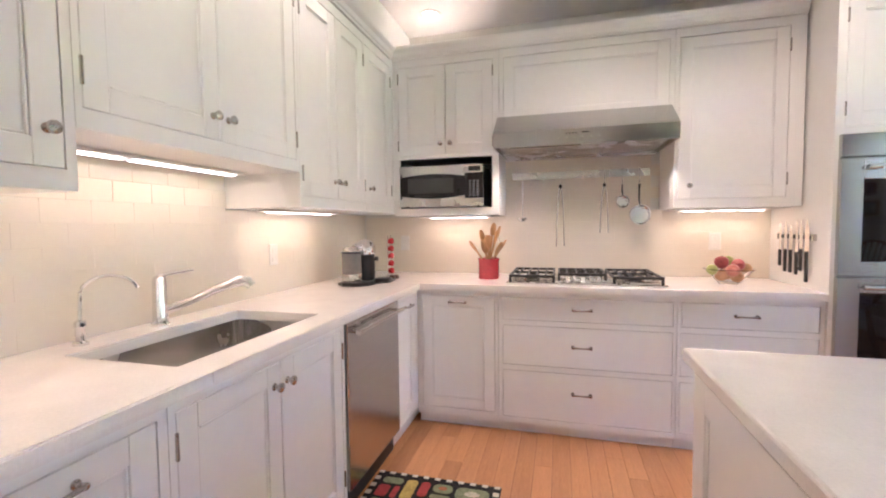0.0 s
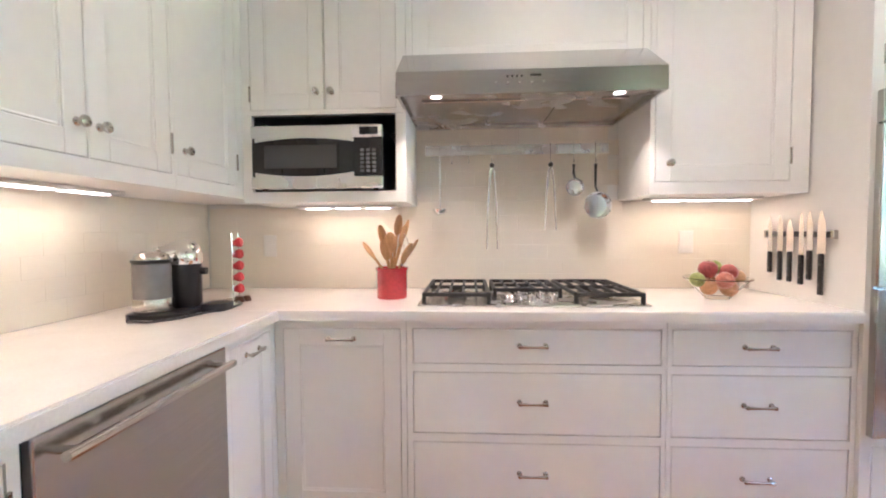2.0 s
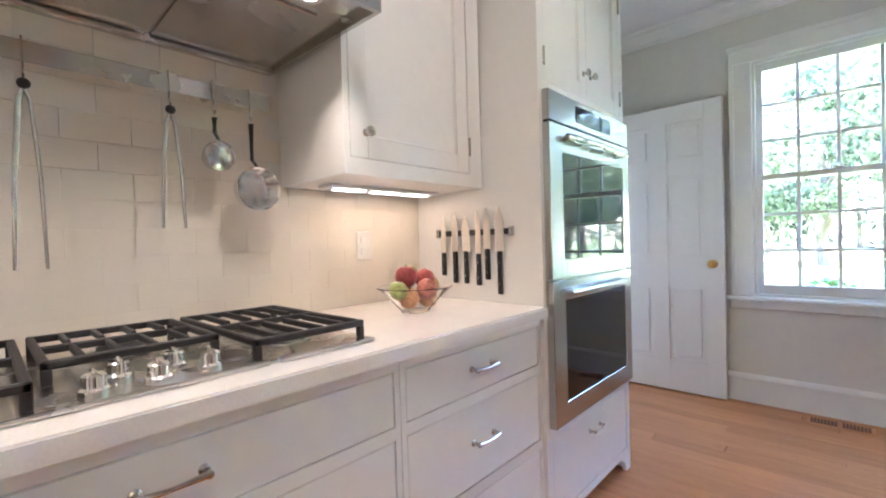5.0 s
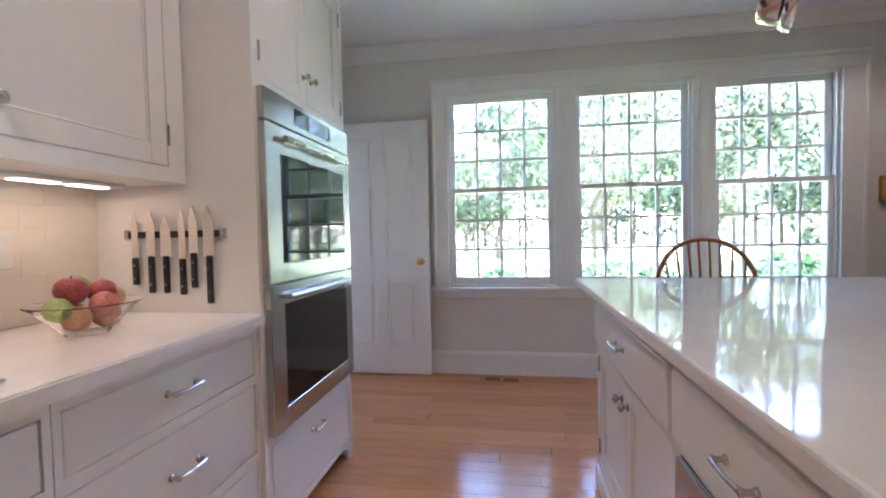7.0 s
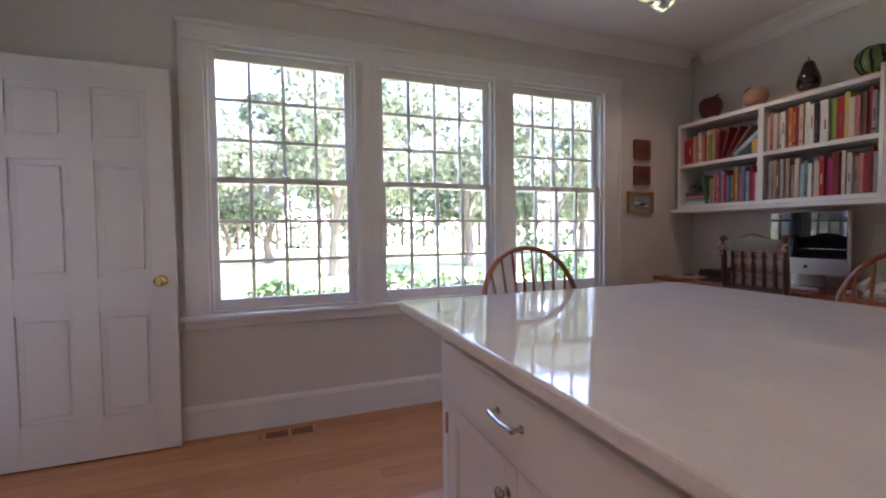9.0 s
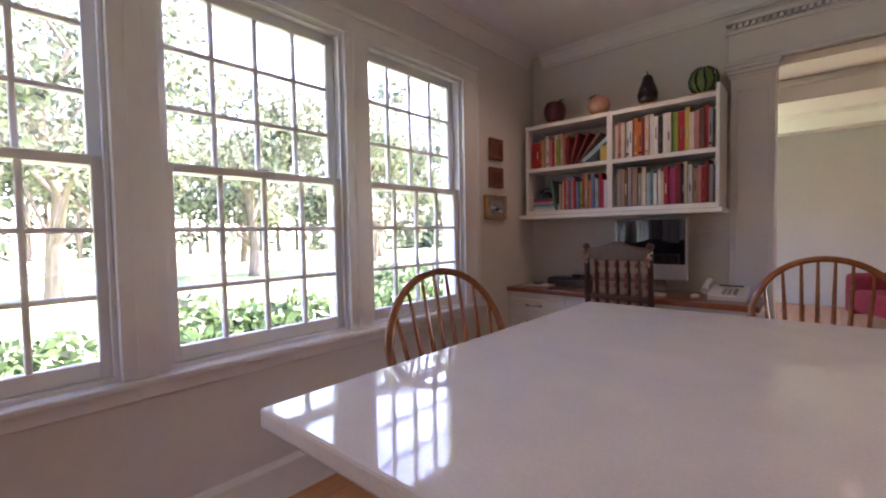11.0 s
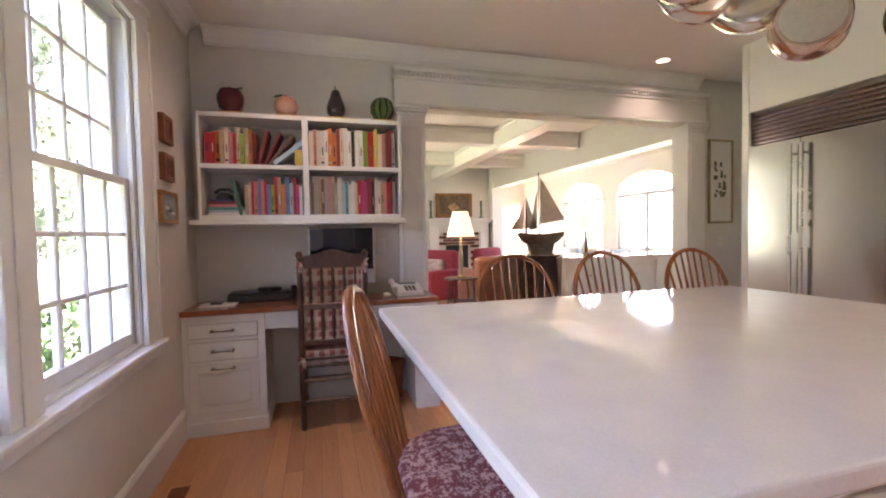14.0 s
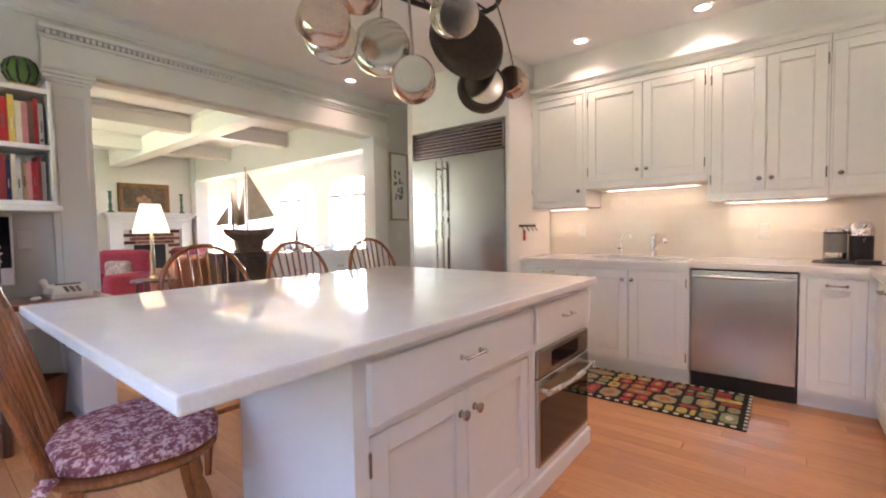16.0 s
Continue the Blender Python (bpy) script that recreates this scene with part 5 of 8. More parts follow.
P("spout", cyl(B(), (-0.60, 3.14, CT + 0.155), (-0.575, 3.143, CT + 0.155), 0.014), M["black_plastic"], cm)
P("drip_tray", rings(B(), [(rounded(-0.59, 3.09, -0.49, 3.21, 0.04), CT + 0.001), (rounded(-0.59, 3.09, -0.49, 3.21, 0.04), CT + 0.03), (rounded(-0.58, 3.10, -0.50, 3.20, 0.035), CT + 0.032)]), M["black_plastic"], cm)
P("power_cord", tube(B(), [(-0.74, 2.94, CT + 0.012), (-0.70, 2.89, CT + 0.006), (-0.62, 2.88, CT + 0.006), (-0.56, 2.95, CT + 0.006), (-0.53, 3.05, CT + 0.007), (-0.49, 3.16, CT + 0.006), (-0.50, 3.26, CT + 0.006), (-0.56, 3.33, CT + 0.006)], 0.0045, 6), M["black_plastic"], cm, "black power cord")
cs = thing("capsule_stand", (-0.60, 3.40, CT), "wire stand holding a column of red coffee capsules", "stand")
P("base", lathe(B(), [(0, 0), (0.045, 0), (0.045, 0.006), (0.01, 0.01), (0, 0.01)], Matrix.Translation((-0.60, 3.40, CT)), 18), M["chrome"], cs)
for s in (-1, 1):
    P("wire", tube(B(), [(-0.60, 3.40 + s * 0.026, CT + 0.006), (-0.60, 3.40 + s * 0.026, CT + 0.30)], 0.003, 6), M["chrome"], cs)
for i in range(5):
    P("capsule", lathe(B(), [(0, -0.02), (0.012, -0.018), (0.02, 0.0), (0.023, 0.012), (0.018, 0.02), (0, 0.022)], Matrix.Translation((-0.59, 3.40, CT + 0.05 + i * 0.052)) @ Matrix.Rotation(radians(80), 4, "Y"), 14), RED, cs, "red foil capsule")
for x, y in ((-0.545, 3.33), (-0.53, 3.36), (-0.56, 3.345)):
    c = thing("loose_capsule", (x, y, CT), "small dark coffee capsule on the worktop", "capsule", "loose capsules")
    P("shell", lathe(B(), [(0, 0.001), (0.018, 0.001), (0.02, 0.004), (0.013, 0.025), (0, 0.028)], Matrix.Translation((x, y, CT)), 12), M["wood_dark"], c)


def outlet(F, u, v, label="white double wall outlet plate", toggles=False):
    o = thing("wall_outlet", F(u, v, 0), label, "outlet", "wall outlets and switches")
    part("plate", fbox(B(), F, u - 0.036, u + 0.036, v - 0.058, v + 0.058, 0.0005, 0.007, 0.003), M["white_plastic"], o)
    for s in (-1, 1):
        part("socket", fbox(B(), F, u - 0.016, u + 0.016, v + s * 0.024 - 0.014, v + s * 0.024 + 0.014, 0.007, 0.009, 0.002), M["white_plastic"], o)
    return o


FWT, FNT = frame_x(WX + 0.0075, 1), frame_y(NY - 0.0075, -1)
outlet(FWT, 2.60, 1.135)
outlet(FNT, 1.565, 1.16)
outlet(FNT, -0.62, 1.15)
outlet(FWT, 1.15, 1.15)

# hook rack on the fridge panel
FH = frame_y(0.812, 1)
hk = thing("hook_rack", (-0.43, 0.82, 1.2), "small dark hook rack with hanging keys", "hook rack")
part("bar", fbox(B(), FH, -0.59, -0.28, 1.20, 1.222, 0.001, 0.018, 0.003), M["black_iron"], hk)
for i, u in enumerate((-0.31, -0.40, -0.49, -0.57)):
    P("hook", tube(B(), [FH(u, 1.205, 0.018), FH(u, 1.18, 0.03), FH(u, 1.165, 0.04), FH(u, 1.178, 0.05)], 0.004, 6), M["black_iron"], hk)
kt = thing("key_tag", FH(-0.33, 1.08, 0.03), "red leather tag hanging from a hook", "key tag")
part("tag", fbox(B(), FH, -0.352, -0.31, 1.075, 1.17, 0.026, 0.034, 0.004), RED, kt)

# rug by the sink
rug = thing("rug", (0.0, 1.85, 0), "black hooked rug with a checked border and flower medallions", "rug")
RX0, RX1, RY0, RY1 = -0.335, 0.30, 1.42, 2.58
part("base", box(B(), (RX0, RY0, 0.0005), (RX1, RY1, 0.009), 0.002), mat("black_wool", (0.018, 0.017, 0.017), 0.95, var=0.3, scale=60, bump=0.8, bscale=300), rug)
IVORY = mat("ivory_wool", (0.62, 0.55, 0.42), 0.95, var=0.15, scale=60, bump=0.8, bscale=300)
bm = B()
s = 0.03
nx, ny = round((RX1 - RX0) / s), round((RY1 - RY0) / s)
for i in range(nx):
    for j in range(ny):
        if (i in (0, nx - 1) or j in (0, ny - 1)) and (i + j) % 2 == 0:
            box(bm, (RX0 + i * s + 0.001, RY0 + j * s, 0.0095), (RX0 + (i + 1) * s - 0.001, min(RY0 + (j + 1) * s, RY1) - 0.001, 0.011))
k = part("check_border", bm, IVORY, rug, "ivory checks along the border")
k["kind"] = "stuff"
wool = [mat("wool_%s" % n_, c_, 0.95, var=0.25, scale=50, bump=0.8, bscale=300) for n_, c_ in (("tan", (0.36, 0.27, 0.15)), ("sage", (0.24, 0.26, 0.14)), ("red", (0.42, 0.06, 0.06)), ("cream", (0.52, 0.46, 0.33)), ("rust", (0.40, 0.15, 0.07)), ("gold", (0.50, 0.36, 0.10)))]
rr = random.Random(3)


def split_cells(x0, y0, x1, y1):
    """Divide the field into blocks of uneven size."""
    w, h = x1 - x0, y1 - y0
    if max(w, h) < 0.12 or (max(w, h) < 0.25 and rr.random() < 0.4):
        return [(x0, y0, x1, y1)]
    k = rr.choice((0.36, 0.5, 0.62))
    if w > h:
        return split_cells(x0, y0, x0 + w * k, y1) + split_cells(x0 + w * k, y0, x1, y1)
    return split_cells(x0, y0, x1, y0 + h * k) + split_cells(x0, y0 + h * k, x1, y1)


for x0, y0, x1, y1 in split_cells(RX0 + 0.04, RY0 + 0.04, RX1 - 0.04, RY1 - 0.04):
    x, y = (x0 + x1) / 2, (y0 + y1) / 2
    a_, b_ = (x1 - x0) / 2 - 0.009, (y1 - y0) / 2 - 0.009
    large = min(a_, b_) > 0.05
    if large:   # scalloped flower
        n = 40
        pts = [(x + a_ * math.cos(2 * math.pi * t_ / n) * (0.86 + 0.14 * abs(math.cos(4 * math.pi * t_ / n * 1.5))), y + b_ * math.sin(2 * math.pi * t_ / n) * (0.86 + 0.14 * abs(math.cos(4 * math.pi * t_ / n * 1.5)))) for t_ in range(n)]
    else:
        pts = rounded(x - a_, y - b_, x + a_, y + b_, min(a_, b_) * rr.uniform(0.45, 0.95), 3)
    mo = part("medallion", prism(B(), pts, "z", 0.0095, 0.0115), wool[rr.choice((0, 3, 0, 1))] if large else wool[rr.choice((1, 1, 2, 0, 2, 4, 5))], rug, "woven flower medallion")
    if min(a_, b_) > 0.03:
        n = 16
        pts = [(x + a_ * 0.5 * math.cos(2 * math.pi * t_ / n) * (0.8 + 0.2 * (t_ % 2)), y + b_ * 0.5 * math.sin(2 * math.pi * t_ / n) * (0.8 + 0.2 * (t_ % 2))) for t_ in range(n)]
        part("flower", prism(B(), pts, "z", 0.0117, 0.013), wool[rr.randrange(6)], mo)

# floor registers
for y0 in (2.22, -0.09):
    v_ = thing("floor_register", (3.95, y0 + 0.15, 0), "wooden floor heating register with two slotted grids", "vent", "floor registers")
    part("frame", box(B(), (3.885, y0, 0.0005), (4.0, y0 + 0.31, 0.006), 0.002), M["floor_far"], v_)
    for a in (y0 + 0.02, y0 + 0.165):
        part("slots", box(B(), (3.90, a, 0.0062), (3.985, a + 0.125, 0.0075)), M["subfloor"], v_, "dark slotted grid")
        for i in range(8):
            part("slat", box(B(), (3.90, a + 0.006 + i * 0.0155, 0.0076), (3.985, a + 0.012 + i * 0.0155, 0.010)), M["wood_desk"], v_)
# ------------------------------------------------ Windsor chairs
PAISLEY = mat("paisley_cloth", (0.50, 0.15, 0.165), 0.9, var=0.2, scale=48, fine=110, tint=(0.76, 0.50, 0.48), bump=0.3, bscale=90)
# sharper two-tone print
_r = [n_ for n_ in PAISLEY.node_tree.nodes if n_.type == "VALTORGB"][0]
_r.color_ramp.elements[0].position, _r.color_ramp.elements[1].position = 0.47, 0.56


def windsor():
    """Counter-height bow-back chair at the origin that faces +y; the bow leans back to -y."""
    c = thing("windsor_chair", (0, 0, 0), "stained wooden bow-back Windsor counter chair with a red paisley cushion", "chair", "chairs round the island")
    bm = B()
    n = 28
    loop = []
    for i in range(n):
        a = 2 * math.pi * i / n
        x = 0.24 * math.copysign(abs(math.cos(a)) ** 0.75, math.cos(a))
        y = 0.21 * math.copysign(abs(math.sin(a)) ** 0.75, math.sin(a))
        x *= 1.0 - 0.12 * (-y / 0.21 if y < 0 else 0)
        loop.append((x, y))
    sc = lambda k: [(p[0] * k, p[1] * k) for p in loop]
    rings(bm, [(sc(0.80), 0.563), (sc(0.93), 0.575), (sc(1.0), 0.591), (sc(0.99), 0.603), (sc(0.93), 0.608), (sc(0.55), 0.597)])
    bm.faces.new([v for v in bm.verts][:n][::-1])
    P("seat", bm, M["wood_chair"], c)
    # bow
    H, W, N = 0.520, 0.255, 26
    lean = 0.11

    def bow(t):
        a = math.pi * t
        x = W * math.cos(a)
        h = math.sin(a) ** 0.52 * H
        return Vector((x * (0.60 + 0.40 * min(1, h / 0.30) ** 0.8), -0.17 - lean * h / H - 0.02 * math.sin(a), 0.600 + h))
    P("bow", tube(B(), [bow(i / N) for i in range(N + 1)], 0.0145, 10, flat=0.85), M["wood_chair"], c)
    for i in range(8):
        u = (i - 3.5) / 3.5
        foot = Vector((0.145 * u, -0.19 + 0.03 * abs(u), 0.600))
        tx = 0.195 * u
        best = min((bow(k / 60) for k in range(61)), key=lambda p: abs(p.x - tx) + (0.5 if p.z < 0.72 else 0))
        mid = foot.lerp(best, 0.35)
        P("spindle", tube(B(), [foot, mid, best], [0.007, 0.0095, 0.0055], 8), M["wood_chair"], c)
    prof = [(0.0, 0.013), (0.08, 0.016), (0.22, 0.019), (0.30, 0.014), (0.34, 0.020), (0.37, 0.013), (0.40, 0.019), (0.62, 0.024), (0.80, 0.021), (0.87, 0.013), (0.90, 0.019), (1.0, 0.016)]
    feet = []
    for sx in (-1, 1):
        for sy in (-1, 1):
            top = Vector((sx * 0.135, sy * 0.125, 0.575))
            bot = Vector((sx * 0.205, sy * 0.215, 0.0))
            feet.append((top, bot))
            P("leg", tube(B(), [bot.lerp(top, k) for k, _ in prof], [r for _, r in prof], 10), M["wood_chair"], c)
    side = []
    for sx in (-1, 1):
        a = Vector((sx * 0.135, -0.125, 0.575)).lerp(Vector((sx * 0.205, -0.215, 0)), 0.64)
        b = Vector((sx * 0.135, 0.125, 0.575)).lerp(Vector((sx * 0.205, 0.215, 0)), 0.64)
        side.append(a.lerp(b, 0.5))
        P("stretcher", tube(B(), [a, a.lerp(b, 0.5), b], [0.008, 0.014, 0.008], 8), M["wood_chair"], c)
    P("stretcher", tube(B(), [side[0], side[0].lerp(side[1], 0.5), side[1]], [0.008, 0.014, 0.008], 8), M["wood_chair"], c)
    # tied cushion
    bm = B()
    rings(bm, [(sc(0.84), 0.602), (sc(0.95), 0.613), (sc(0.965), 0.631), (sc(0.90), 0.649), (sc(0.65), 0.657), (sc(0.25), 0.658)])
    for v in bm.verts:
        v.co.y += 0.012
        v.co.z += 0.004 * noise.noise(v.co * 14)
    bm.faces.new([v for v in bm.verts][:n][::-1])
    cu = P("cushion", bm, PAISLEY, c, "red and pink paisley seat cushion")
    for sx in (-1, 1):
        p = Vector((sx * 0.18, -0.155, 0.623))
        bm = B()
        for k in range(4):
            q = p + Vector((sx * (0.015 + 0.025 * k), -0.03 - 0.018 * (k % 2), -0.01 - 0.016 * k))
            tube(bm, [p, p.lerp(q, 0.5) + Vector((0, -0.012, 0.014)), q], [0.006, 0.009, 0.004], 6, flat=0.4)
        P("tie", bm, PAISLEY, cu, "tied cloth bow")
    return c


wc = windsor()
wc.matrix_basis = pose(2.16, 0.31, 0, 0, 0, -2)
copy_thing(wc, pose(1.52, 0.31, 0, 0, 0, 3))
copy_thing(wc, pose(0.845, 0.31, 0, 0, 0, -1))
copy_thing(wc, pose(2.87, 1.265, 0, 0, 0, 78))

# ------------------------------------------------ desk chair
PLAID = mat("plaid_cloth", (0.36, 0.10, 0.09), 0.9, var=0.12, scale=40)
nt = PLAID.node_tree
_tc = nt.nodes.new("ShaderNodeTexCoord")
base_in = nt.nodes["Principled BSDF"].inputs["Base Color"]
prev = base_in.links[0].from_socket
for axis, sc_, col in ((0, 15, (0.66, 0.56, 0.44, 1)), (2, 15, (0.66, 0.56, 0.44, 1)), (2, 7.5, (0.20, 0.05, 0.05, 1))):
    sx_ = nt.nodes.new("ShaderNodeSeparateXYZ")
    nt.links.new(_tc.outputs["Object"], sx_.inputs[0])
    mu = nt.nodes.new("ShaderNodeMath")
    mu.operation = "MULTIPLY"
    mu.inputs[1].default_value = sc_
    nt.links.new(sx_.outputs[axis], mu.inputs[0])
    fr_ = nt.nodes.new("ShaderNodeMath")
    fr_.operation = "FRACT"
    nt.links.new(mu.outputs[0], fr_.inputs[0])
    gt = nt.nodes.new("ShaderNodeMath")
    gt.operation = "GREATER_THAN"
    gt.inputs[1].default_value = 0.5 if sc_ > 10 else 0.8
    nt.links.new(fr_.outputs[0], gt.inputs[0])
    hm = nt.nodes.new("ShaderNodeMath")
    hm.operation = "MULTIPLY"
    hm.inputs[1].default_value = 0.6
    nt.links.new(gt.outputs[0], hm.inputs[0])
    mx_ = nt.nodes.new("ShaderNodeMix")
    mx_.data_type = "RGBA"
    nt.links.new(hm.outputs[0], mx_.inputs[0])
    nt.links.new(prev, mx_.inputs[6])
    mx_.inputs[7].default_value = col
    prev = mx_.outputs[2]
nt.links.new(prev, base_in)


def desk_chair():
    """Tall spindle-back chair at the origin facing -y."""
    c = thing("desk_chair", (0, 0, 0), "dark turned-wood chair with plaid tie-on cushions at the desk", "chair")
    W = M["wood_dark"]
    xs = 0.205
    for s in (-1, 1):
        P("back_post", tube(B(), [(s * xs, 0.20, 0), (s * xs, 0.20, 0.25), (s * xs, 0.19, 0.45), (s * xs, 0.215, 0.8), (s * xs, 0.235, 1.12)], [0.019, 0.02, 0.021, 0.019, 0.017], 10), W, c)
        P("finial", ball(B(), (s * xs, 0.237, 1.14), 0.024, 10, 8), W, c)
        P("front_leg", tube(B(), [(s * 0.22, -0.22, 0), (s * 0.22, -0.22, 0.05), (s * 0.22, -0.22, 0.1), (s * 0.22, -0.22, 0.35), (s * 0.22, -0.22, 0.47)], [0.02, 0.024, 0.017, 0.021, 0.022], 10), W, c)
        for z in (0.14, 0.28):
            P("stretcher", tube(B(), [(s * 0.22, -0.22, z), (s * 0.212, 0, z), (s * xs, 0.20, z)], [0.010, 0.014, 0.010], 8), W, c)
    for y, z in ((0.20, 0.18), (0.20, 0.32), (0.195, 0.415), (-0.22, 0.2)):
        pts = [(-xs + 2 * xs * i / 10, y, z) for i in range(11)]
        P("stretcher", tube(B(), pts, [0.011 + 0.005 * (i % 2) for i in range(11)], 8), W, c)
    P("seat", box(B(), (-0.235, -0.24, 0.44), (0.235, 0.185, 0.466), 0.01, 2), W, c)
    bm = B()
    N = 12
    top = [(-xs + 2 * xs * i / N, 1.12 + 0.045 * math.sin(math.pi * i / N) + 0.008 * math.cos(4 * math.pi * i / N)) for i in range(N + 1)]
    low = [(-xs + 2 * xs * i / N, 1.055) for i in range(N, -1, -1)]
    prism(bm, top + low, "y", 0.222, 0.244)
    P("crest_rail", bm, W, c, smooth=False)
    for z, y in ((0.79, 0.213), (0.55, 0.197)):
        part("back_rail", box(B(), (-xs, y - 0.009, z), (xs, y + 0.011, z + 0.035), 0.005), W, c)
    for z0, z1, y0, y1 in ((0.585, 0.79, 0.198, 0.212), (0.825, 1.056, 0.215, 0.232)):
        for i in range(5):
            x = -0.14 + i * 0.07
            n = 8
            P("spindle", tube(B(), [(x, y0 + (y1 - y0) * k / n, z0 + (z1 - z0) * k / n) for k in range(n + 1)], [0.008, 0.013, 0.009, 0.012, 0.015, 0.012, 0.009, 0.013, 0.008], 8), W, c)
    cu = P("seat_cushion", box(B(), (-0.225, -0.235, 0.467), (0.225, 0.175, 0.512), 0.018, 3), PLAID, c, "plaid seat cushion")
    part("frill", box(B(), (-0.228, 0.150, 0.43), (0.228, 0.181, 0.468), 0.004), PLAID, cu)
    P("back_cushion", box(B(), (-0.185, 0.165, 0.56), (0.185, 0.192, 1.05), 0.012, 3), PLAID, c, "plaid back cushion")
    for s in (-1, 1):
        for z, y in ((1.09, 0.225), (0.47, 0.19)):
            bm = B()
            p = Vector((s * 0.195, y + 0.02, z))
            for q in ((0.035, 0.015, 0.02), (0.03, 0.02, -0.03), (-0.01, 0.025, -0.06), (0.012, 0.02, -0.075)):
                tube(bm, [p, p + Vector((s * q[0] * 0.5, q[1], q[2] * 0.4)), p + Vector((s * q[0], q[1], q[2]))], [0.007, 0.012, 0.006], 6, flat=0.5)
            P("tie", bm, PLAID, c, "plaid cloth tie")
    return c


dc = desk_chair()
dc.matrix_basis = pose(3.155, -0.755, 0, 0, 0, -2)

# ------------------------------------------------ on the desk
mon = thing("computer", (3.08, -0.93, DZ), "all-in-one computer with a dark screen", "computer")
bm = box(B(), (2.84, -0.955, DZ + 0.09), (3.32, -0.925, DZ + 0.52), 0.01, 2)
part("case", bm, mat("silver_case", (0.66, 0.66, 0.66), 0.35, 0.6, var=0.03), mon)
part("screen", box(B(), (2.852, -0.9245, DZ + 0.20), (3.308, -0.922, DZ + 0.51), 0.001), M["black_glass"], mon, "black glossy screen")
bm = prism(B(), [(-0.96, DZ + 0.0), (-0.80, DZ + 0.0), (-0.80, DZ + 0.006), (-0.95, DZ + 0.008), (-0.955, DZ + 0.2), (-0.965, DZ + 0.2)], "x", 2.98, 3.18)
part("stand", bm, M["steel"], mon)
part("emblem", box(B(), (3.068, -0.9245, DZ + 0.13), (3.092, -0.9235, DZ + 0.155), 0.0005), M["black_plastic"], mon)
kb = thing("keyboard", (3.08, -0.77, DZ), "slim white computer keyboard", "keyboard")
part("deck", box(B(), (2.94, -0.82, DZ + 0.001), (3.26, -0.72, DZ + 0.012), 0.003), M["white_plastic"], kb)
bm = B()
for i in range(14):
    for j in range(4):
        box(bm, (2.95 + i * 0.0218, -0.813 + j * 0.0225, DZ + 0.0122), (2.968 + i * 0.0218, -0.795 + j * 0.0225, DZ + 0.0155))
k = part("keys", bm, M["white_plastic"], kb)
k["kind"] = "stuff"
ms = thing("computer_mouse", (2.77, -0.80, DZ), "white rounded computer mouse", "mouse")
P("shell", ball(B(), (2.77, -0.80, DZ + 0.012), 0.03, 14, 9, (0.9, 1.6, 0.5)), M["white_plastic"], ms)
ph = thing("telephone", (2.60, -0.88, DZ), "white desk telephone with a handset", "telephone")
prism(bm := B(), [(-0.97, DZ + 0.001), (-0.78, DZ + 0.001), (-0.78, DZ + 0.025), (-0.97, DZ + 0.075)], "x", 2.50, 2.70)
part("base", bm, M["white_plastic"], ph)
P("handset", tube(B(), [(2.715, -0.79, DZ + 0.05), (2.718, -0.86, DZ + 0.085), (2.715, -0.95, DZ + 0.095)], [0.024, 0.014, 0.024], 10), M["white_plastic"], ph)
part("display", box(B(), (2.53, -0.965, DZ + 0.07), (2.66, -0.93, DZ + 0.078)), mat("lcd", (0.16, 0.18, 0.15), 0.2), ph, "grey display")
bm = B()
for i in range(3):
    for j in range(4):
        box(bm, (2.55 + i * 0.03, -0.90 + j * 0.026, DZ + 0.033 + 0.0065 * (3 - j)), (2.57 + i * 0.03, -0.884 + j * 0.026, DZ + 0.044 + 0.0065 * (3 - j)))
part("keypad", bm, M["nickel"], ph, "grey keys")["kind"] = "stuff"
pr = thing("scanner", (3.62, -0.96, DZ), "low black flatbed device with a lamp on the desk", "scanner")
part("body", box(B(), (3.44, -1.07, DZ + 0.001), (3.86, -0.90, DZ + 0.055), 0.008, 2), M["black_plastic"], pr)
part("lid", box(B(), (3.445, -1.068, DZ + 0.056), (3.855, -0.905, DZ + 0.066), 0.004), M["black_plastic"], pr)
dl = thing("desk_gadget", (3.585, -0.94, DZ), "small black desk gadget with two round discs", "gadget")
for x in (3.55, 3.63):
    P("disc", lathe(B(), [(0, 0.067), (0.03, 0.067), (0.04, 0.075), (0.042, 0.09), (0.03, 0.094), (0, 0.09)], Matrix.Translation((x, -0.96, DZ)), 18), M["black_plastic"], dl)
pc = thing("pen_cup", (3.405, -0.96, DZ), "black pen cup with pens", "cup")
P("cup", lathe(B(), [(0, 0.001), (0.038, 0.001), (0.04, 0.1), (0.035, 0.1), (0.033, 0.006), (0, 0.006)], Matrix.Translation((3.405, -0.96, DZ)), 18), M["black_plastic"], pc)
for dx, dy, ln in ((0.01, 0.0, 0.17), (-0.012, 0.01, 0.155), (0.0, -0.012, 0.19)):
    P("pen", tube(B(), [(3.405 - dx, -0.96 - dy, DZ + 0.01), (3.405 + dx * 2, -0.96 + dy * 2, DZ + ln)], 0.004, 6), M["white_plastic"], pc)
np_ = thing("notepad", (3.90, -0.82, DZ), "white notepad with a dark phone on it", "notepad")
part("paper", box(B(), (3.79, -0.93, DZ + 0.001), (4.01, -0.76, DZ + 0.008), 0.001), M["white_plastic"], np_)
mp_ = thing("mobile_phone", (3.92, -0.84, DZ + 0.009), "small dark mobile phone", "phone")
part("shell", box(B(), (3.88, -0.88, DZ + 0.009), (3.95, -0.82, DZ + 0.02), 0.004, 2), M["black_plastic"], mp_)
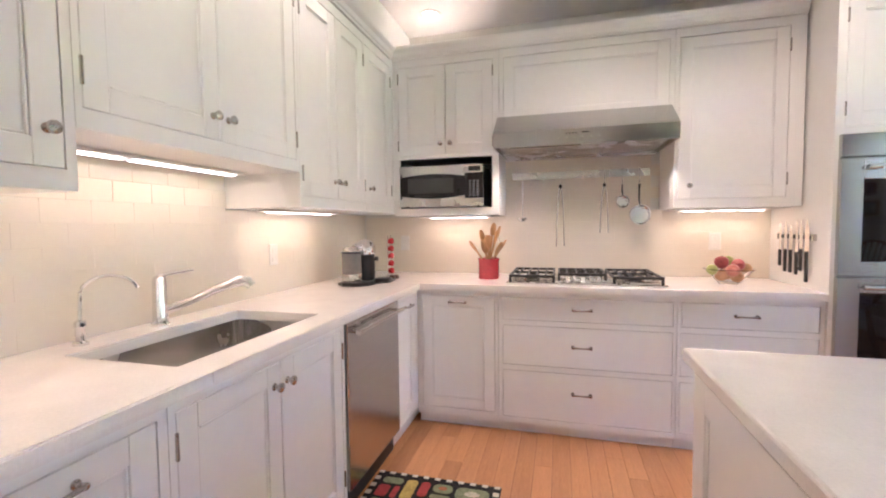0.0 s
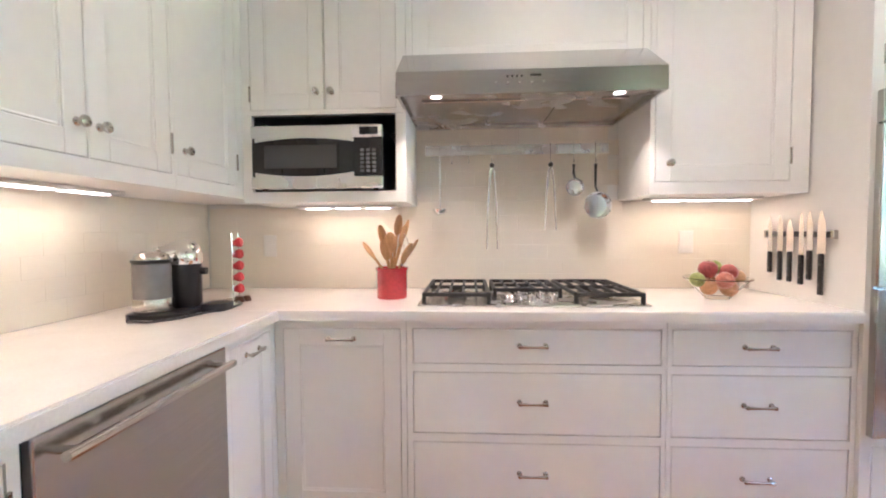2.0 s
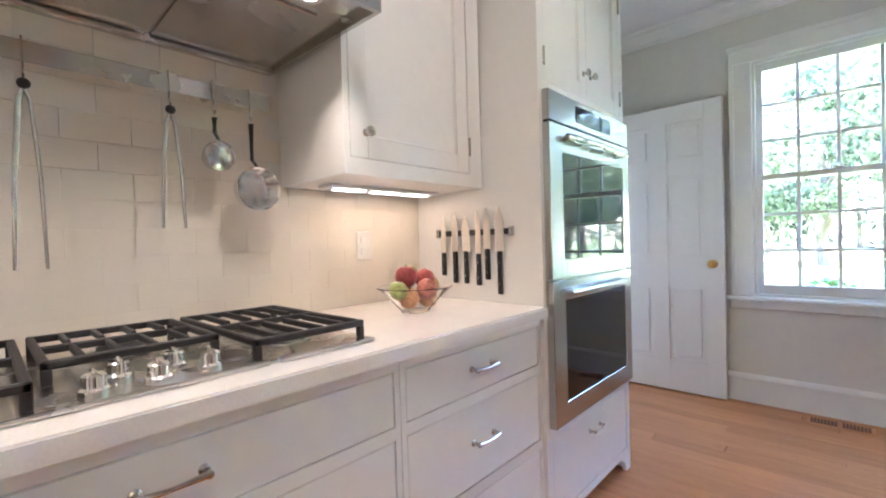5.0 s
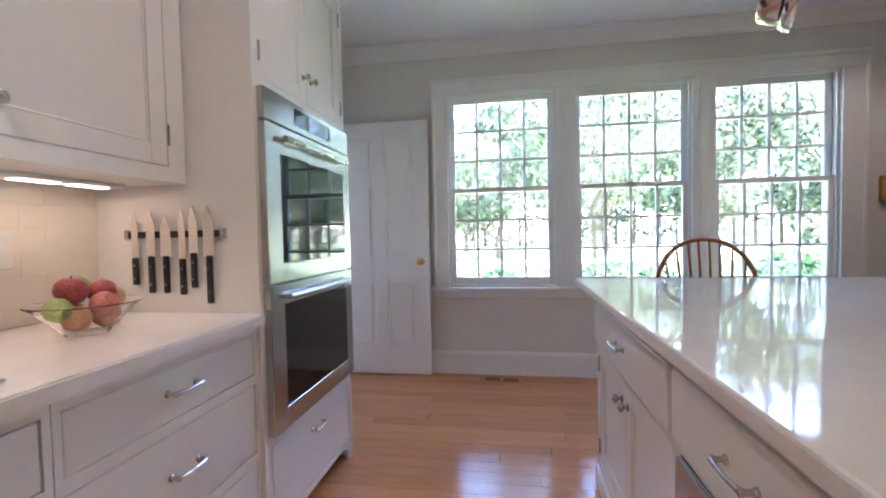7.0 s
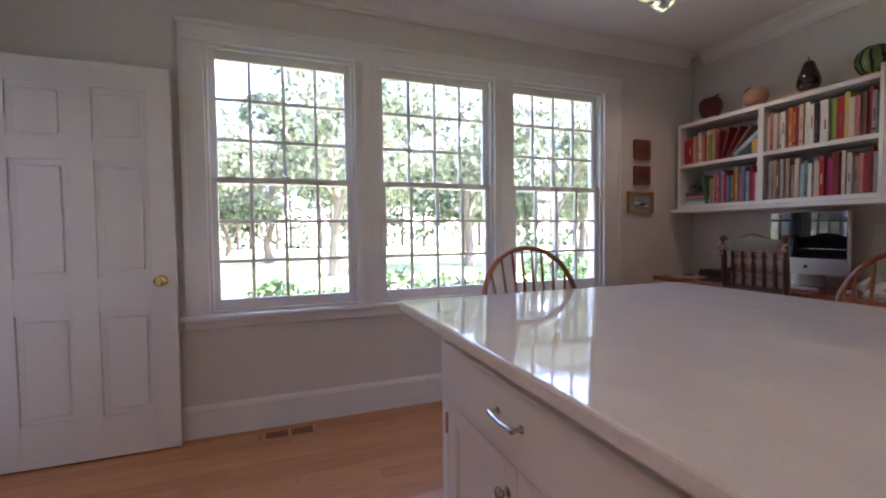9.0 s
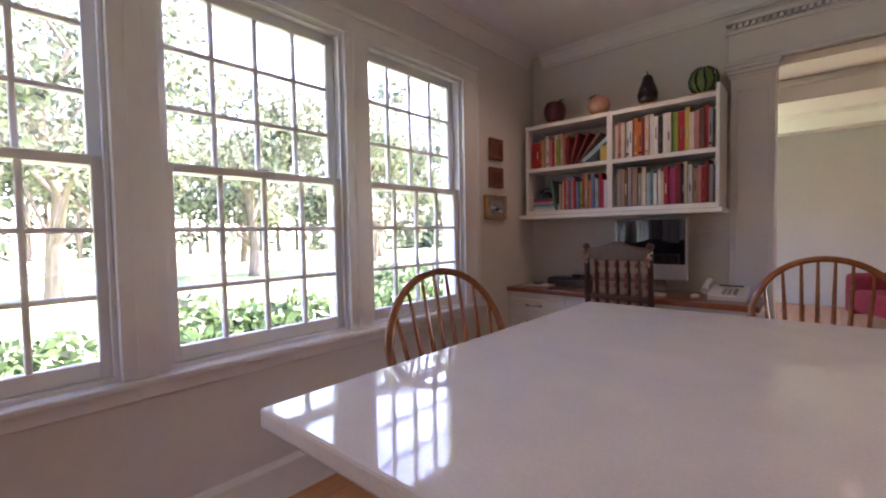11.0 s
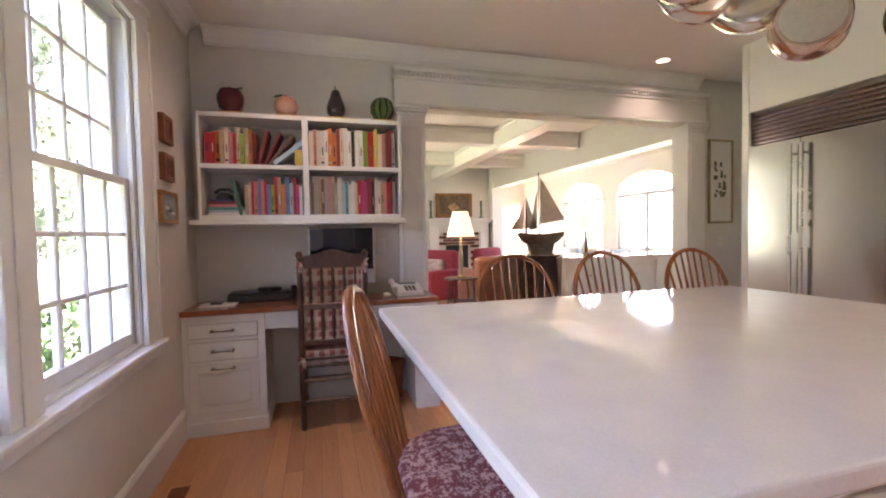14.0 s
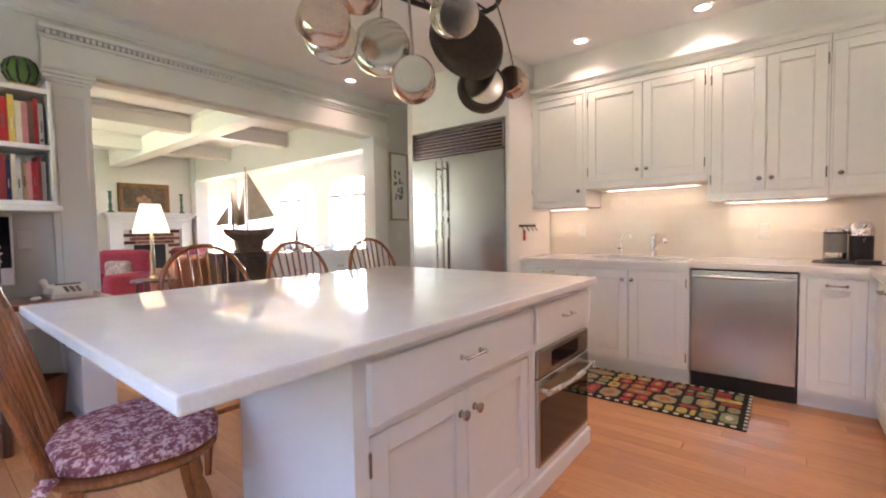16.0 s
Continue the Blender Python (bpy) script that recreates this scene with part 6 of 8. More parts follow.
bs = thing("waste_bin", (2.72, -0.93, 0), "reddish wooden waste bin under the desk", "bin")
P("bucket", lathe(B(), [(0, 0.002), (0.09, 0.002), (0.115, 0.30), (0.108, 0.30), (0.084, 0.01), (0, 0.01)], Matrix.Translation((2.74, -0.93, 0)), 4), M["wood_desk"], bs, smooth=False)
outlet(FS, 2.77, 1.17, "white double switch plate on the wall")

# ------------------------------------------------ books
BOOKC = {"red": (0.45, 0.03, 0.035), "dred": (0.24, 0.03, 0.035), "orange": (0.62, 0.20, 0.05), "cream": (0.68, 0.60, 0.46), "white": (0.74, 0.72, 0.68), "pink": (0.55, 0.22, 0.22), "green": (0.24, 0.36, 0.06), "dgreen": (0.06, 0.16, 0.10),
         "yellow": (0.66, 0.50, 0.10), "brown": (0.20, 0.11, 0.07), "tan": (0.42, 0.30, 0.19), "grey": (0.32, 0.31, 0.31), "blue": (0.14, 0.20, 0.40), "lblue": (0.36, 0.48, 0.56), "magenta": (0.46, 0.06, 0.20), "black": (0.03, 0.03, 0.035), "navy": (0.05, 0.06, 0.14), "teal": (0.10, 0.28, 0.30)}
BOOKM = {k_: mat("book_" + k_, c_, 0.5, var=0.12, scale=14, rnd=0.12) for k_, c_ in BOOKC.items()}
PAGES = mat("book_pages", (0.66, 0.60, 0.48), 0.9, var=0.08, scale=5, fine=400, stretch=(8, 8, 1))
brng = random.Random(11)


def book(x, z, w, h, d, color, lean=0.0, front=-0.83, lay=False, title=True):
    """A standing book whose spine looks to +y; x is its right-hand foot seen from the desk wall."""
    b = thing("book", (x, front, z), "%s book standing on the bookshelf" % {"dred": "dark red", "dgreen": "dark green", "lblue": "pale blue", "navy": "navy blue"}.get(color, color), "book", "books on the shelves")
    t = 0.0022
    bm = B()
    box(bm, (x, front - d, z + 0.001), (x + t, front, z + h))
    box(bm, (x + w - t, front - d, z + 0.001), (x + w, front, z + h))
    box(bm, (x + t, front - t, z + 0.001), (x + w - t, front + 0.001, z + h))
    part("cover", bm, BOOKM[color], b)
    part("pages", box(B(), (x + t, front - d + 0.004, z + 0.005), (x + w - t, front - t, z + h - 0.004)), PAGES, b)
    if title and w > 0.02 and brng.random() < 0.6:
        lc = BOOKM[brng.choice(("cream", "black", "brown"))] if color not in ("white", "cream") else BOOKM[brng.choice(("dred", "black", "navy", "orange"))]
        z0 = z + h * brng.uniform(0.25, 0.4)
        part("spine_title", box(B(), (x + w * 0.38, front + 0.001, z0), (x + w * 0.62, front + 0.0018, z0 + h * brng.uniform(0.2, 0.32))), lc, b, "unreadable title bar")
        if brng.random() < 0.5:
            part("spine_label", box(B(), (x + w * 0.15, front + 0.001, z + 0.02), (x + w * 0.85, front + 0.0018, z + 0.035)), lc, b)
    if lean:
        b.matrix_basis = Matrix.Translation((x, front, z)) @ Matrix.Rotation(lean, 4, "Y")
    return b


def row(x_left, x_right, z, hmin, hmax, colors, wide=()):
    """Books from x_left (towards the window) down to x_right."""
    n = len(colors)
    ws = [brng.uniform(0.8, 1.25) * (1.5 if i in wide else 1) for i in range(n)]
    k = (x_left - x_right) / sum(ws)
    x = x_left
    for i, c in enumerate(colors):
        w = ws[i] * k
        x -= w
        book(x + 0.0004, z, w - 0.0008, brng.uniform(hmin, hmax), brng.uniform(0.15, 0.20), c, front=-0.835 + brng.uniform(-0.02, 0.015))


ZU, ZL = 1.751, 1.411
row(3.952, 3.635, ZU, 0.20, 0.265, "red red orange tan cream pink red cream green tan orange dred".split(), (0,))
row(3.290, 2.685, ZU, 0.235, 0.285, "cream pink cream white white orange orange dred cream white white black white white green red yellow cream pink brown red grey".split(), (14, 15))
row(3.715, 3.345, ZL, 0.20, 0.265, "tan cream red pink blue pink red blue green red tan orange blue lblue red magenta white".split())
row(3.290, 2.685, ZL, 0.215, 0.275, "brown grey tan brown grey pink tan grey cream lblue teal white white cream red magenta dred navy cream white tan pink red dred grey".split(), (15, 16))
# leaning and lying books
book(3.61, ZU, 0.018, 0.24, 0.19, "dred", lean=radians(-14))
book(3.575, ZU, 0.016, 0.245, 0.19, "dred", lean=radians(-26))
book(3.545, ZU, 0.02, 0.26, 0.2, "brown", lean=radians(-38), title=False)
book(3.515, ZU, 0.03, 0.275, 0.21, "lblue", lean=radians(-52), title=False)
book(3.338, ZU, 0.05, 0.11, 0.12, "yellow", title=False)
book(3.728, ZL, 0.022, 0.24, 0.19, "dgreen", lean=radians(12), title=False)
zz = ZL
for i, (w_, t_, c_) in enumerate(((0.235, 0.018, "white"), (0.23, 0.016, "lblue"), (0.22, 0.02, "teal"), (0.20, 0.018, "pink"), (0.18, 0.016, "dred"), (0.14, 0.018, "navy"))):
    b = thing("book", (3.835, -0.9, zz), "%s book lying flat in a stack" % {"lblue": "pale blue", "dred": "dark red", "navy": "navy blue"}.get(c_, c_), "book", "books on the shelves")
    x0 = 3.945 - w_ - 0.004 * (i % 2)
    bm = box(B(), (x0, -0.98, zz + 0.0005), (x0 + w_, -0.84, zz + 0.0025))
    box(bm, (x0, -0.98, zz + t_ - 0.0025), (x0 + w_, -0.84, zz + t_ - 0.0005))
    box(bm, (x0, -0.842, zz + 0.0025), (x0 + w_, -0.84, zz + t_ - 0.0025))
    part("cover", bm, BOOKM[c_], b)
    part("pages", box(B(), (x0 + 0.003, -0.978, zz + 0.0026), (x0 + w_ - 0.003, -0.843, zz + t_ - 0.0026)), PAGES, b)
    zz += t_
tp = thing("toy_telephone", (3.845, -0.9, zz), "small black old-style telephone on the stack", "ornament")
P("base", lathe(B(), [(0, 0), (0.055, 0), (0.05, 0.03), (0.025, 0.045), (0, 0.045)], Matrix.Translation((3.85, -0.9, zz)), 16), M["black_plastic"], tp)
P("handset", tube(B(), [(3.79, -0.9, zz + 0.045), (3.82, -0.9, zz + 0.07), (3.88, -0.9, zz + 0.07), (3.91, -0.9, zz + 0.045)], [0.014, 0.009, 0.009, 0.014], 8), M["black_plastic"], tp)

# ------------------------------------------------ ceramics on top of the shelf
STAND = mat("stand_wood", (0.55, 0.36, 0.15), 0.5, var=0.2, scale=20)
ST = sz1 + 0.0005


def ornament(name, x, prof, color, label, extra=None, tintc=None, sc=1.18):
    o = thing(name, (x, -0.94, ST), label, "ornament", "fruit ornaments")
    bm = box(B(), (x - 0.075, -0.99, ST + 0.012), (x + 0.075, -0.89, ST + 0.03), 0.004)
    for sx in (-0.06, 0.06):
        for sy in (-0.98, -0.90):
            ball(bm, (x + sx, sy, ST + 0.008), 0.0078, 8, 6)
    part("stand", bm, STAND, o, "carved light wood stand")
    mm = mat(name + "_glaze", color, 0.12, var=0.15, scale=9, coat=0.6, tint=tintc)
    P("body", lathe(B(), [(r * sc, z * sc) for r, z in prof], Matrix.Translation((x, -0.94, ST + 0.031)), 26), mm, o)
    return o


def stem(o, x, z, leaf, col=(0.05, 0.09, 0.03)):
    z = ST + 0.031 + (z - ST - 0.031) * 1.18
    gm = mat("leaf_glaze", col, 0.3, var=0.2)
    bm = tube(B(), [(x, -0.94, z), (x + 0.004, -0.94, z + 0.03)], 0.005, 6)
    if leaf:
        bmesh.ops.create_uvsphere(bm, u_segments=10, v_segments=6, radius=1, matrix=Matrix.Translation((x + leaf, -0.93, z + 0.015)) @ Matrix.Rotation(0.3, 4, "Y") @ Matrix.Diagonal((0.035, 0.018, 0.006, 1)))
    part("stem_and_leaf", bm, gm, o, "dark green stem and leaf", True)


o = ornament("ceramic_apple", 3.80, [(0, 0.0), (0.04, -0.002), (0.062, 0.02), (0.074, 0.06), (0.074, 0.095), (0.058, 0.128), (0.03, 0.137), (0.008, 0.125), (0, 0.12)], (0.085, 0.008, 0.014), "glossy dark red ceramic apple on a wooden stand")
stem(o, 3.80, ST + 0.155, -0.05)
o = ornament("ceramic_peach", 3.44, [(0, 0.0), (0.035, -0.001), (0.06, 0.018), (0.07, 0.05), (0.062, 0.085), (0.04, 0.106), (0.012, 0.106), (0, 0.098)], (0.48, 0.20, 0.14), "pale pink ceramic peach on a wooden stand", tintc=(0.66, 0.40, 0.26))
stem(o, 3.44, ST + 0.13, 0.05)
o = ornament("ceramic_eggplant", 3.095, [(0, 0.0), (0.035, 0.0), (0.052, 0.02), (0.058, 0.055), (0.05, 0.09), (0.036, 0.125), (0.03, 0.15), (0.02, 0.168), (0, 0.172)], (0.012, 0.009, 0.014), "glossy black ceramic eggplant on a wooden stand")
stem(o, 3.095, ST + 0.20, 0)
o = ornament("ceramic_watermelon", 2.755, [(0, 0.0), (0.03, 0.002), (0.055, 0.018), (0.07, 0.052), (0.072, 0.075), (0.06, 0.112), (0.035, 0.135), (0.012, 0.141), (0, 0.141)], (0.10, 0.20, 0.05), "green striped ceramic watermelon on a wooden stand")
bm = B()
for i in range(10):
    a = 2 * math.pi * i / 10
    pts = []
    for r, z in ((0.03, 0.002), (0.055, 0.018), (0.07, 0.052), (0.072, 0.075), (0.06, 0.112), (0.035, 0.135), (0.012, 0.141)):
        r, z = r * 1.18, z * 1.18
        wob = 0.06 * math.sin(z * 160 + i)
        pts.append((2.755 + (r - 0.0015) * math.cos(a + wob), -0.94 + (r - 0.0015) * math.sin(a + wob), ST + 0.031 + z))
    tube(bm, pts, [0.004, 0.007, 0.009, 0.009, 0.008, 0.006, 0.003], 6)
P("stripes", bm, mat("dark_stripe", (0.015, 0.035, 0.012), 0.15, var=0.2, coat=0.5), o, "dark green stripes")

# ------------------------------------------------ small pictures by the window
FRM = mat("picture_wood", (0.20, 0.075, 0.035), 0.4, var=0.25, scale=14)
for y0, y1, z0, z1, cf, ci, lab in ((-0.57, -0.405, 1.805, 1.965, FRM, (0.22, 0.07, 0.06), "small dark wooden picture tile on the wall"), (-0.57, -0.40, 1.59, 1.745, FRM, (0.18, 0.06, 0.06), "small dark wooden picture tile on the wall"), (-0.61, -0.335, 1.35, 1.53, mat("oak_frame", (0.42, 0.22, 0.08), 0.4, var=0.2), (0.35, 0.42, 0.46), "deep oak framed seascape on the wall")):
    f_ = thing("picture_frame", (EX, (y0 + y1) / 2, z0), lab, "picture", "pictures by the window")
    bm = B()
    dd = 0.032
    t_ = 0.022 if z1 < 1.6 else 0.03
    for a in ((y0, y0 + t_, z0, z1), (y1 - t_, y1, z0, z1), (y0 + t_, y1 - t_, z0, z0 + t_), (y0 + t_, y1 - t_, z1 - t_, z1)):
        fbox(bm, FE, *a, 0.001, dd, 0.003)
    part("frame", bm, cf, f_)
    part("picture", fbox(B(), FE, y0 + t_, y1 - t_, z0 + t_, z1 - t_, 0.001, dd - 0.008), mat("picture_paint", ci, 0.5, var=0.5, scale=18, tint=tuple(min(1, c_ * 1.6) for c_ in ci)), f_)
    if z1 < 1.6:
        for k in range(3):
            part("painted_shape", fbox(B(), FE, y0 + 0.05 + 0.05 * k, y0 + 0.11 + 0.05 * k, z0 + 0.05 + 0.012 * k, z0 + 0.066 + 0.014 * k, dd - 0.008, dd - 0.0065), M["black_plastic"] if k % 2 else M["white_plastic"], f_)
# framed botanical print beside the opening
f_ = thing("picture_frame", (-0.675, SY, 1.31), "slim gilt framed botanical print", "picture")
bm = B()
for a in ((-0.83, -0.81, 1.31, 2.15), (-0.54, -0.52, 1.31, 2.15), (-0.81, -0.54, 1.31, 1.33), (-0.81, -0.54, 2.13, 2.15)):
    fbox(bm, FS, *a, 0.001, 0.025, 0.003)
part("frame", bm, mat("dull_gilt", (0.40, 0.32, 0.18), 0.35, 0.7, var=0.2), f_)
part("mount", fbox(B(), FS, -0.81, -0.54, 1.33, 2.13, 0.001, 0.014), M["white_plastic"], f_)
bm = B()
lr = random.Random(4)
for i in range(26):
    u, v = -0.678 + lr.uniform(-0.07, 0.07), 1.54 + lr.uniform(0, 0.36)
    fbox(bm, FS, u, u + lr.uniform(0.015, 0.04), v, v + lr.uniform(0.015, 0.05), 0.0145, 0.0155)
part("print", bm, mat("print_green", (0.12, 0.16, 0.09), 0.7, var=0.4, scale=30), f_, "green leafy print")
outlet(FS, -0.68, 1.12, "white switch plate beside the opening")

# ------------------------------------------------ pot rack over the island
COPPER = mat("copper", (0.66, 0.50, 0.42), 0.2, 1.0, var=0.12, scale=12, rvar=0.06)
PANSTEEL = mat("pan_steel", (0.70, 0.66, 0.60), 0.16, 1.0, var=0.06, scale=10, rvar=0.06)
DARKPAN = mat("dark_nonstick", (0.05, 0.035, 0.025), 0.28, 0.3, var=0.25, scale=8)
rack = thing("pot_rack", (1.75, 1.34, 2.44), "oval steel pot rack hung from the ceiling", "pot rack")
RZ = 2.47
oval = [(1.735 + 0.68 * math.cos(2 * math.pi * i / 40), 1.345 + 0.30 * math.sin(2 * math.pi * i / 40), RZ) for i in range(40)]
P("ring", tube(B(), oval, 0.010, 8, closed=True, flat=1.6), M["black_iron"], rack)
RACK_BARS = (1.135, 1.235, 1.345, 1.455, 1.555)
for y in RACK_BARS:
    w_ = 0.68 * math.sqrt(1 - ((y - 1.345) / 0.30) ** 2)
    P("bar", tube(B(), [(1.735 - w_, y, RZ), (1.735 + w_, y, RZ)], 0.007, 8), M["black_iron"], rack)
for x, y in ((1.265, 1.345 - 0.2), (1.265, 1.345 + 0.2), (2.205, 1.345 - 0.2), (2.205, 1.345 + 0.2)):
    P("chain", tube(B(), [(x, y, RZ), (x, y, CEIL - 0.001)], 0.005, 6), M["black_iron"], rack)


def hang(kind, c, r, depth, face, tilt, body, inner=None, hook=None, label=""):
    """A pan that hangs by its handle: c is the middle of its base, face the way (degrees) its base looks."""
    t = thing(kind, (c[0], c[1], c[2] - r), label, "pan", "hanging pots and pans")
    n_ = Vector((math.cos(radians(face)), math.sin(radians(face)), tilt)).normalized()
    q = (-n_).to_track_quat("Z", "Y").to_matrix().to_4x4()
    m = Matrix.Translation(c) @ q
    prof = [(0, 0), (r * 0.55, 0.0), (r * 0.88, 0.002), (r * 0.95, 0.010), (r, depth * 0.6), (r * 1.01, depth), (r * 1.035, depth + 0.002), (r * 1.03, depth + 0.005), (r * 0.985, depth + 0.002), (r * 0.965, depth * 0.6), (r * 0.9, 0.010), (0, 0.007)]
    P("body", lathe(B(), prof, m, 30), body, t)
    if inner:
        P("base_disc", lathe(B(), [(0, -0.0035), (r * 0.62, -0.0035), (r * 0.8, -0.002), (r * 0.8, 0.0), (0, 0.0)], m, 26), inner, t, "contrasting pan base")
    up = Vector((0, 0, 1)) - n_ * n_.z
    up.normalize()
    rim = Vector(c) - n_ * (depth * 0.85) + up * r
    top = Vector(hook)
    top.y = min(RACK_BARS, key=lambda b_: abs(b_ - top.y))
    P("handle", tube(B(), [rim - up * 0.004, rim.lerp(top, 0.25) - n_ * 0.012, rim.lerp(top, 0.7) - n_ * 0.012, top], [0.010, 0.008, 0.009, 0.007], 8, flat=0.6), M["nickel"], t, "long riveted steel handle")
    P("hook", tube(B(), [top, top + Vector((0, 0, 0.02)), Vector((top.x, top.y - 0.009, RZ - 0.005)), Vector((top.x, top.y - 0.006, RZ + 0.009)), Vector((top.x, top.y + 0.006, RZ + 0.008))], 0.003, 6), M["nickel"], t)
    return t


hang("frying_pan", (1.716, 1.141, 2.130), 0.149, 0.048, 48, 0.12, PANSTEEL, hook=(1.696, 1.121, 2.45), label="round polished steel frying pan hung by its handle")
hang("skillet", (1.363, 1.438, 2.190), 0.206, 0.048, 60, 0.25, DARKPAN, hook=(1.333, 1.398, 2.46), label="large dark non-stick skillet hung by its handle")
hang("saucepan", (1.670, 1.587, 2.144), 0.101, 0.125, 55, -0.5, PANSTEEL, hook=(1.580, 1.487, 2.46), label="polished steel saucepan hung by its handle")
hang("stock_pot", (1.675, 1.308, 1.948), 0.110, 0.096, 40, 0.05, COPPER, PANSTEEL, hook=(1.620, 1.238, 2.43), label="copper saucepan with a pale base hung by its handle")
hang("saute_pan", (1.186, 1.401, 2.000), 0.139, 0.058, 45, 0.10, DARKPAN, PANSTEEL, hook=(1.146, 1.361, 2.45), label="dark rimmed pan with a steel base hung by its handle")
hang("saucepan", (1.065, 1.494, 2.046), 0.082, 0.096, 10, 0.1, COPPER, hook=(1.125, 1.474, 2.44), label="small copper saucepan hung by its handle")
hang("frying_pan", (2.237, 1.382, 2.009), 0.101, 0.067, 60, 0.3, COPPER, hook=(2.197, 1.352, 2.46), label="copper pan with a rounded base hung by its handle")
hang("frying_pan", (2.181, 1.354, 1.962), 0.106, 0.034, 70, 0.15, PANSTEEL, hook=(2.131, 1.324, 2.46), label="shallow steel pan hung by its handle")
hang("saucepan", (2.014, 1.308, 2.251), 0.096, 0.086, 50, 0.2, COPPER, hook=(1.974, 1.268, 2.46), label="copper saucepan hung high on the rack")
# ------------------------------------------------ far room beyond the opening
HX = -0.52      # header line between living room and sunroom
slab("wall_far_south", (HX - 0.1, FAR_Y - 0.2, 0), (FAR_X1 + 0.2, FAR_Y, FAR_C), M["wall"], "pale wall with the fireplace")
# unseen opening, cut only to hold the living room's fill lamp
wall_with_holes("wall_far_east", frame_x(FAR_X1, -1), FAR_Y, SY - 0.16, 0, FAR_C, 0.2, [(-4.8, -3.2, 0.8, 2.3)], M["wall"], "pale side wall of the far room with an added lamp opening")
slab("wall_sunroom_end", (FAR_X0 - 0.2, SUN_Y - 0.2, 0), (-3.12, SUN_Y, 3.0), M["trim"], "white sunroom end wall")
slab("wall_sunroom_end_b", (-2.36, SUN_Y - 0.2, 0), (HX - 0.1, SUN_Y, 3.0), M["trim"], "white sunroom end wall")
slab("wall_sunroom_end_head", (-3.12, SUN_Y - 0.2, 2.2), (-2.36, SUN_Y, 3.0), M["trim"], "white wall over the garden door")
slab("wall_sunroom_side", (HX - 0.1, SUN_Y, 0), (HX + 0.1, FAR_Y - 0.2, 3.0), M["wall"], "sunroom side wall")
slab("ceiling_far", (HX, FAR_Y - 0.2, FAR_C), (FAR_X1 + 0.2, SY - 0.161, FAR_C + 0.12), M["ceiling"], "white ceiling of the living room", "ceiling")
slab("ceiling_sunroom", (FAR_X0 - 0.2, SUN_Y - 0.2, 2.9), (HX - 0.01, SY - 0.161, 3.02), M["ceiling"], "white sunroom ceiling", "ceiling")


def beam(x0, x1, y0, y1, z0, label):
    bm = box(B(), (x0, y0, z0), (x1, y1, FAR_C - 0.001), 0.004)
    box(bm, (x0 - 0.015, y0 - 0.015 if x1 - x0 > y1 - y0 else y0, FAR_C - 0.07), (x1 + 0.015, y1 + 0.015 if x1 - x0 > y1 - y0 else y1, FAR_C - 0.03), 0.004)
    return solid("ceiling_beam", bm, M["trim"], label, "beam", "structure")


beam(0.70, 0.92, FAR_Y, SY - 0.162, 2.40, "long white boxed ceiling beam")
for y in (-3.25, -5.0):
    beam(0.925, FAR_X1, y - 0.1, y + 0.1, 2.46, "white boxed cross beam")
    beam(HX + 0.11, 0.695, y - 0.1, y + 0.1, 2.46, "white boxed cross beam")
hd = solid("header", box(B(), (HX - 0.1, FAR_Y + 0.2, 2.22), (HX + 0.1, SY - 0.162, 2.9), 0.004), M["trim"], "white header over the sunroom opening", "beam", "structure")
bm = box(B(), (HX - 0.12, FAR_Y, 0), (HX + 0.12, FAR_Y + 0.2, 2.9), 0.004)
box(bm, (HX - 0.14, FAR_Y, 0), (HX + 0.14, FAR_Y + 0.22, 0.18), 0.004)
box(bm, (HX - 0.14, FAR_Y, 2.1), (HX + 0.14, FAR_Y + 0.22, 2.2), 0.006)
solid("column", bm, M["trim"], "white square column at the sunroom opening", "column", "structure")

# sunroom wall with two arched windows
FWS = frame_x(FAR_X0, 1)


def arch_wall():
    bm = B()
    holes = [(-8.15, -6.42), (-5.92, -4.14)]
    spring, bot, top = 2.02, 0.82, 2.9
    edges_ = [SUN_Y, holes[0][0], holes[0][1], holes[1][0], holes[1][1], SY - 0.162]
    for i in (0, 2, 4):
        fbox(bm, FWS, edges_[i], edges_[i + 1], 0, top, 0, -0.2)
    for a, b in holes:
        fbox(bm, FWS, a, b, 0, bot, 0, -0.2)
        n = 14
        c, w, h = (a + b) / 2, (b - a) / 2, 0.46
        for i in range(n):
            u0, u1 = c - w + 2 * w * i / n, c - w + 2 * w * (i + 1) / n
            z0 = spring + h * math.sqrt(max(0, 1 - ((u0 - c) / w) ** 2))
            z1 = spring + h * math.sqrt(max(0, 1 - ((u1 - c) / w) ** 2))
            vs = []
            for d in (0, -0.2):
                vs.append([bm.verts.new(F_) for F_ in (FWS(u0, z0, d), FWS(u1, z1, d), FWS(u1, top, d), FWS(u0, top, d))])
            p, q = vs
            for f in (p, q[::-1], (p[0], p[1], q[1], q[0])):
                bm.faces.new(f)
    return solid("wall_sunroom", bm, M["trim"], "white sunroom wall with two arched windows", "wall", "structure"), holes, spring, bot


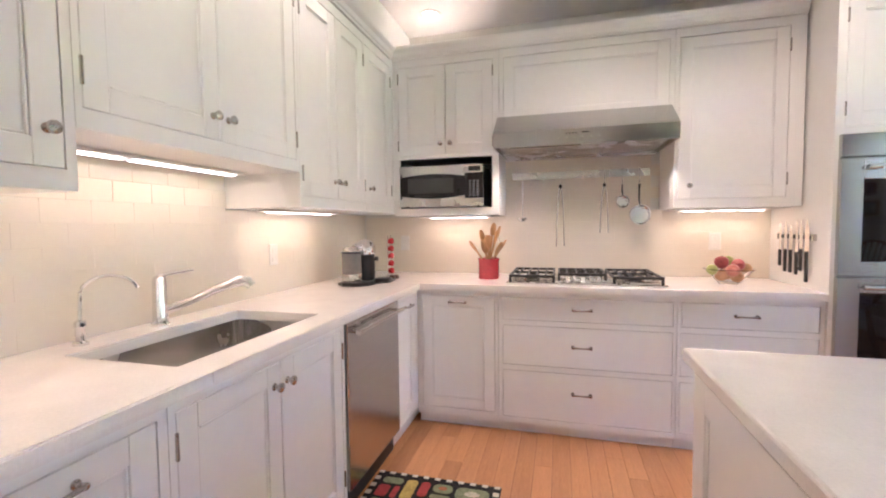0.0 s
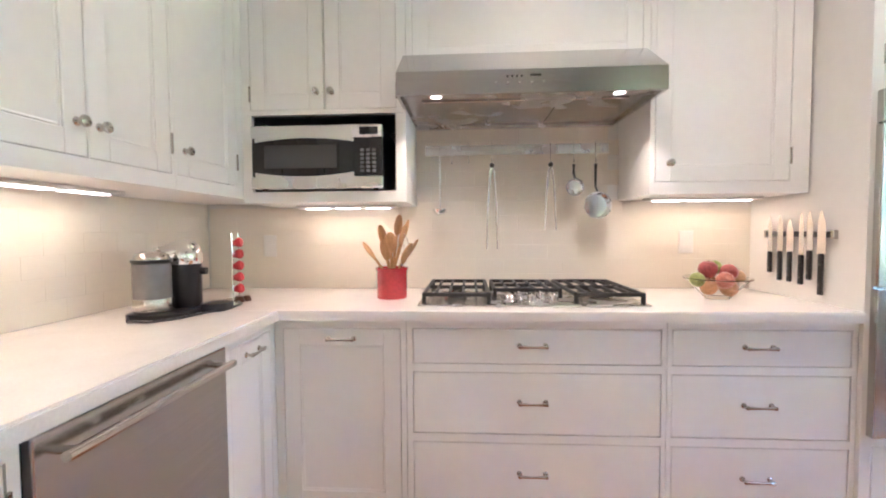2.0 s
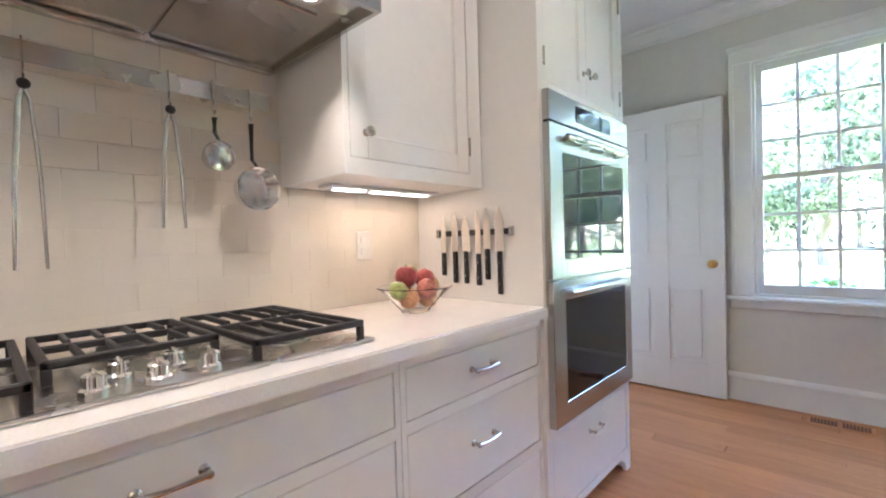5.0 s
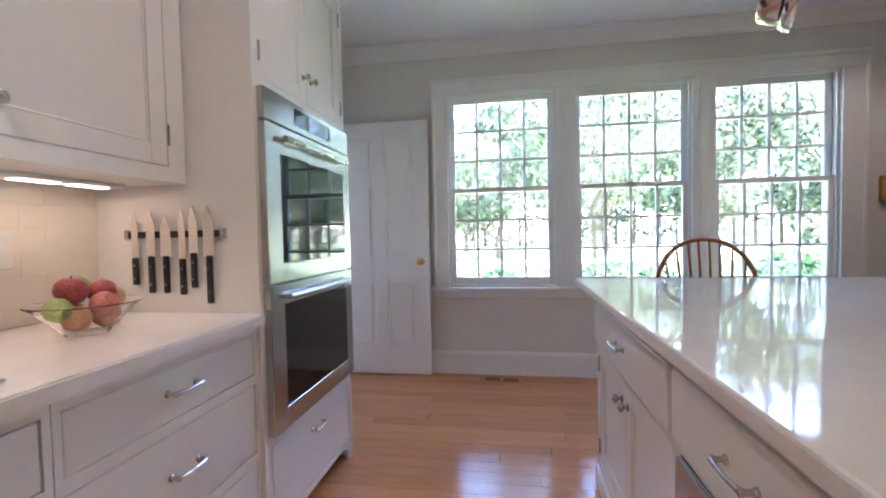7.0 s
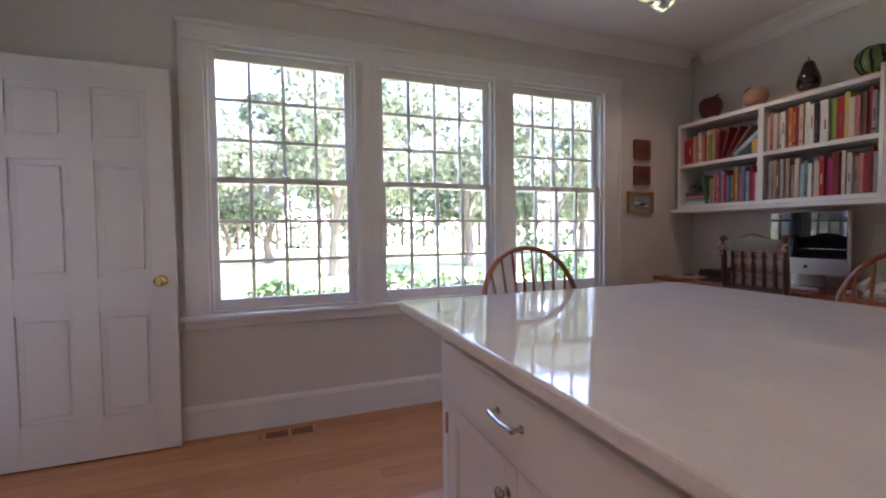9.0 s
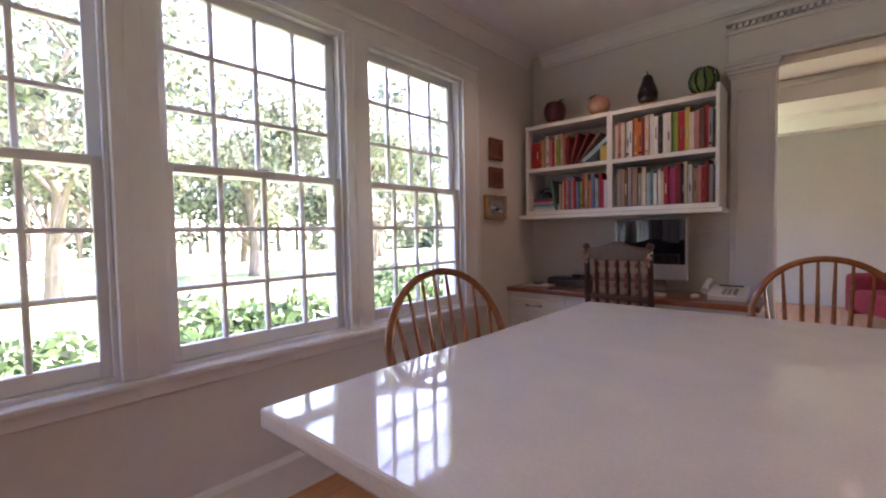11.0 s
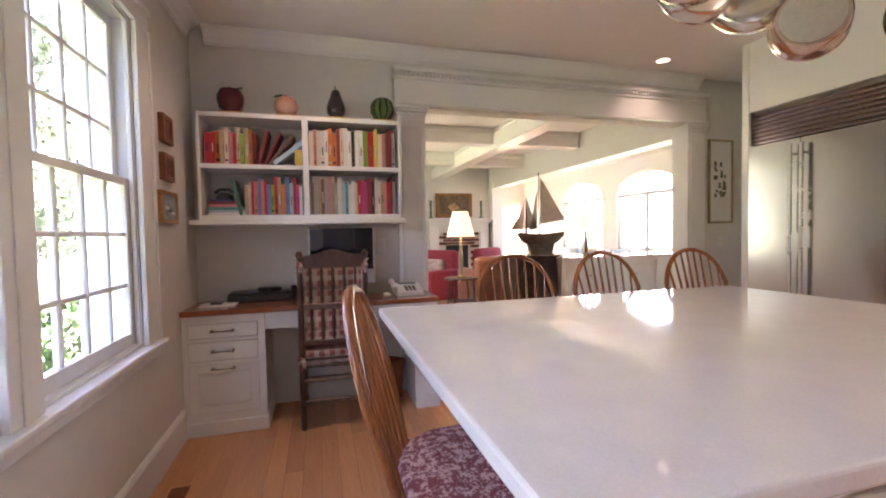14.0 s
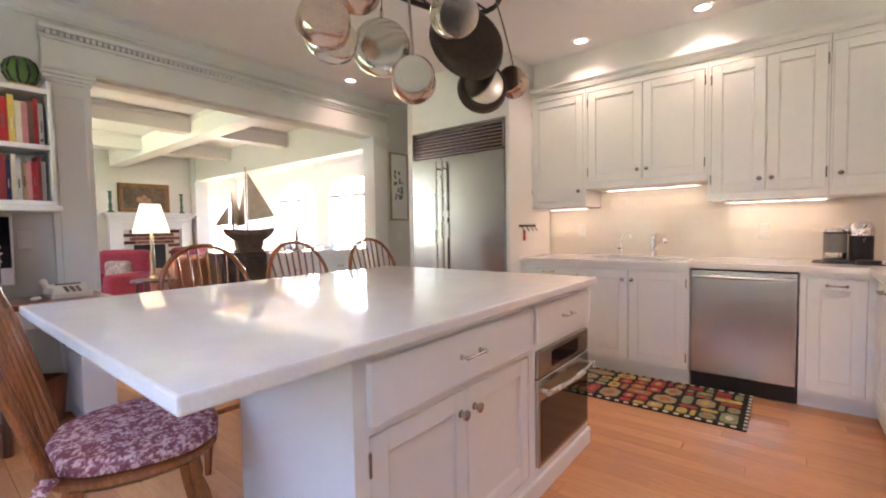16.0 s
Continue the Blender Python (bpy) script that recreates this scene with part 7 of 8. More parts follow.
_, holes, spring, bot = arch_wall()
for k, (a, b) in enumerate(holes):
    w = thing("window_%d" % (4 + k), (FAR_X0, (a + b) / 2, bot), "tall white arched window bright with daylight", "window", "arched windows", "structure")
    c, hw, h = (a + b) / 2, (b - a) / 2, 0.46
    bm = B()
    for u in (a, c - 0.05, b - 0.07):
        fbox(bm, FWS, u, u + (0.1 if u == c - 0.05 else 0.07), bot, spring, -0.05, -0.12)
    fbox(bm, FWS, a, b, bot, bot + 0.07, -0.05, -0.12)
    fbox(bm, FWS, a, b, spring - 0.05, spring + 0.03, -0.04, -0.13)
    part("window_frame", bm, M["trim"], w)
    for u0, u1 in ((a + 0.07, c - 0.05), (c + 0.05, b - 0.07)):
        bm = fbox(B(), FWS, u0, u1, 1.38, 1.43, -0.06, -0.11)
        for i in range(1, 3):
            u = u0 + (u1 - u0) * i / 3
            fbox(bm, FWS, u - 0.011, u + 0.011, bot + 0.07, spring - 0.05, -0.07, -0.1)
        for z in (1.13, 1.70):
            fbox(bm, FWS, u0, u1, z - 0.011, z + 0.011, -0.068, -0.098)
        part("muntins", bm, M["trim"], w)
    arc = [FWS(c - hw * math.cos(math.pi * i / 16) * 0.97, spring + h * math.sin(math.pi * i / 16) * 0.96, -0.08) for i in range(17)]
    bm = tube(B(), arc, 0.035, 6)
    for i in (4, 8, 12):
        tube(bm, [FWS(c, spring, -0.08), arc[i]], 0.011, 6)
    part("fan_light", bm, M["trim"], w)
gd = thing("door_2", (-2.74, SUN_Y, 0), "white glazed garden door in the sunroom", "door", kind="structure")
FG = frame_y(SUN_Y - 0.05, 1)
bm = B()
for a in ((-3.12, -3.02, 0, 2.2), (-2.46, -2.36, 0, 2.2), (-3.02, -2.46, 0, 0.25), (-3.02, -2.46, 2.08, 2.2)):
    fbox(bm, FG, *a, -0.04, 0.0)
for i in (1, 2):
    fbox(bm, FG, -3.02 + i * 0.187 - 0.01, -3.02 + i * 0.187 + 0.01, 0.25, 2.08, -0.03, -0.01)
for i in range(1, 5):
    fbox(bm, FG, -3.02, -2.46, 0.25 + i * 0.366 - 0.01, 0.25 + i * 0.366 + 0.01, -0.031, -0.009)
part("door_leaf", bm, M["trim"], gd)
crown(FWS, SUN_Y, SY - 0.16, 2.9, "white sunroom crown moulding", 0.14)

# fireplace
FFP = frame_y(FAR_Y, 1)
fp = thing("fireplace", (0.33, FAR_Y, 0), "white mantelpiece with a red brick fireplace", "fireplace")
bm = B()
fbox(bm, FFP, 0.80, 1.0, 0, 1.42, 0.001, 0.14, 0.004)
fbox(bm, FFP, -0.32, -0.14, 0, 1.42, 0.001, 0.14, 0.004)
fbox(bm, FFP, -0.14, 0.80, 1.28, 1.42, 0.001, 0.14, 0.004)
part("surround", bm, M["trim"], fp)
bm = fbox(B(), FFP, -0.40, 1.08, 1.535, 1.575, 0.001, 0.28, 0.006)
fbox(bm, FFP, -0.36, 1.04, 1.48, 1.535, 0.001, 0.22, 0.006)
fbox(bm, FFP, -0.33, 1.01, 1.421, 1.48, 0.001, 0.17, 0.006)
part("mantel_shelf", bm, M["trim"], fp)
bm = fbox(B(), FFP, 0.11, 0.62, 0, 1.0, 0.001, 0.02)
part("firebox", bm, M["dark"], fp, "dark firebox")
BRICK = mat("fire_brick", (0.22, 0.085, 0.06), 0.85, var=0.3, scale=12, rnd=0.2)
bmesh_brick = link_mesh("brick", box(B(), (-0.098, -0.012, -0.028), (0.098, 0.012, 0.028), 0.003), BRICK)
part("mortar", fbox(fbox(fbox(B(), FFP, -0.139, 0.11, 0.001, 1.279, 0.001, 0.018), FFP, 0.62, 0.799, 0.001, 1.279, 0.001, 0.018), FFP, 0.11, 0.62, 1.0, 1.279, 0.001, 0.018), M["grout"], fp)
for r_ in range(19):
    z = 0.035 + r_ * 0.067
    u = -0.04 + (0.1 if r_ % 2 else 0)
    while u < 0.76:
        if not (0.02 < u < 0.71 and z < 0.99):
            p = new("brick", bmesh_brick)
            p.parent = fp
            p.location = Vector(FFP(min(u, 0.70), z, 0.03)) - WORLD[fp]
        u += 0.206
pt = thing("painting", (0.41, FAR_Y, 1.6), "dark oil painting in a gilt frame above the mantel", "painting")
bm = B()
for a in ((0.01, 0.08, 1.60, 2.12), (0.76, 0.83, 1.60, 2.12), (0.08, 0.76, 1.60, 1.67), (0.08, 0.76, 2.05, 2.12)):
    fbox(bm, FFP, *a, 0.001, 0.05, 0.01)
part("frame", bm, mat("old_gilt", (0.22, 0.12, 0.05), 0.4, 0.4, var=0.3, scale=20), pt)
part("canvas", fbox(B(), FFP, 0.08, 0.76, 1.67, 2.05, 0.001, 0.03), mat("oil_paint", (0.05, 0.035, 0.022), 0.35, var=0.4, scale=5, tint=(0.22, 0.16, 0.10)), pt)
for i, (u, v, r_) in enumerate(((0.5, 1.83, 0.05), (0.42, 1.87, 0.045), (0.36, 1.81, 0.05), (0.45, 1.77, 0.05))):
    P("painted_flower", lathe(B(), [(0, 0.0335), (r_, 0.0325), (r_, 0.03), (0, 0.03)], Matrix.Translation((u, FAR_Y, v)) @ Matrix.Rotation(radians(-90), 4, "X"), 12), mat("painted_petals", (0.34, 0.20, 0.12), 0.4, var=0.3), pt)
VASE = mat("green_glaze", (0.05, 0.14, 0.07), 0.2, var=0.2)
for x in (-0.16, 0.97):
    v_ = thing("candlestick", (x, FAR_Y + 0.14, 1.577), "tall green glazed candlestick on the mantel", "candlestick", "candlesticks on the mantel")
    P("stick", lathe(B(), [(0, 0.001), (0.055, 0.001), (0.05, 0.02), (0.02, 0.05), (0.03, 0.12), (0.018, 0.2), (0.028, 0.28), (0.02, 0.34), (0.035, 0.36), (0.035, 0.375), (0, 0.375)], Matrix.Translation((x, FAR_Y + 0.14, 1.577)), 16), VASE, v_)


# table lamps
SHADE = mat("linen_shade", (0.82, 0.74, 0.6), 0.9, var=0.05, scale=40, emit=(1.0, 0.74, 0.44), estr=0.042)


def table_lamp(x, y, z, h, r, basem, label):
    t = thing("table_lamp", (x, y, z), label, "lamp", "table lamps")
    m = Matrix.Translation((x, y, z))
    P("base", lathe(B(), [(0, 0), (0.075, 0), (0.075, 0.015), (0.04, 0.03), (0.022, 0.05), (0.03, h * 0.3), (0.018, h * 0.45), (0.02, h * 0.58), (0.012, h * 0.6), (0.008, h * 0.66), (0, h * 0.66)], m, 18), basem, t)
    P("shade", lathe(B(), [(r, h * 0.62), (r * 0.55, h), (r * 0.54, h), (r * 0.985, h * 0.62)], m, 24), SHADE, t, "lit pleated linen shade")
    d = bpy.data.lights.new("table_lamp_bulb", "POINT")
    d.energy, d.color, d.shadow_soft_size = 0.3, WARM, 0.06
    lo = new("table_lamp_bulb", d)
    lo.location = (x, y, z + h * 0.8)


# side table with lamp
st = thing("side_table", (1.30, -3.5, 0), "dark wooden side table with turned legs and a low shelf", "table")
P("top", lathe(B(), [(0, 0.60), (0.24, 0.60), (0.245, 0.612), (0.24, 0.625), (0, 0.625)], Matrix.Translation((1.30, -3.5, 0)), 24), M["wood_dark"], st)
P("low_shelf", box(B(), (1.13, -3.67, 0.27), (1.47, -3.33, 0.29), 0.004), M["wood_dark"], st)
for sx in (-1, 1):
    for sy in (-1, 1):
        P("leg", tube(B(), [(1.30 + sx * 0.16, -3.5 + sy * 0.16, 0), (1.30 + sx * 0.155, -3.5 + sy * 0.155, 0.25), (1.30 + sx * 0.13, -3.5 + sy * 0.13, 0.6)], [0.012, 0.018, 0.014], 8), M["wood_dark"], st)
table_lamp(1.30, -3.5, 0.626, 0.94, 0.20, mat("aged_brass", (0.32, 0.26, 0.17), 0.38, 0.85, var=0.2), "tall brass table lamp with a lit cream shade")

# armchair, sofa
REDCLOTH = mat("red_upholstery", (0.27, 0.03, 0.05), 0.85, var=0.2, scale=30, bump=0.3, bscale=200)
LEATHER = mat("tan_leather", (0.24, 0.10, 0.055), 0.4, var=0.22, scale=9, bump=0.2, bscale=90)
FLORAL = mat("floral_cloth", (0.42, 0.10, 0.10), 0.9, var=0.3, scale=22, tint=(0.72, 0.64, 0.54))


def soft(bm, a, b, r=0.06):
    return box(bm, a, b, r, 3)


def armchair(x, y, rot, m_, label):
    c = thing("armchair", (0, 0, 0), label, "armchair")
    P("seat", soft(B(), (-0.30, -0.32, 0.16), (0.30, 0.36, 0.44)), m_, c)
    P("back", soft(B(), (-0.42, -0.44, 0.16), (0.42, -0.24, 0.96), 0.08), m_, c)
    for s in (-1, 1):
        P("arm", soft(B(), (s * 0.28, -0.40, 0.12), (s * 0.46, 0.36, 0.64), 0.07), m_, c)
        for y_ in (-0.36, 0.32):
            P("foot", cyl(B(), (s * 0.36, y_, 0), (s * 0.36, y_, 0.14), 0.02, 0.026), M["wood_dark"], c)
    P("cushion", soft(B(), (-0.22, -0.26, 0.45), (0.18, -0.12, 0.80), 0.06), FLORAL, c, "flowered throw cushion")
    c.matrix_basis = pose(x, y, 0, 0, 0, rot)


armchair(1.42, -5.05, -60, REDCLOTH, "red upholstered armchair by the fireplace")
armchair(-0.15, -5.35, 35, REDCLOTH, "red upholstered armchair beyond the sofa")
so = thing("sofa", (0.3, -3.95, 0), "tan leather sofa seen from behind", "sofa")
P("back", soft(B(), (-0.75, -3.75, 0.12), (1.05, -3.55, 0.90), 0.08), LEATHER, so)
P("seat", soft(B(), (-0.60, -4.4, 0.14), (0.90, -3.76, 0.46), 0.06), LEATHER, so)
for x in (-0.78, 0.88):
    P("arm", soft(B(), (x, -4.42, 0.1), (x + 0.2, -3.60, 0.70), 0.08), LEATHER, so)
for x in (-0.7, 1.0):
    for y in (-4.35, -3.65):
        P("foot", cyl(B(), (x, y, 0), (x, y, 0.12), 0.025), M["wood_dark"], so)

# dark cabinet with the model ship
dcab = thing("console_cabinet", (0.3, -3.25, 0), "dark painted console cabinet behind the sofa", "cabinet")
DKP = mat("dark_green_paint", (0.028, 0.032, 0.026), 0.4, var=0.4, scale=9, tint=(0.10, 0.06, 0.035))
part("body", box(B(), (0.02, -3.45, 0.06), (0.66, -3.06, 0.90), 0.006), DKP, dcab)
part("top", box(B(), (-0.01, -3.48, 0.901), (0.69, -3.03, 0.925), 0.005), M["wood_dark"], dcab)
for a, b in ((0.05, 0.33), (0.35, 0.63)):
    part("door", box(B(), (a, -3.0595, 0.12), (b, -3.045, 0.86), 0.004), DKP, dcab)
for x in (0.05, 0.60):
    for y in (-3.42, -3.10):
        part("foot", box(B(), (x - 0.02, y - 0.02, 0), (x + 0.04, y + 0.03, 0.06)), DKP, dcab)
ship = thing("model_ship", (0.2, -3.2, 0.926), "weathered model schooner with pale sails on a stand", "model ship")
HULL = mat("weathered_hull", (0.085, 0.07, 0.055), 0.6, var=0.35, scale=12, tint=(0.20, 0.15, 0.11))
bm = B()
secs = []
for i in range(13):
    t = i / 12
    x = 0.56 - 0.74 * t
    w = 0.075 * math.sin(math.pi * min(1, 0.08 + t * 0.9)) ** 0.6 + 0.004
    keel = 1.04 + 0.16 * abs(2 * t - 1) ** 2.6
    deck = 1.225 + 0.03 * (2 * t - 1) ** 2
    secs.append([bm.verts.new(p) for p in ((x, -3.2 - w, deck), (x, -3.2 - w * 0.85, (deck + keel) / 2 + 0.02), (x, -3.2, keel), (x, -3.2 + w * 0.85, (deck + keel) / 2 + 0.02), (x, -3.2 + w, deck))])
for a, b in zip(secs, secs[1:]):
    for k in range(4):
        bm.faces.new((a[k], a[k + 1], b[k + 1], b[k]))
    bm.faces.new((a[4], a[0], b[0], b[4]))
bm.faces.new(secs[0])
bm.faces.new(secs[-1][::-1])
P("hull", bm, HULL, ship, smooth=False)
part("stand", box(prism(B(), [(0.36, 0.927), (0.04, 0.927), (0.0, 1.08), (0.40, 1.08)], "y", -3.24, -3.16), (0.02, -3.28, 0.927), (0.38, -3.12, 0.95), 0.004), HULL, ship)
for x, top in ((0.22, 2.10), (0.42, 1.74)):
    P("mast", tube(B(), [(x, -3.2, 1.2), (x, -3.2, top)], [0.011, 0.006], 8), M["wood_dark"], ship)
P("bowsprit", tube(B(), [(0.54, -3.2, 1.24), (0.70, -3.2, 1.27)], 0.006, 6), M["wood_dark"], ship)
SAIL = mat("old_sailcloth", (0.64, 0.57, 0.48), 0.9, var=0.12, scale=12)
for pts in (((0.20, 2.05), (0.20, 1.36), (-0.20, 1.43)), ((0.245, 1.86), (0.245, 1.30), (0.37, 1.28)), ((0.40, 1.72), (0.26, 1.32), (0.46, 1.30)), ((0.45, 1.66), (0.47, 1.30), (0.60, 1.29)), ((0.49, 1.55), (0.56, 1.29), (0.68, 1.28))):
    P("sail", prism(B(), pts, "y", -3.202, -3.198), SAIL, ship, "sun-bleached sail", smooth=False)

# low white cabinet run beside it
wcab = thing("buffet", (-0.8, -3.2, 0), "white low cabinet run with a pale stone top", "cabinet")
FB_ = frame_y(-3.0, 1)
part("body", fbox(B(), FB_, -2.4, -0.02, 0.0, 0.86, -0.5, 0.0, 0.003), M["trim"], wcab)
part("top", fbox(B(), FB_, -2.42, 0.0, 0.861, 0.89, -0.52, 0.03, 0.005), M["quartz"], wcab)
for i in range(3):
    a = -2.36 + i * 0.78
    d = part("drawer_front", fbox(B(), FB_, a, a + 0.74, 0.44, 0.80, 0.001, 0.018, 0.003), M["trim"], wcab)
    pull(FB_, a + 0.37, 0.62, 0.018, d, 0.04)
    part("drawer_front", fbox(B(), FB_, a, a + 0.74, 0.06, 0.41, 0.001, 0.018, 0.003), M["trim"], wcab)
table_lamp(-0.62, -3.3, 0.891, 0.62, 0.165, M["wood_dark"], "turned wooden table lamp with a lit cream shade")
# cushioned window seat under the arched windows
ws = thing("window_seat", (-2.6, -5.6, 0), "wooden bench with pale cushions under the arched windows", "bench")
part("bench", box(B(), (-3.15, -7.6, 0.0), (-2.6, -3.9, 0.42), 0.01), M["wood_desk"], ws)
part("back", box(B(), (-3.15, -7.6, 0.43), (-3.08, -3.9, 0.80), 0.01), M["wood_desk"], ws)
PALE = [mat("pale_cushion_" + n_, c_, 0.9, var=0.15, scale=20) for n_, c_ in (("blue", (0.42, 0.50, 0.55)), ("linen", (0.60, 0.54, 0.45)), ("white", (0.72, 0.70, 0.66)))]
for i in range(6):
    y = -7.2 + i * 0.56
    c = thing("throw_cushion", (-2.9, y, 0.43), "pale square throw cushion on the bench", "cushion", "bench cushions")
    P("pad", soft(B(), (-3.05, y - 0.2, 0.43), (-2.88, y + 0.2, 0.84), 0.07), PALE[i % 3], c)
for x, y in ((1.97, -2.25), (0.25, -5.9)):
    downlight(x, y, FAR_C, 1.0)
vt = thing("ceiling_vent", (0.1, -2.1, FAR_C), "flat round ceiling speaker grille", "ceiling vent")
P("grille", lathe(B(), [(0, -0.006), (0.1, -0.006), (0.11, -0.001), (0, -0.001)], Matrix.Translation((0.1, -2.1, FAR_C)), 24), M["trim"], vt)

# ------------------------------------------------ outside
LAWN = mat("lawn", (0.26, 0.32, 0.14), 0.9, var=0.3, scale=0.35, fine=40, bump=0.5, bscale=60)
solid("ground", box(B(), (-300, -300, -0.8), (300, 300, -0.45)), LAWN, "sunlit green lawn reaching the woods", "lawn", "structure")
LEAFM = mat("leaf_green", (0.16, 0.195, 0.12), 0.6, var=0.35, scale=3, island=0.3)
DLEAF = mat("shrub_leaf", (0.065, 0.12, 0.045), 0.4, var=0.35, scale=6, island=0.3)
BARK = mat("bark", (0.16, 0.13, 0.10), 0.95, var=0.35, scale=5, stretch=(4, 4, 0.7), bump=0.8, bscale=30)


def translucent(m_, share):
    """Thin leaves pass part of the light."""
    nt_ = m_.node_tree
    out = nt_.nodes["Material Output"]
    b_ = nt_.nodes["Principled BSDF"]
    tr_ = nt_.nodes.new("ShaderNodeBsdfTranslucent")
    nt_.links.new(b_.inputs["Base Color"].links[0].from_socket, tr_.inputs["Color"])
    mx_ = nt_.nodes.new("ShaderNodeMixShader")
    mx_.inputs[0].default_value = share
    nt_.links.new(b_.outputs[0], mx_.inputs[1])
    nt_.links.new(tr_.outputs[0], mx_.inputs[2])
    nt_.links.new(mx_.outputs[0], out.inputs["Surface"])


translucent(LEAFM, 0.5)
translucent(DLEAF, 0.35)


def leaves(centers, radii, count, size, seed, flat=0.75):
    g = np.random.default_rng(seed)
    k = g.integers(0, len(centers), count)
    d = g.normal(size=(count, 3))
    d /= np.linalg.norm(d, axis=1)[:, None]
    rad = np.asarray(radii)[k] * g.uniform(0.55, 1.0, count) ** 0.6
    c = np.asarray(centers)[k] + d * rad[:, None] * np.array([1, 1, flat])
    u = g.normal(size=(count, 3))
    u /= np.linalg.norm(u, axis=1)[:, None]
    w = np.cross(u, g.normal(size=(count, 3)))
    w /= np.linalg.norm(w, axis=1)[:, None]
    s = size * g.uniform(0.6, 1.3, count)[:, None]
    v = np.stack([c - u * s, c + w * s * 0.45, c + u * s, c - w * s * 0.45], 1).reshape(-1, 3)
    f = np.arange(count * 4).reshape(-1, 4)
    return v.tolist(), f.tolist()


def leaf_mesh(name, args, m_):
    v, f = leaves(*args)
    me = bpy.data.meshes.new(name)
    me.from_pydata(v, [], f)
    me.materials.append(m_)
    return me


def tree(seed, h, spread):
    g = random.Random(seed)
    t = thing("tree", (0, 0, -0.45), "leafy tree on the lawn", "tree", "garden trees")
    base = WORLD[t]
    bm = B()
    pts = [Vector((0.12 * g.uniform(-1, 1) * i, 0.12 * g.uniform(-1, 1) * i, -0.45 + h * 0.75 * i / 6)) for i in range(7)]
    tube(bm, pts, [0.26, 0.20, 0.17, 0.14, 0.11, 0.08, 0.04], 10)
    cs, rs = [], []
    for i in range(13):
        a = i * 2.4
        z = h * (0.28 + 0.62 * g.random())
        r = spread * (0.35 + 0.5 * g.random())
        tip = Vector((math.cos(a) * r, math.sin(a) * r, z))
        st_ = pts[min(6, max(1, int(z / h * 5)))]
        tube(bm, [st_, st_.lerp(tip, 0.5) + Vector((0, 0, 0.15)), tip], [0.06, 0.04, 0.015], 6)
        cs.append(tip)
        rs.append(spread * g.uniform(0.25, 0.45))
    part("trunk", bm, BARK, t)
    o = new("crown", leaf_mesh("crown", ([tuple(c - base) for c in cs], rs, 8500, 0.13, seed), LEAFM))
    o.parent = t
    return t


T1, T2 = tree(2, 8.5, 3.4), tree(9, 11, 4.0)
spots = [(16, 6.5, 0), (18, 0.5, 1), (20, -6, 0), (25, 10, 1), (27, 3, 0), (26, -2.5, 1), (30, -10, 0), (33, 15, 1), (36, 6, 0), (22, -14, 1), (17, 14, 0), (36, -5, 1), (-16, -6, 1), (-20, -12, 0), (-6, -24, 1), (19.5, -10.5, 0), (14, -17, 1), (26, -18, 0), (31, -4, 1), (30, 7, 0), (22, 13, 1), (28, 18, 0), (19, -19, 1)]
for i, (x, y, k) in enumerate(spots):
    m = pose(x, y, -0.45, 0, 0, i * 53)
    if i < 2:
        (T1, T2)[i].matrix_basis = m
    else:
        copy_thing((T1, T2)[k], m)
g = random.Random(8)
cs, rs = [], []
for i in range(150):
    a = radians(-75 + 150 * i / 149)
    d = 44 + g.uniform(0, 12)
    cs.append((d * math.cos(a) + 4, d * math.sin(a), g.uniform(0.3, 11)))
    rs.append(g.uniform(2.2, 4.2))
fw = new("far_woods", leaf_mesh("far_woods", (cs, rs, 45000, 0.42, 5, 1.0), LEAFM))
tagged(fw, "dense green woods at the lawn's far edge", "woods", kind="stuff")
bm = B()
for i in range(60):
    a = radians(-75 + 150 * i / 59 + g.uniform(-1, 1))
    d = 43 + g.uniform(0, 8)
    x, y = d * math.cos(a) + 4, d * math.sin(a)
    tube(bm, [(x, y, -0.46), (x + g.uniform(-0.4, 0.4), y, 5), (x + g.uniform(-1, 1), y, 10)], [0.22, 0.17, 0.08], 7)
tagged(part("far_trunks", bm, BARK), "bare trunks along the edge of the woods", "woods", kind="stuff")


def shrub(x, y, r, h, seed):
    g = random.Random(seed)
    s = thing("shrub", (x, y, -0.45), "broad-leaved green shrub under the windows", "shrub", "shrubs under the windows")
    cs = [(g.uniform(-r, r) * 0.6, g.uniform(-r, r) * 0.7, h * g.uniform(0.35, 0.75)) for _ in range(9)]
    rs = [r * g.uniform(0.35, 0.55) for _ in cs]
    bm = B()
    for c in cs:
        tube(bm, [Vector((x, y, -0.45)), Vector((x + c[0] * 0.5, y + c[1] * 0.5, -0.45 + c[2] * 0.6)), Vector((x + c[0], y + c[1], -0.45 + c[2]))], [0.02, 0.014, 0.006], 6)
    part("stems", bm, BARK, s)
    o = new("foliage", leaf_mesh("foliage", (cs, rs, 2600, 0.055, seed, 0.9), DLEAF))
    o.parent = s


for i, (x, y, r, h) in enumerate(((5.3, -1.2, 0.8, 1.35), (5.2, -0.1, 0.7, 1.25), (5.4, 0.9, 0.75, 1.3), (5.25, 1.9, 0.7, 1.15), (5.5, 2.9, 0.7, 1.0), (6.2, 0.4, 0.8, 1.2), (6.3, -1.6, 0.9, 1.4), (6.4, 2.3, 0.7, 1.1))):
    shrub(x, y, r, h, 20 + i)
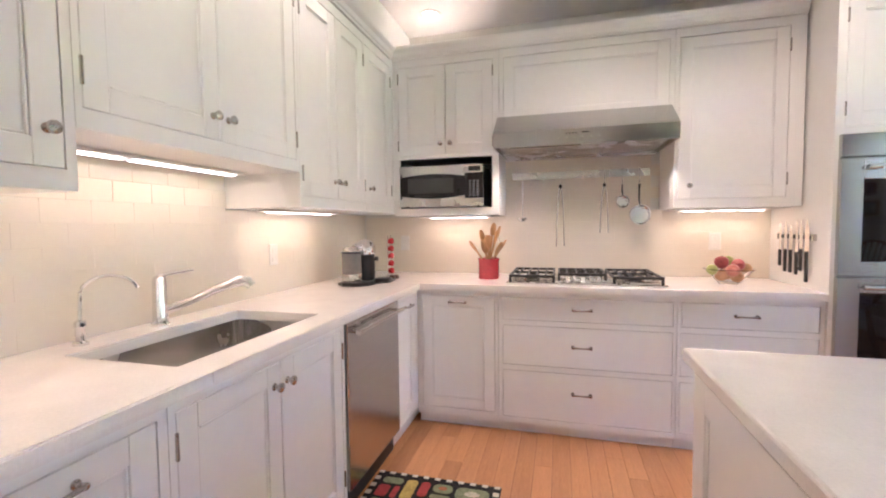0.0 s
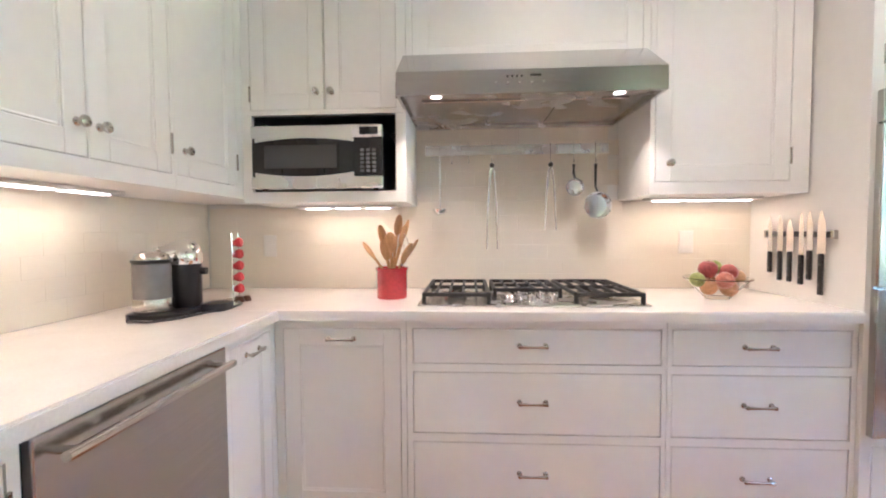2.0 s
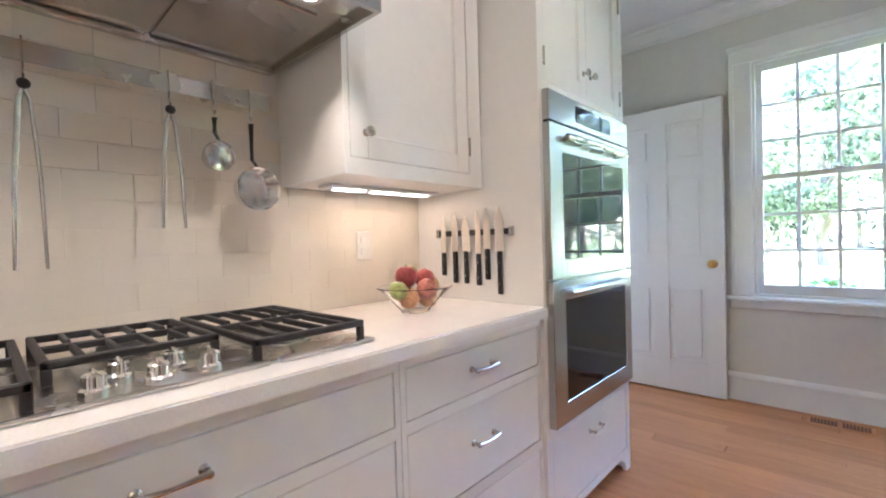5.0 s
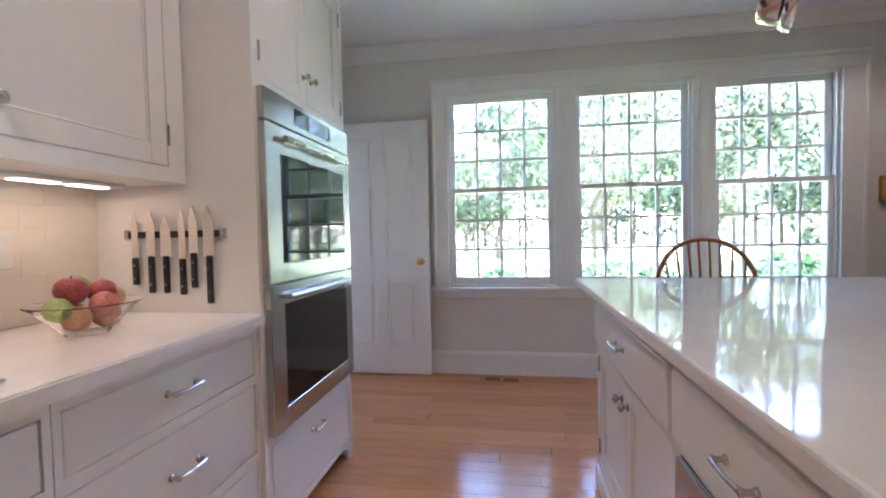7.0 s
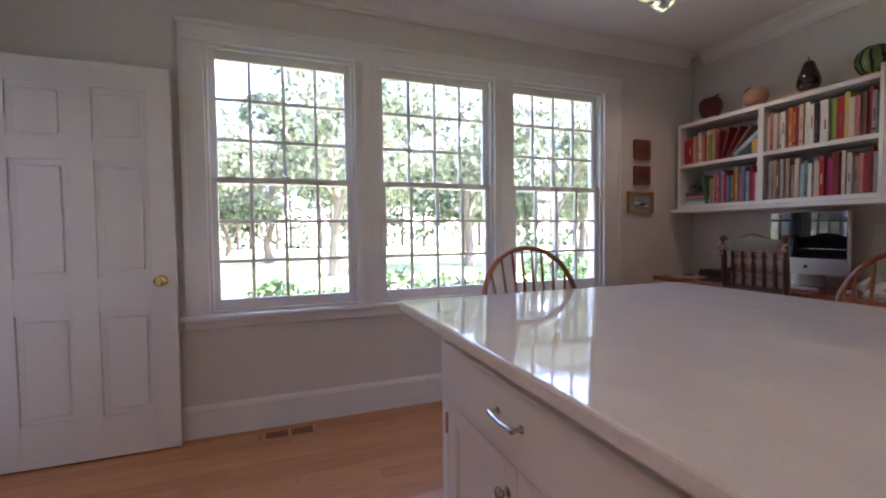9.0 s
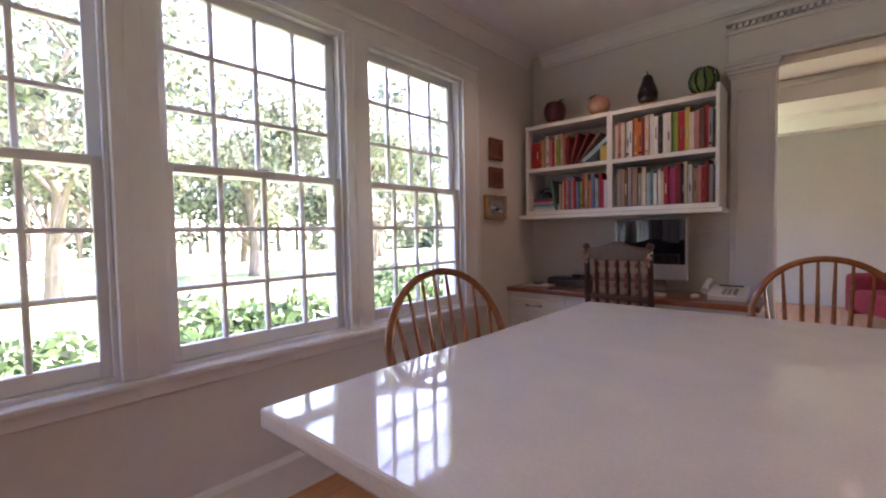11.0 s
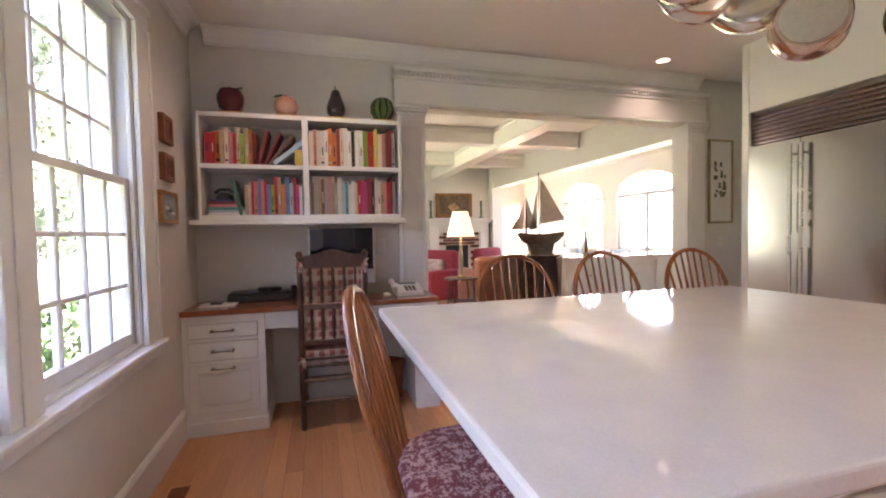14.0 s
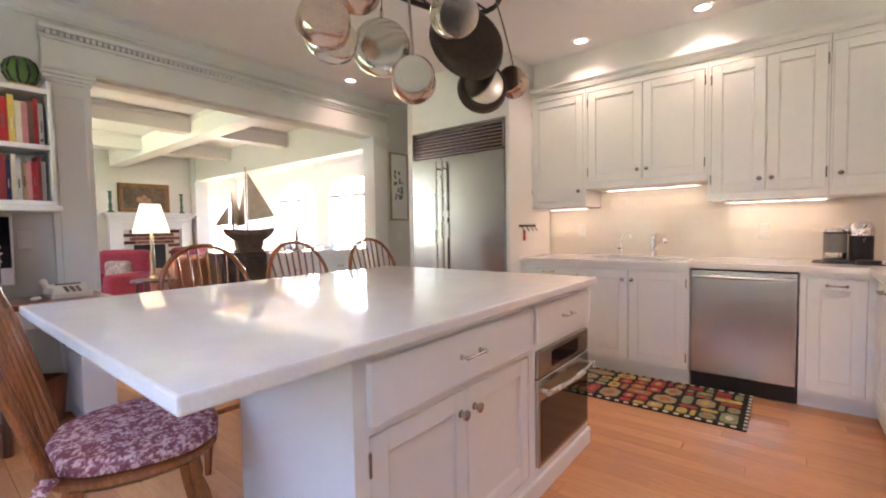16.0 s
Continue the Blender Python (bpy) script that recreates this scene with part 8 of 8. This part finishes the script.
# corner board and downpipe just outside the last window
dp = thing("corner_board", (4.33, -0.32, -0.45), "white exterior corner board", "trim", kind="structure")
part("board", box(B(), (4.272, -0.42, -0.45), (4.40, -0.22, 2.9), 0.004), M["trim"], dp)
# ------------------------------------------------ floor boards, last
rng = random.Random(5)


def planks():
    fl = thing("floor", (1.5, 1.3, -0.02), "honey oak strip floor with a satin finish", "floor", kind="structure")
    w, g = 0.094, 0.0008
    shared = {}
    rest = B()
    x = WX
    while x < EX - 0.001:
        w1 = min(w, EX - x)
        y = SY - 0.17 - rng.random() * 1.2
        while y < NY:
            ln = rng.choice((1.2, 1.6, 2.0, 2.4))
            a, b = max(y, SY - 0.17), min(y + ln, NY)
            y += ln
            if b - a < 0.02:
                continue
            key = (round(w1, 3), round(b - a, 2))
            if key not in shared:
                shared[key] = link_mesh("plank", box(B(), (-key[0] / 2 + g, -key[1] / 2 + g, -0.02), (key[0] / 2 - g, key[1] / 2 - g, 0.0)), M["floor"])
            p = new("plank", shared[key])
            p.parent = fl
            p.location = Vector((x + w1 / 2, (a + b) / 2, 0)) - WORLD[fl]
        x += w1
    x = FAR_X0
    while x < FAR_X1:
        y = (SUN_Y if x < -0.62 else FAR_Y) - rng.random() * 1.2
        while y < SY - 0.17:
            ln = rng.choice((1.2, 1.6, 2.0, 2.4))
            a, b = max(y, SUN_Y if x < -0.62 else FAR_Y), min(y + ln, SY - 0.17)
            y += ln
            if b - a > 0.03:
                box(rest, (x + g, a + g, -0.02), (x + w - g, b - g, 0.0))
        x += w
    r = part("planks", rest, M["floor_far"], fl)
    r["kind"] = "stuff"


planks()


# ------------------------------------------------ backsplash tiles
def tiles(name, F, u0, u1, v0, cols_top, label):
    """Running-bond tiles from the worktop up; cols_top(u) gives the height at which a column stops."""
    t = thing(name, F((u0 + u1) / 2, v0, 0), label, "backsplash", kind="structure")
    part("grout", fbox(B(), F, u0, u1, v0, min(cols_top(u0 + 0.05), cols_top(u1 - 0.05), 1.37), 0.0005, 0.006), M["grout"], t)
    w, h, g = 0.152, 0.0765, 0.0005
    shared = {}
    o0 = Vector(F(0, 0, 0))
    r = 0
    v = v0
    while v < 1.86:
        u = u0 - (w / 2 if r % 2 else 0)
        while u < u1 - 0.005:
            a, b = max(u, u0), min(u + w, u1)
            top = min(cols_top((a + b) / 2), v + h)
            if b - a > 0.01 and top - v > 0.012:
                key = (round(b - a, 3), round(top - v, 3))
                if key not in shared:
                    bm = fbox(B(), lambda p, q, d: Vector(F(p, q, d)) - o0, -key[0] / 2 + g, key[0] / 2 - g, -key[1] / 2 + g, key[1] / 2 - g, 0.001, 0.0067, 0.0006)
                    shared[key] = link_mesh("tile", bm, M["tile"])
                p = new("tile", shared[key])
                p.parent = t
                p.location = Vector(F((a + b) / 2, (v + top) / 2, 0)) - WORLD[t]
            u += w
        v += h
        r += 1
    return t


tiles("backsplash_west", frame_x(WX, 1), 0.815, NY - 0.012, CT + 0.0015, lambda u: 1.527 if 1.335 < u < 2.264 else 1.372, "glossy cream tiled backsplash behind the sink")
tiles("backsplash_north", frame_y(NY, -1), WX + 0.012, 1.895, CT + 0.0015, lambda u: 1.352 if u < 0.18 else (1.76 if u < 1.222 else 1.372), "glossy cream tiled backsplash behind the cooktop")
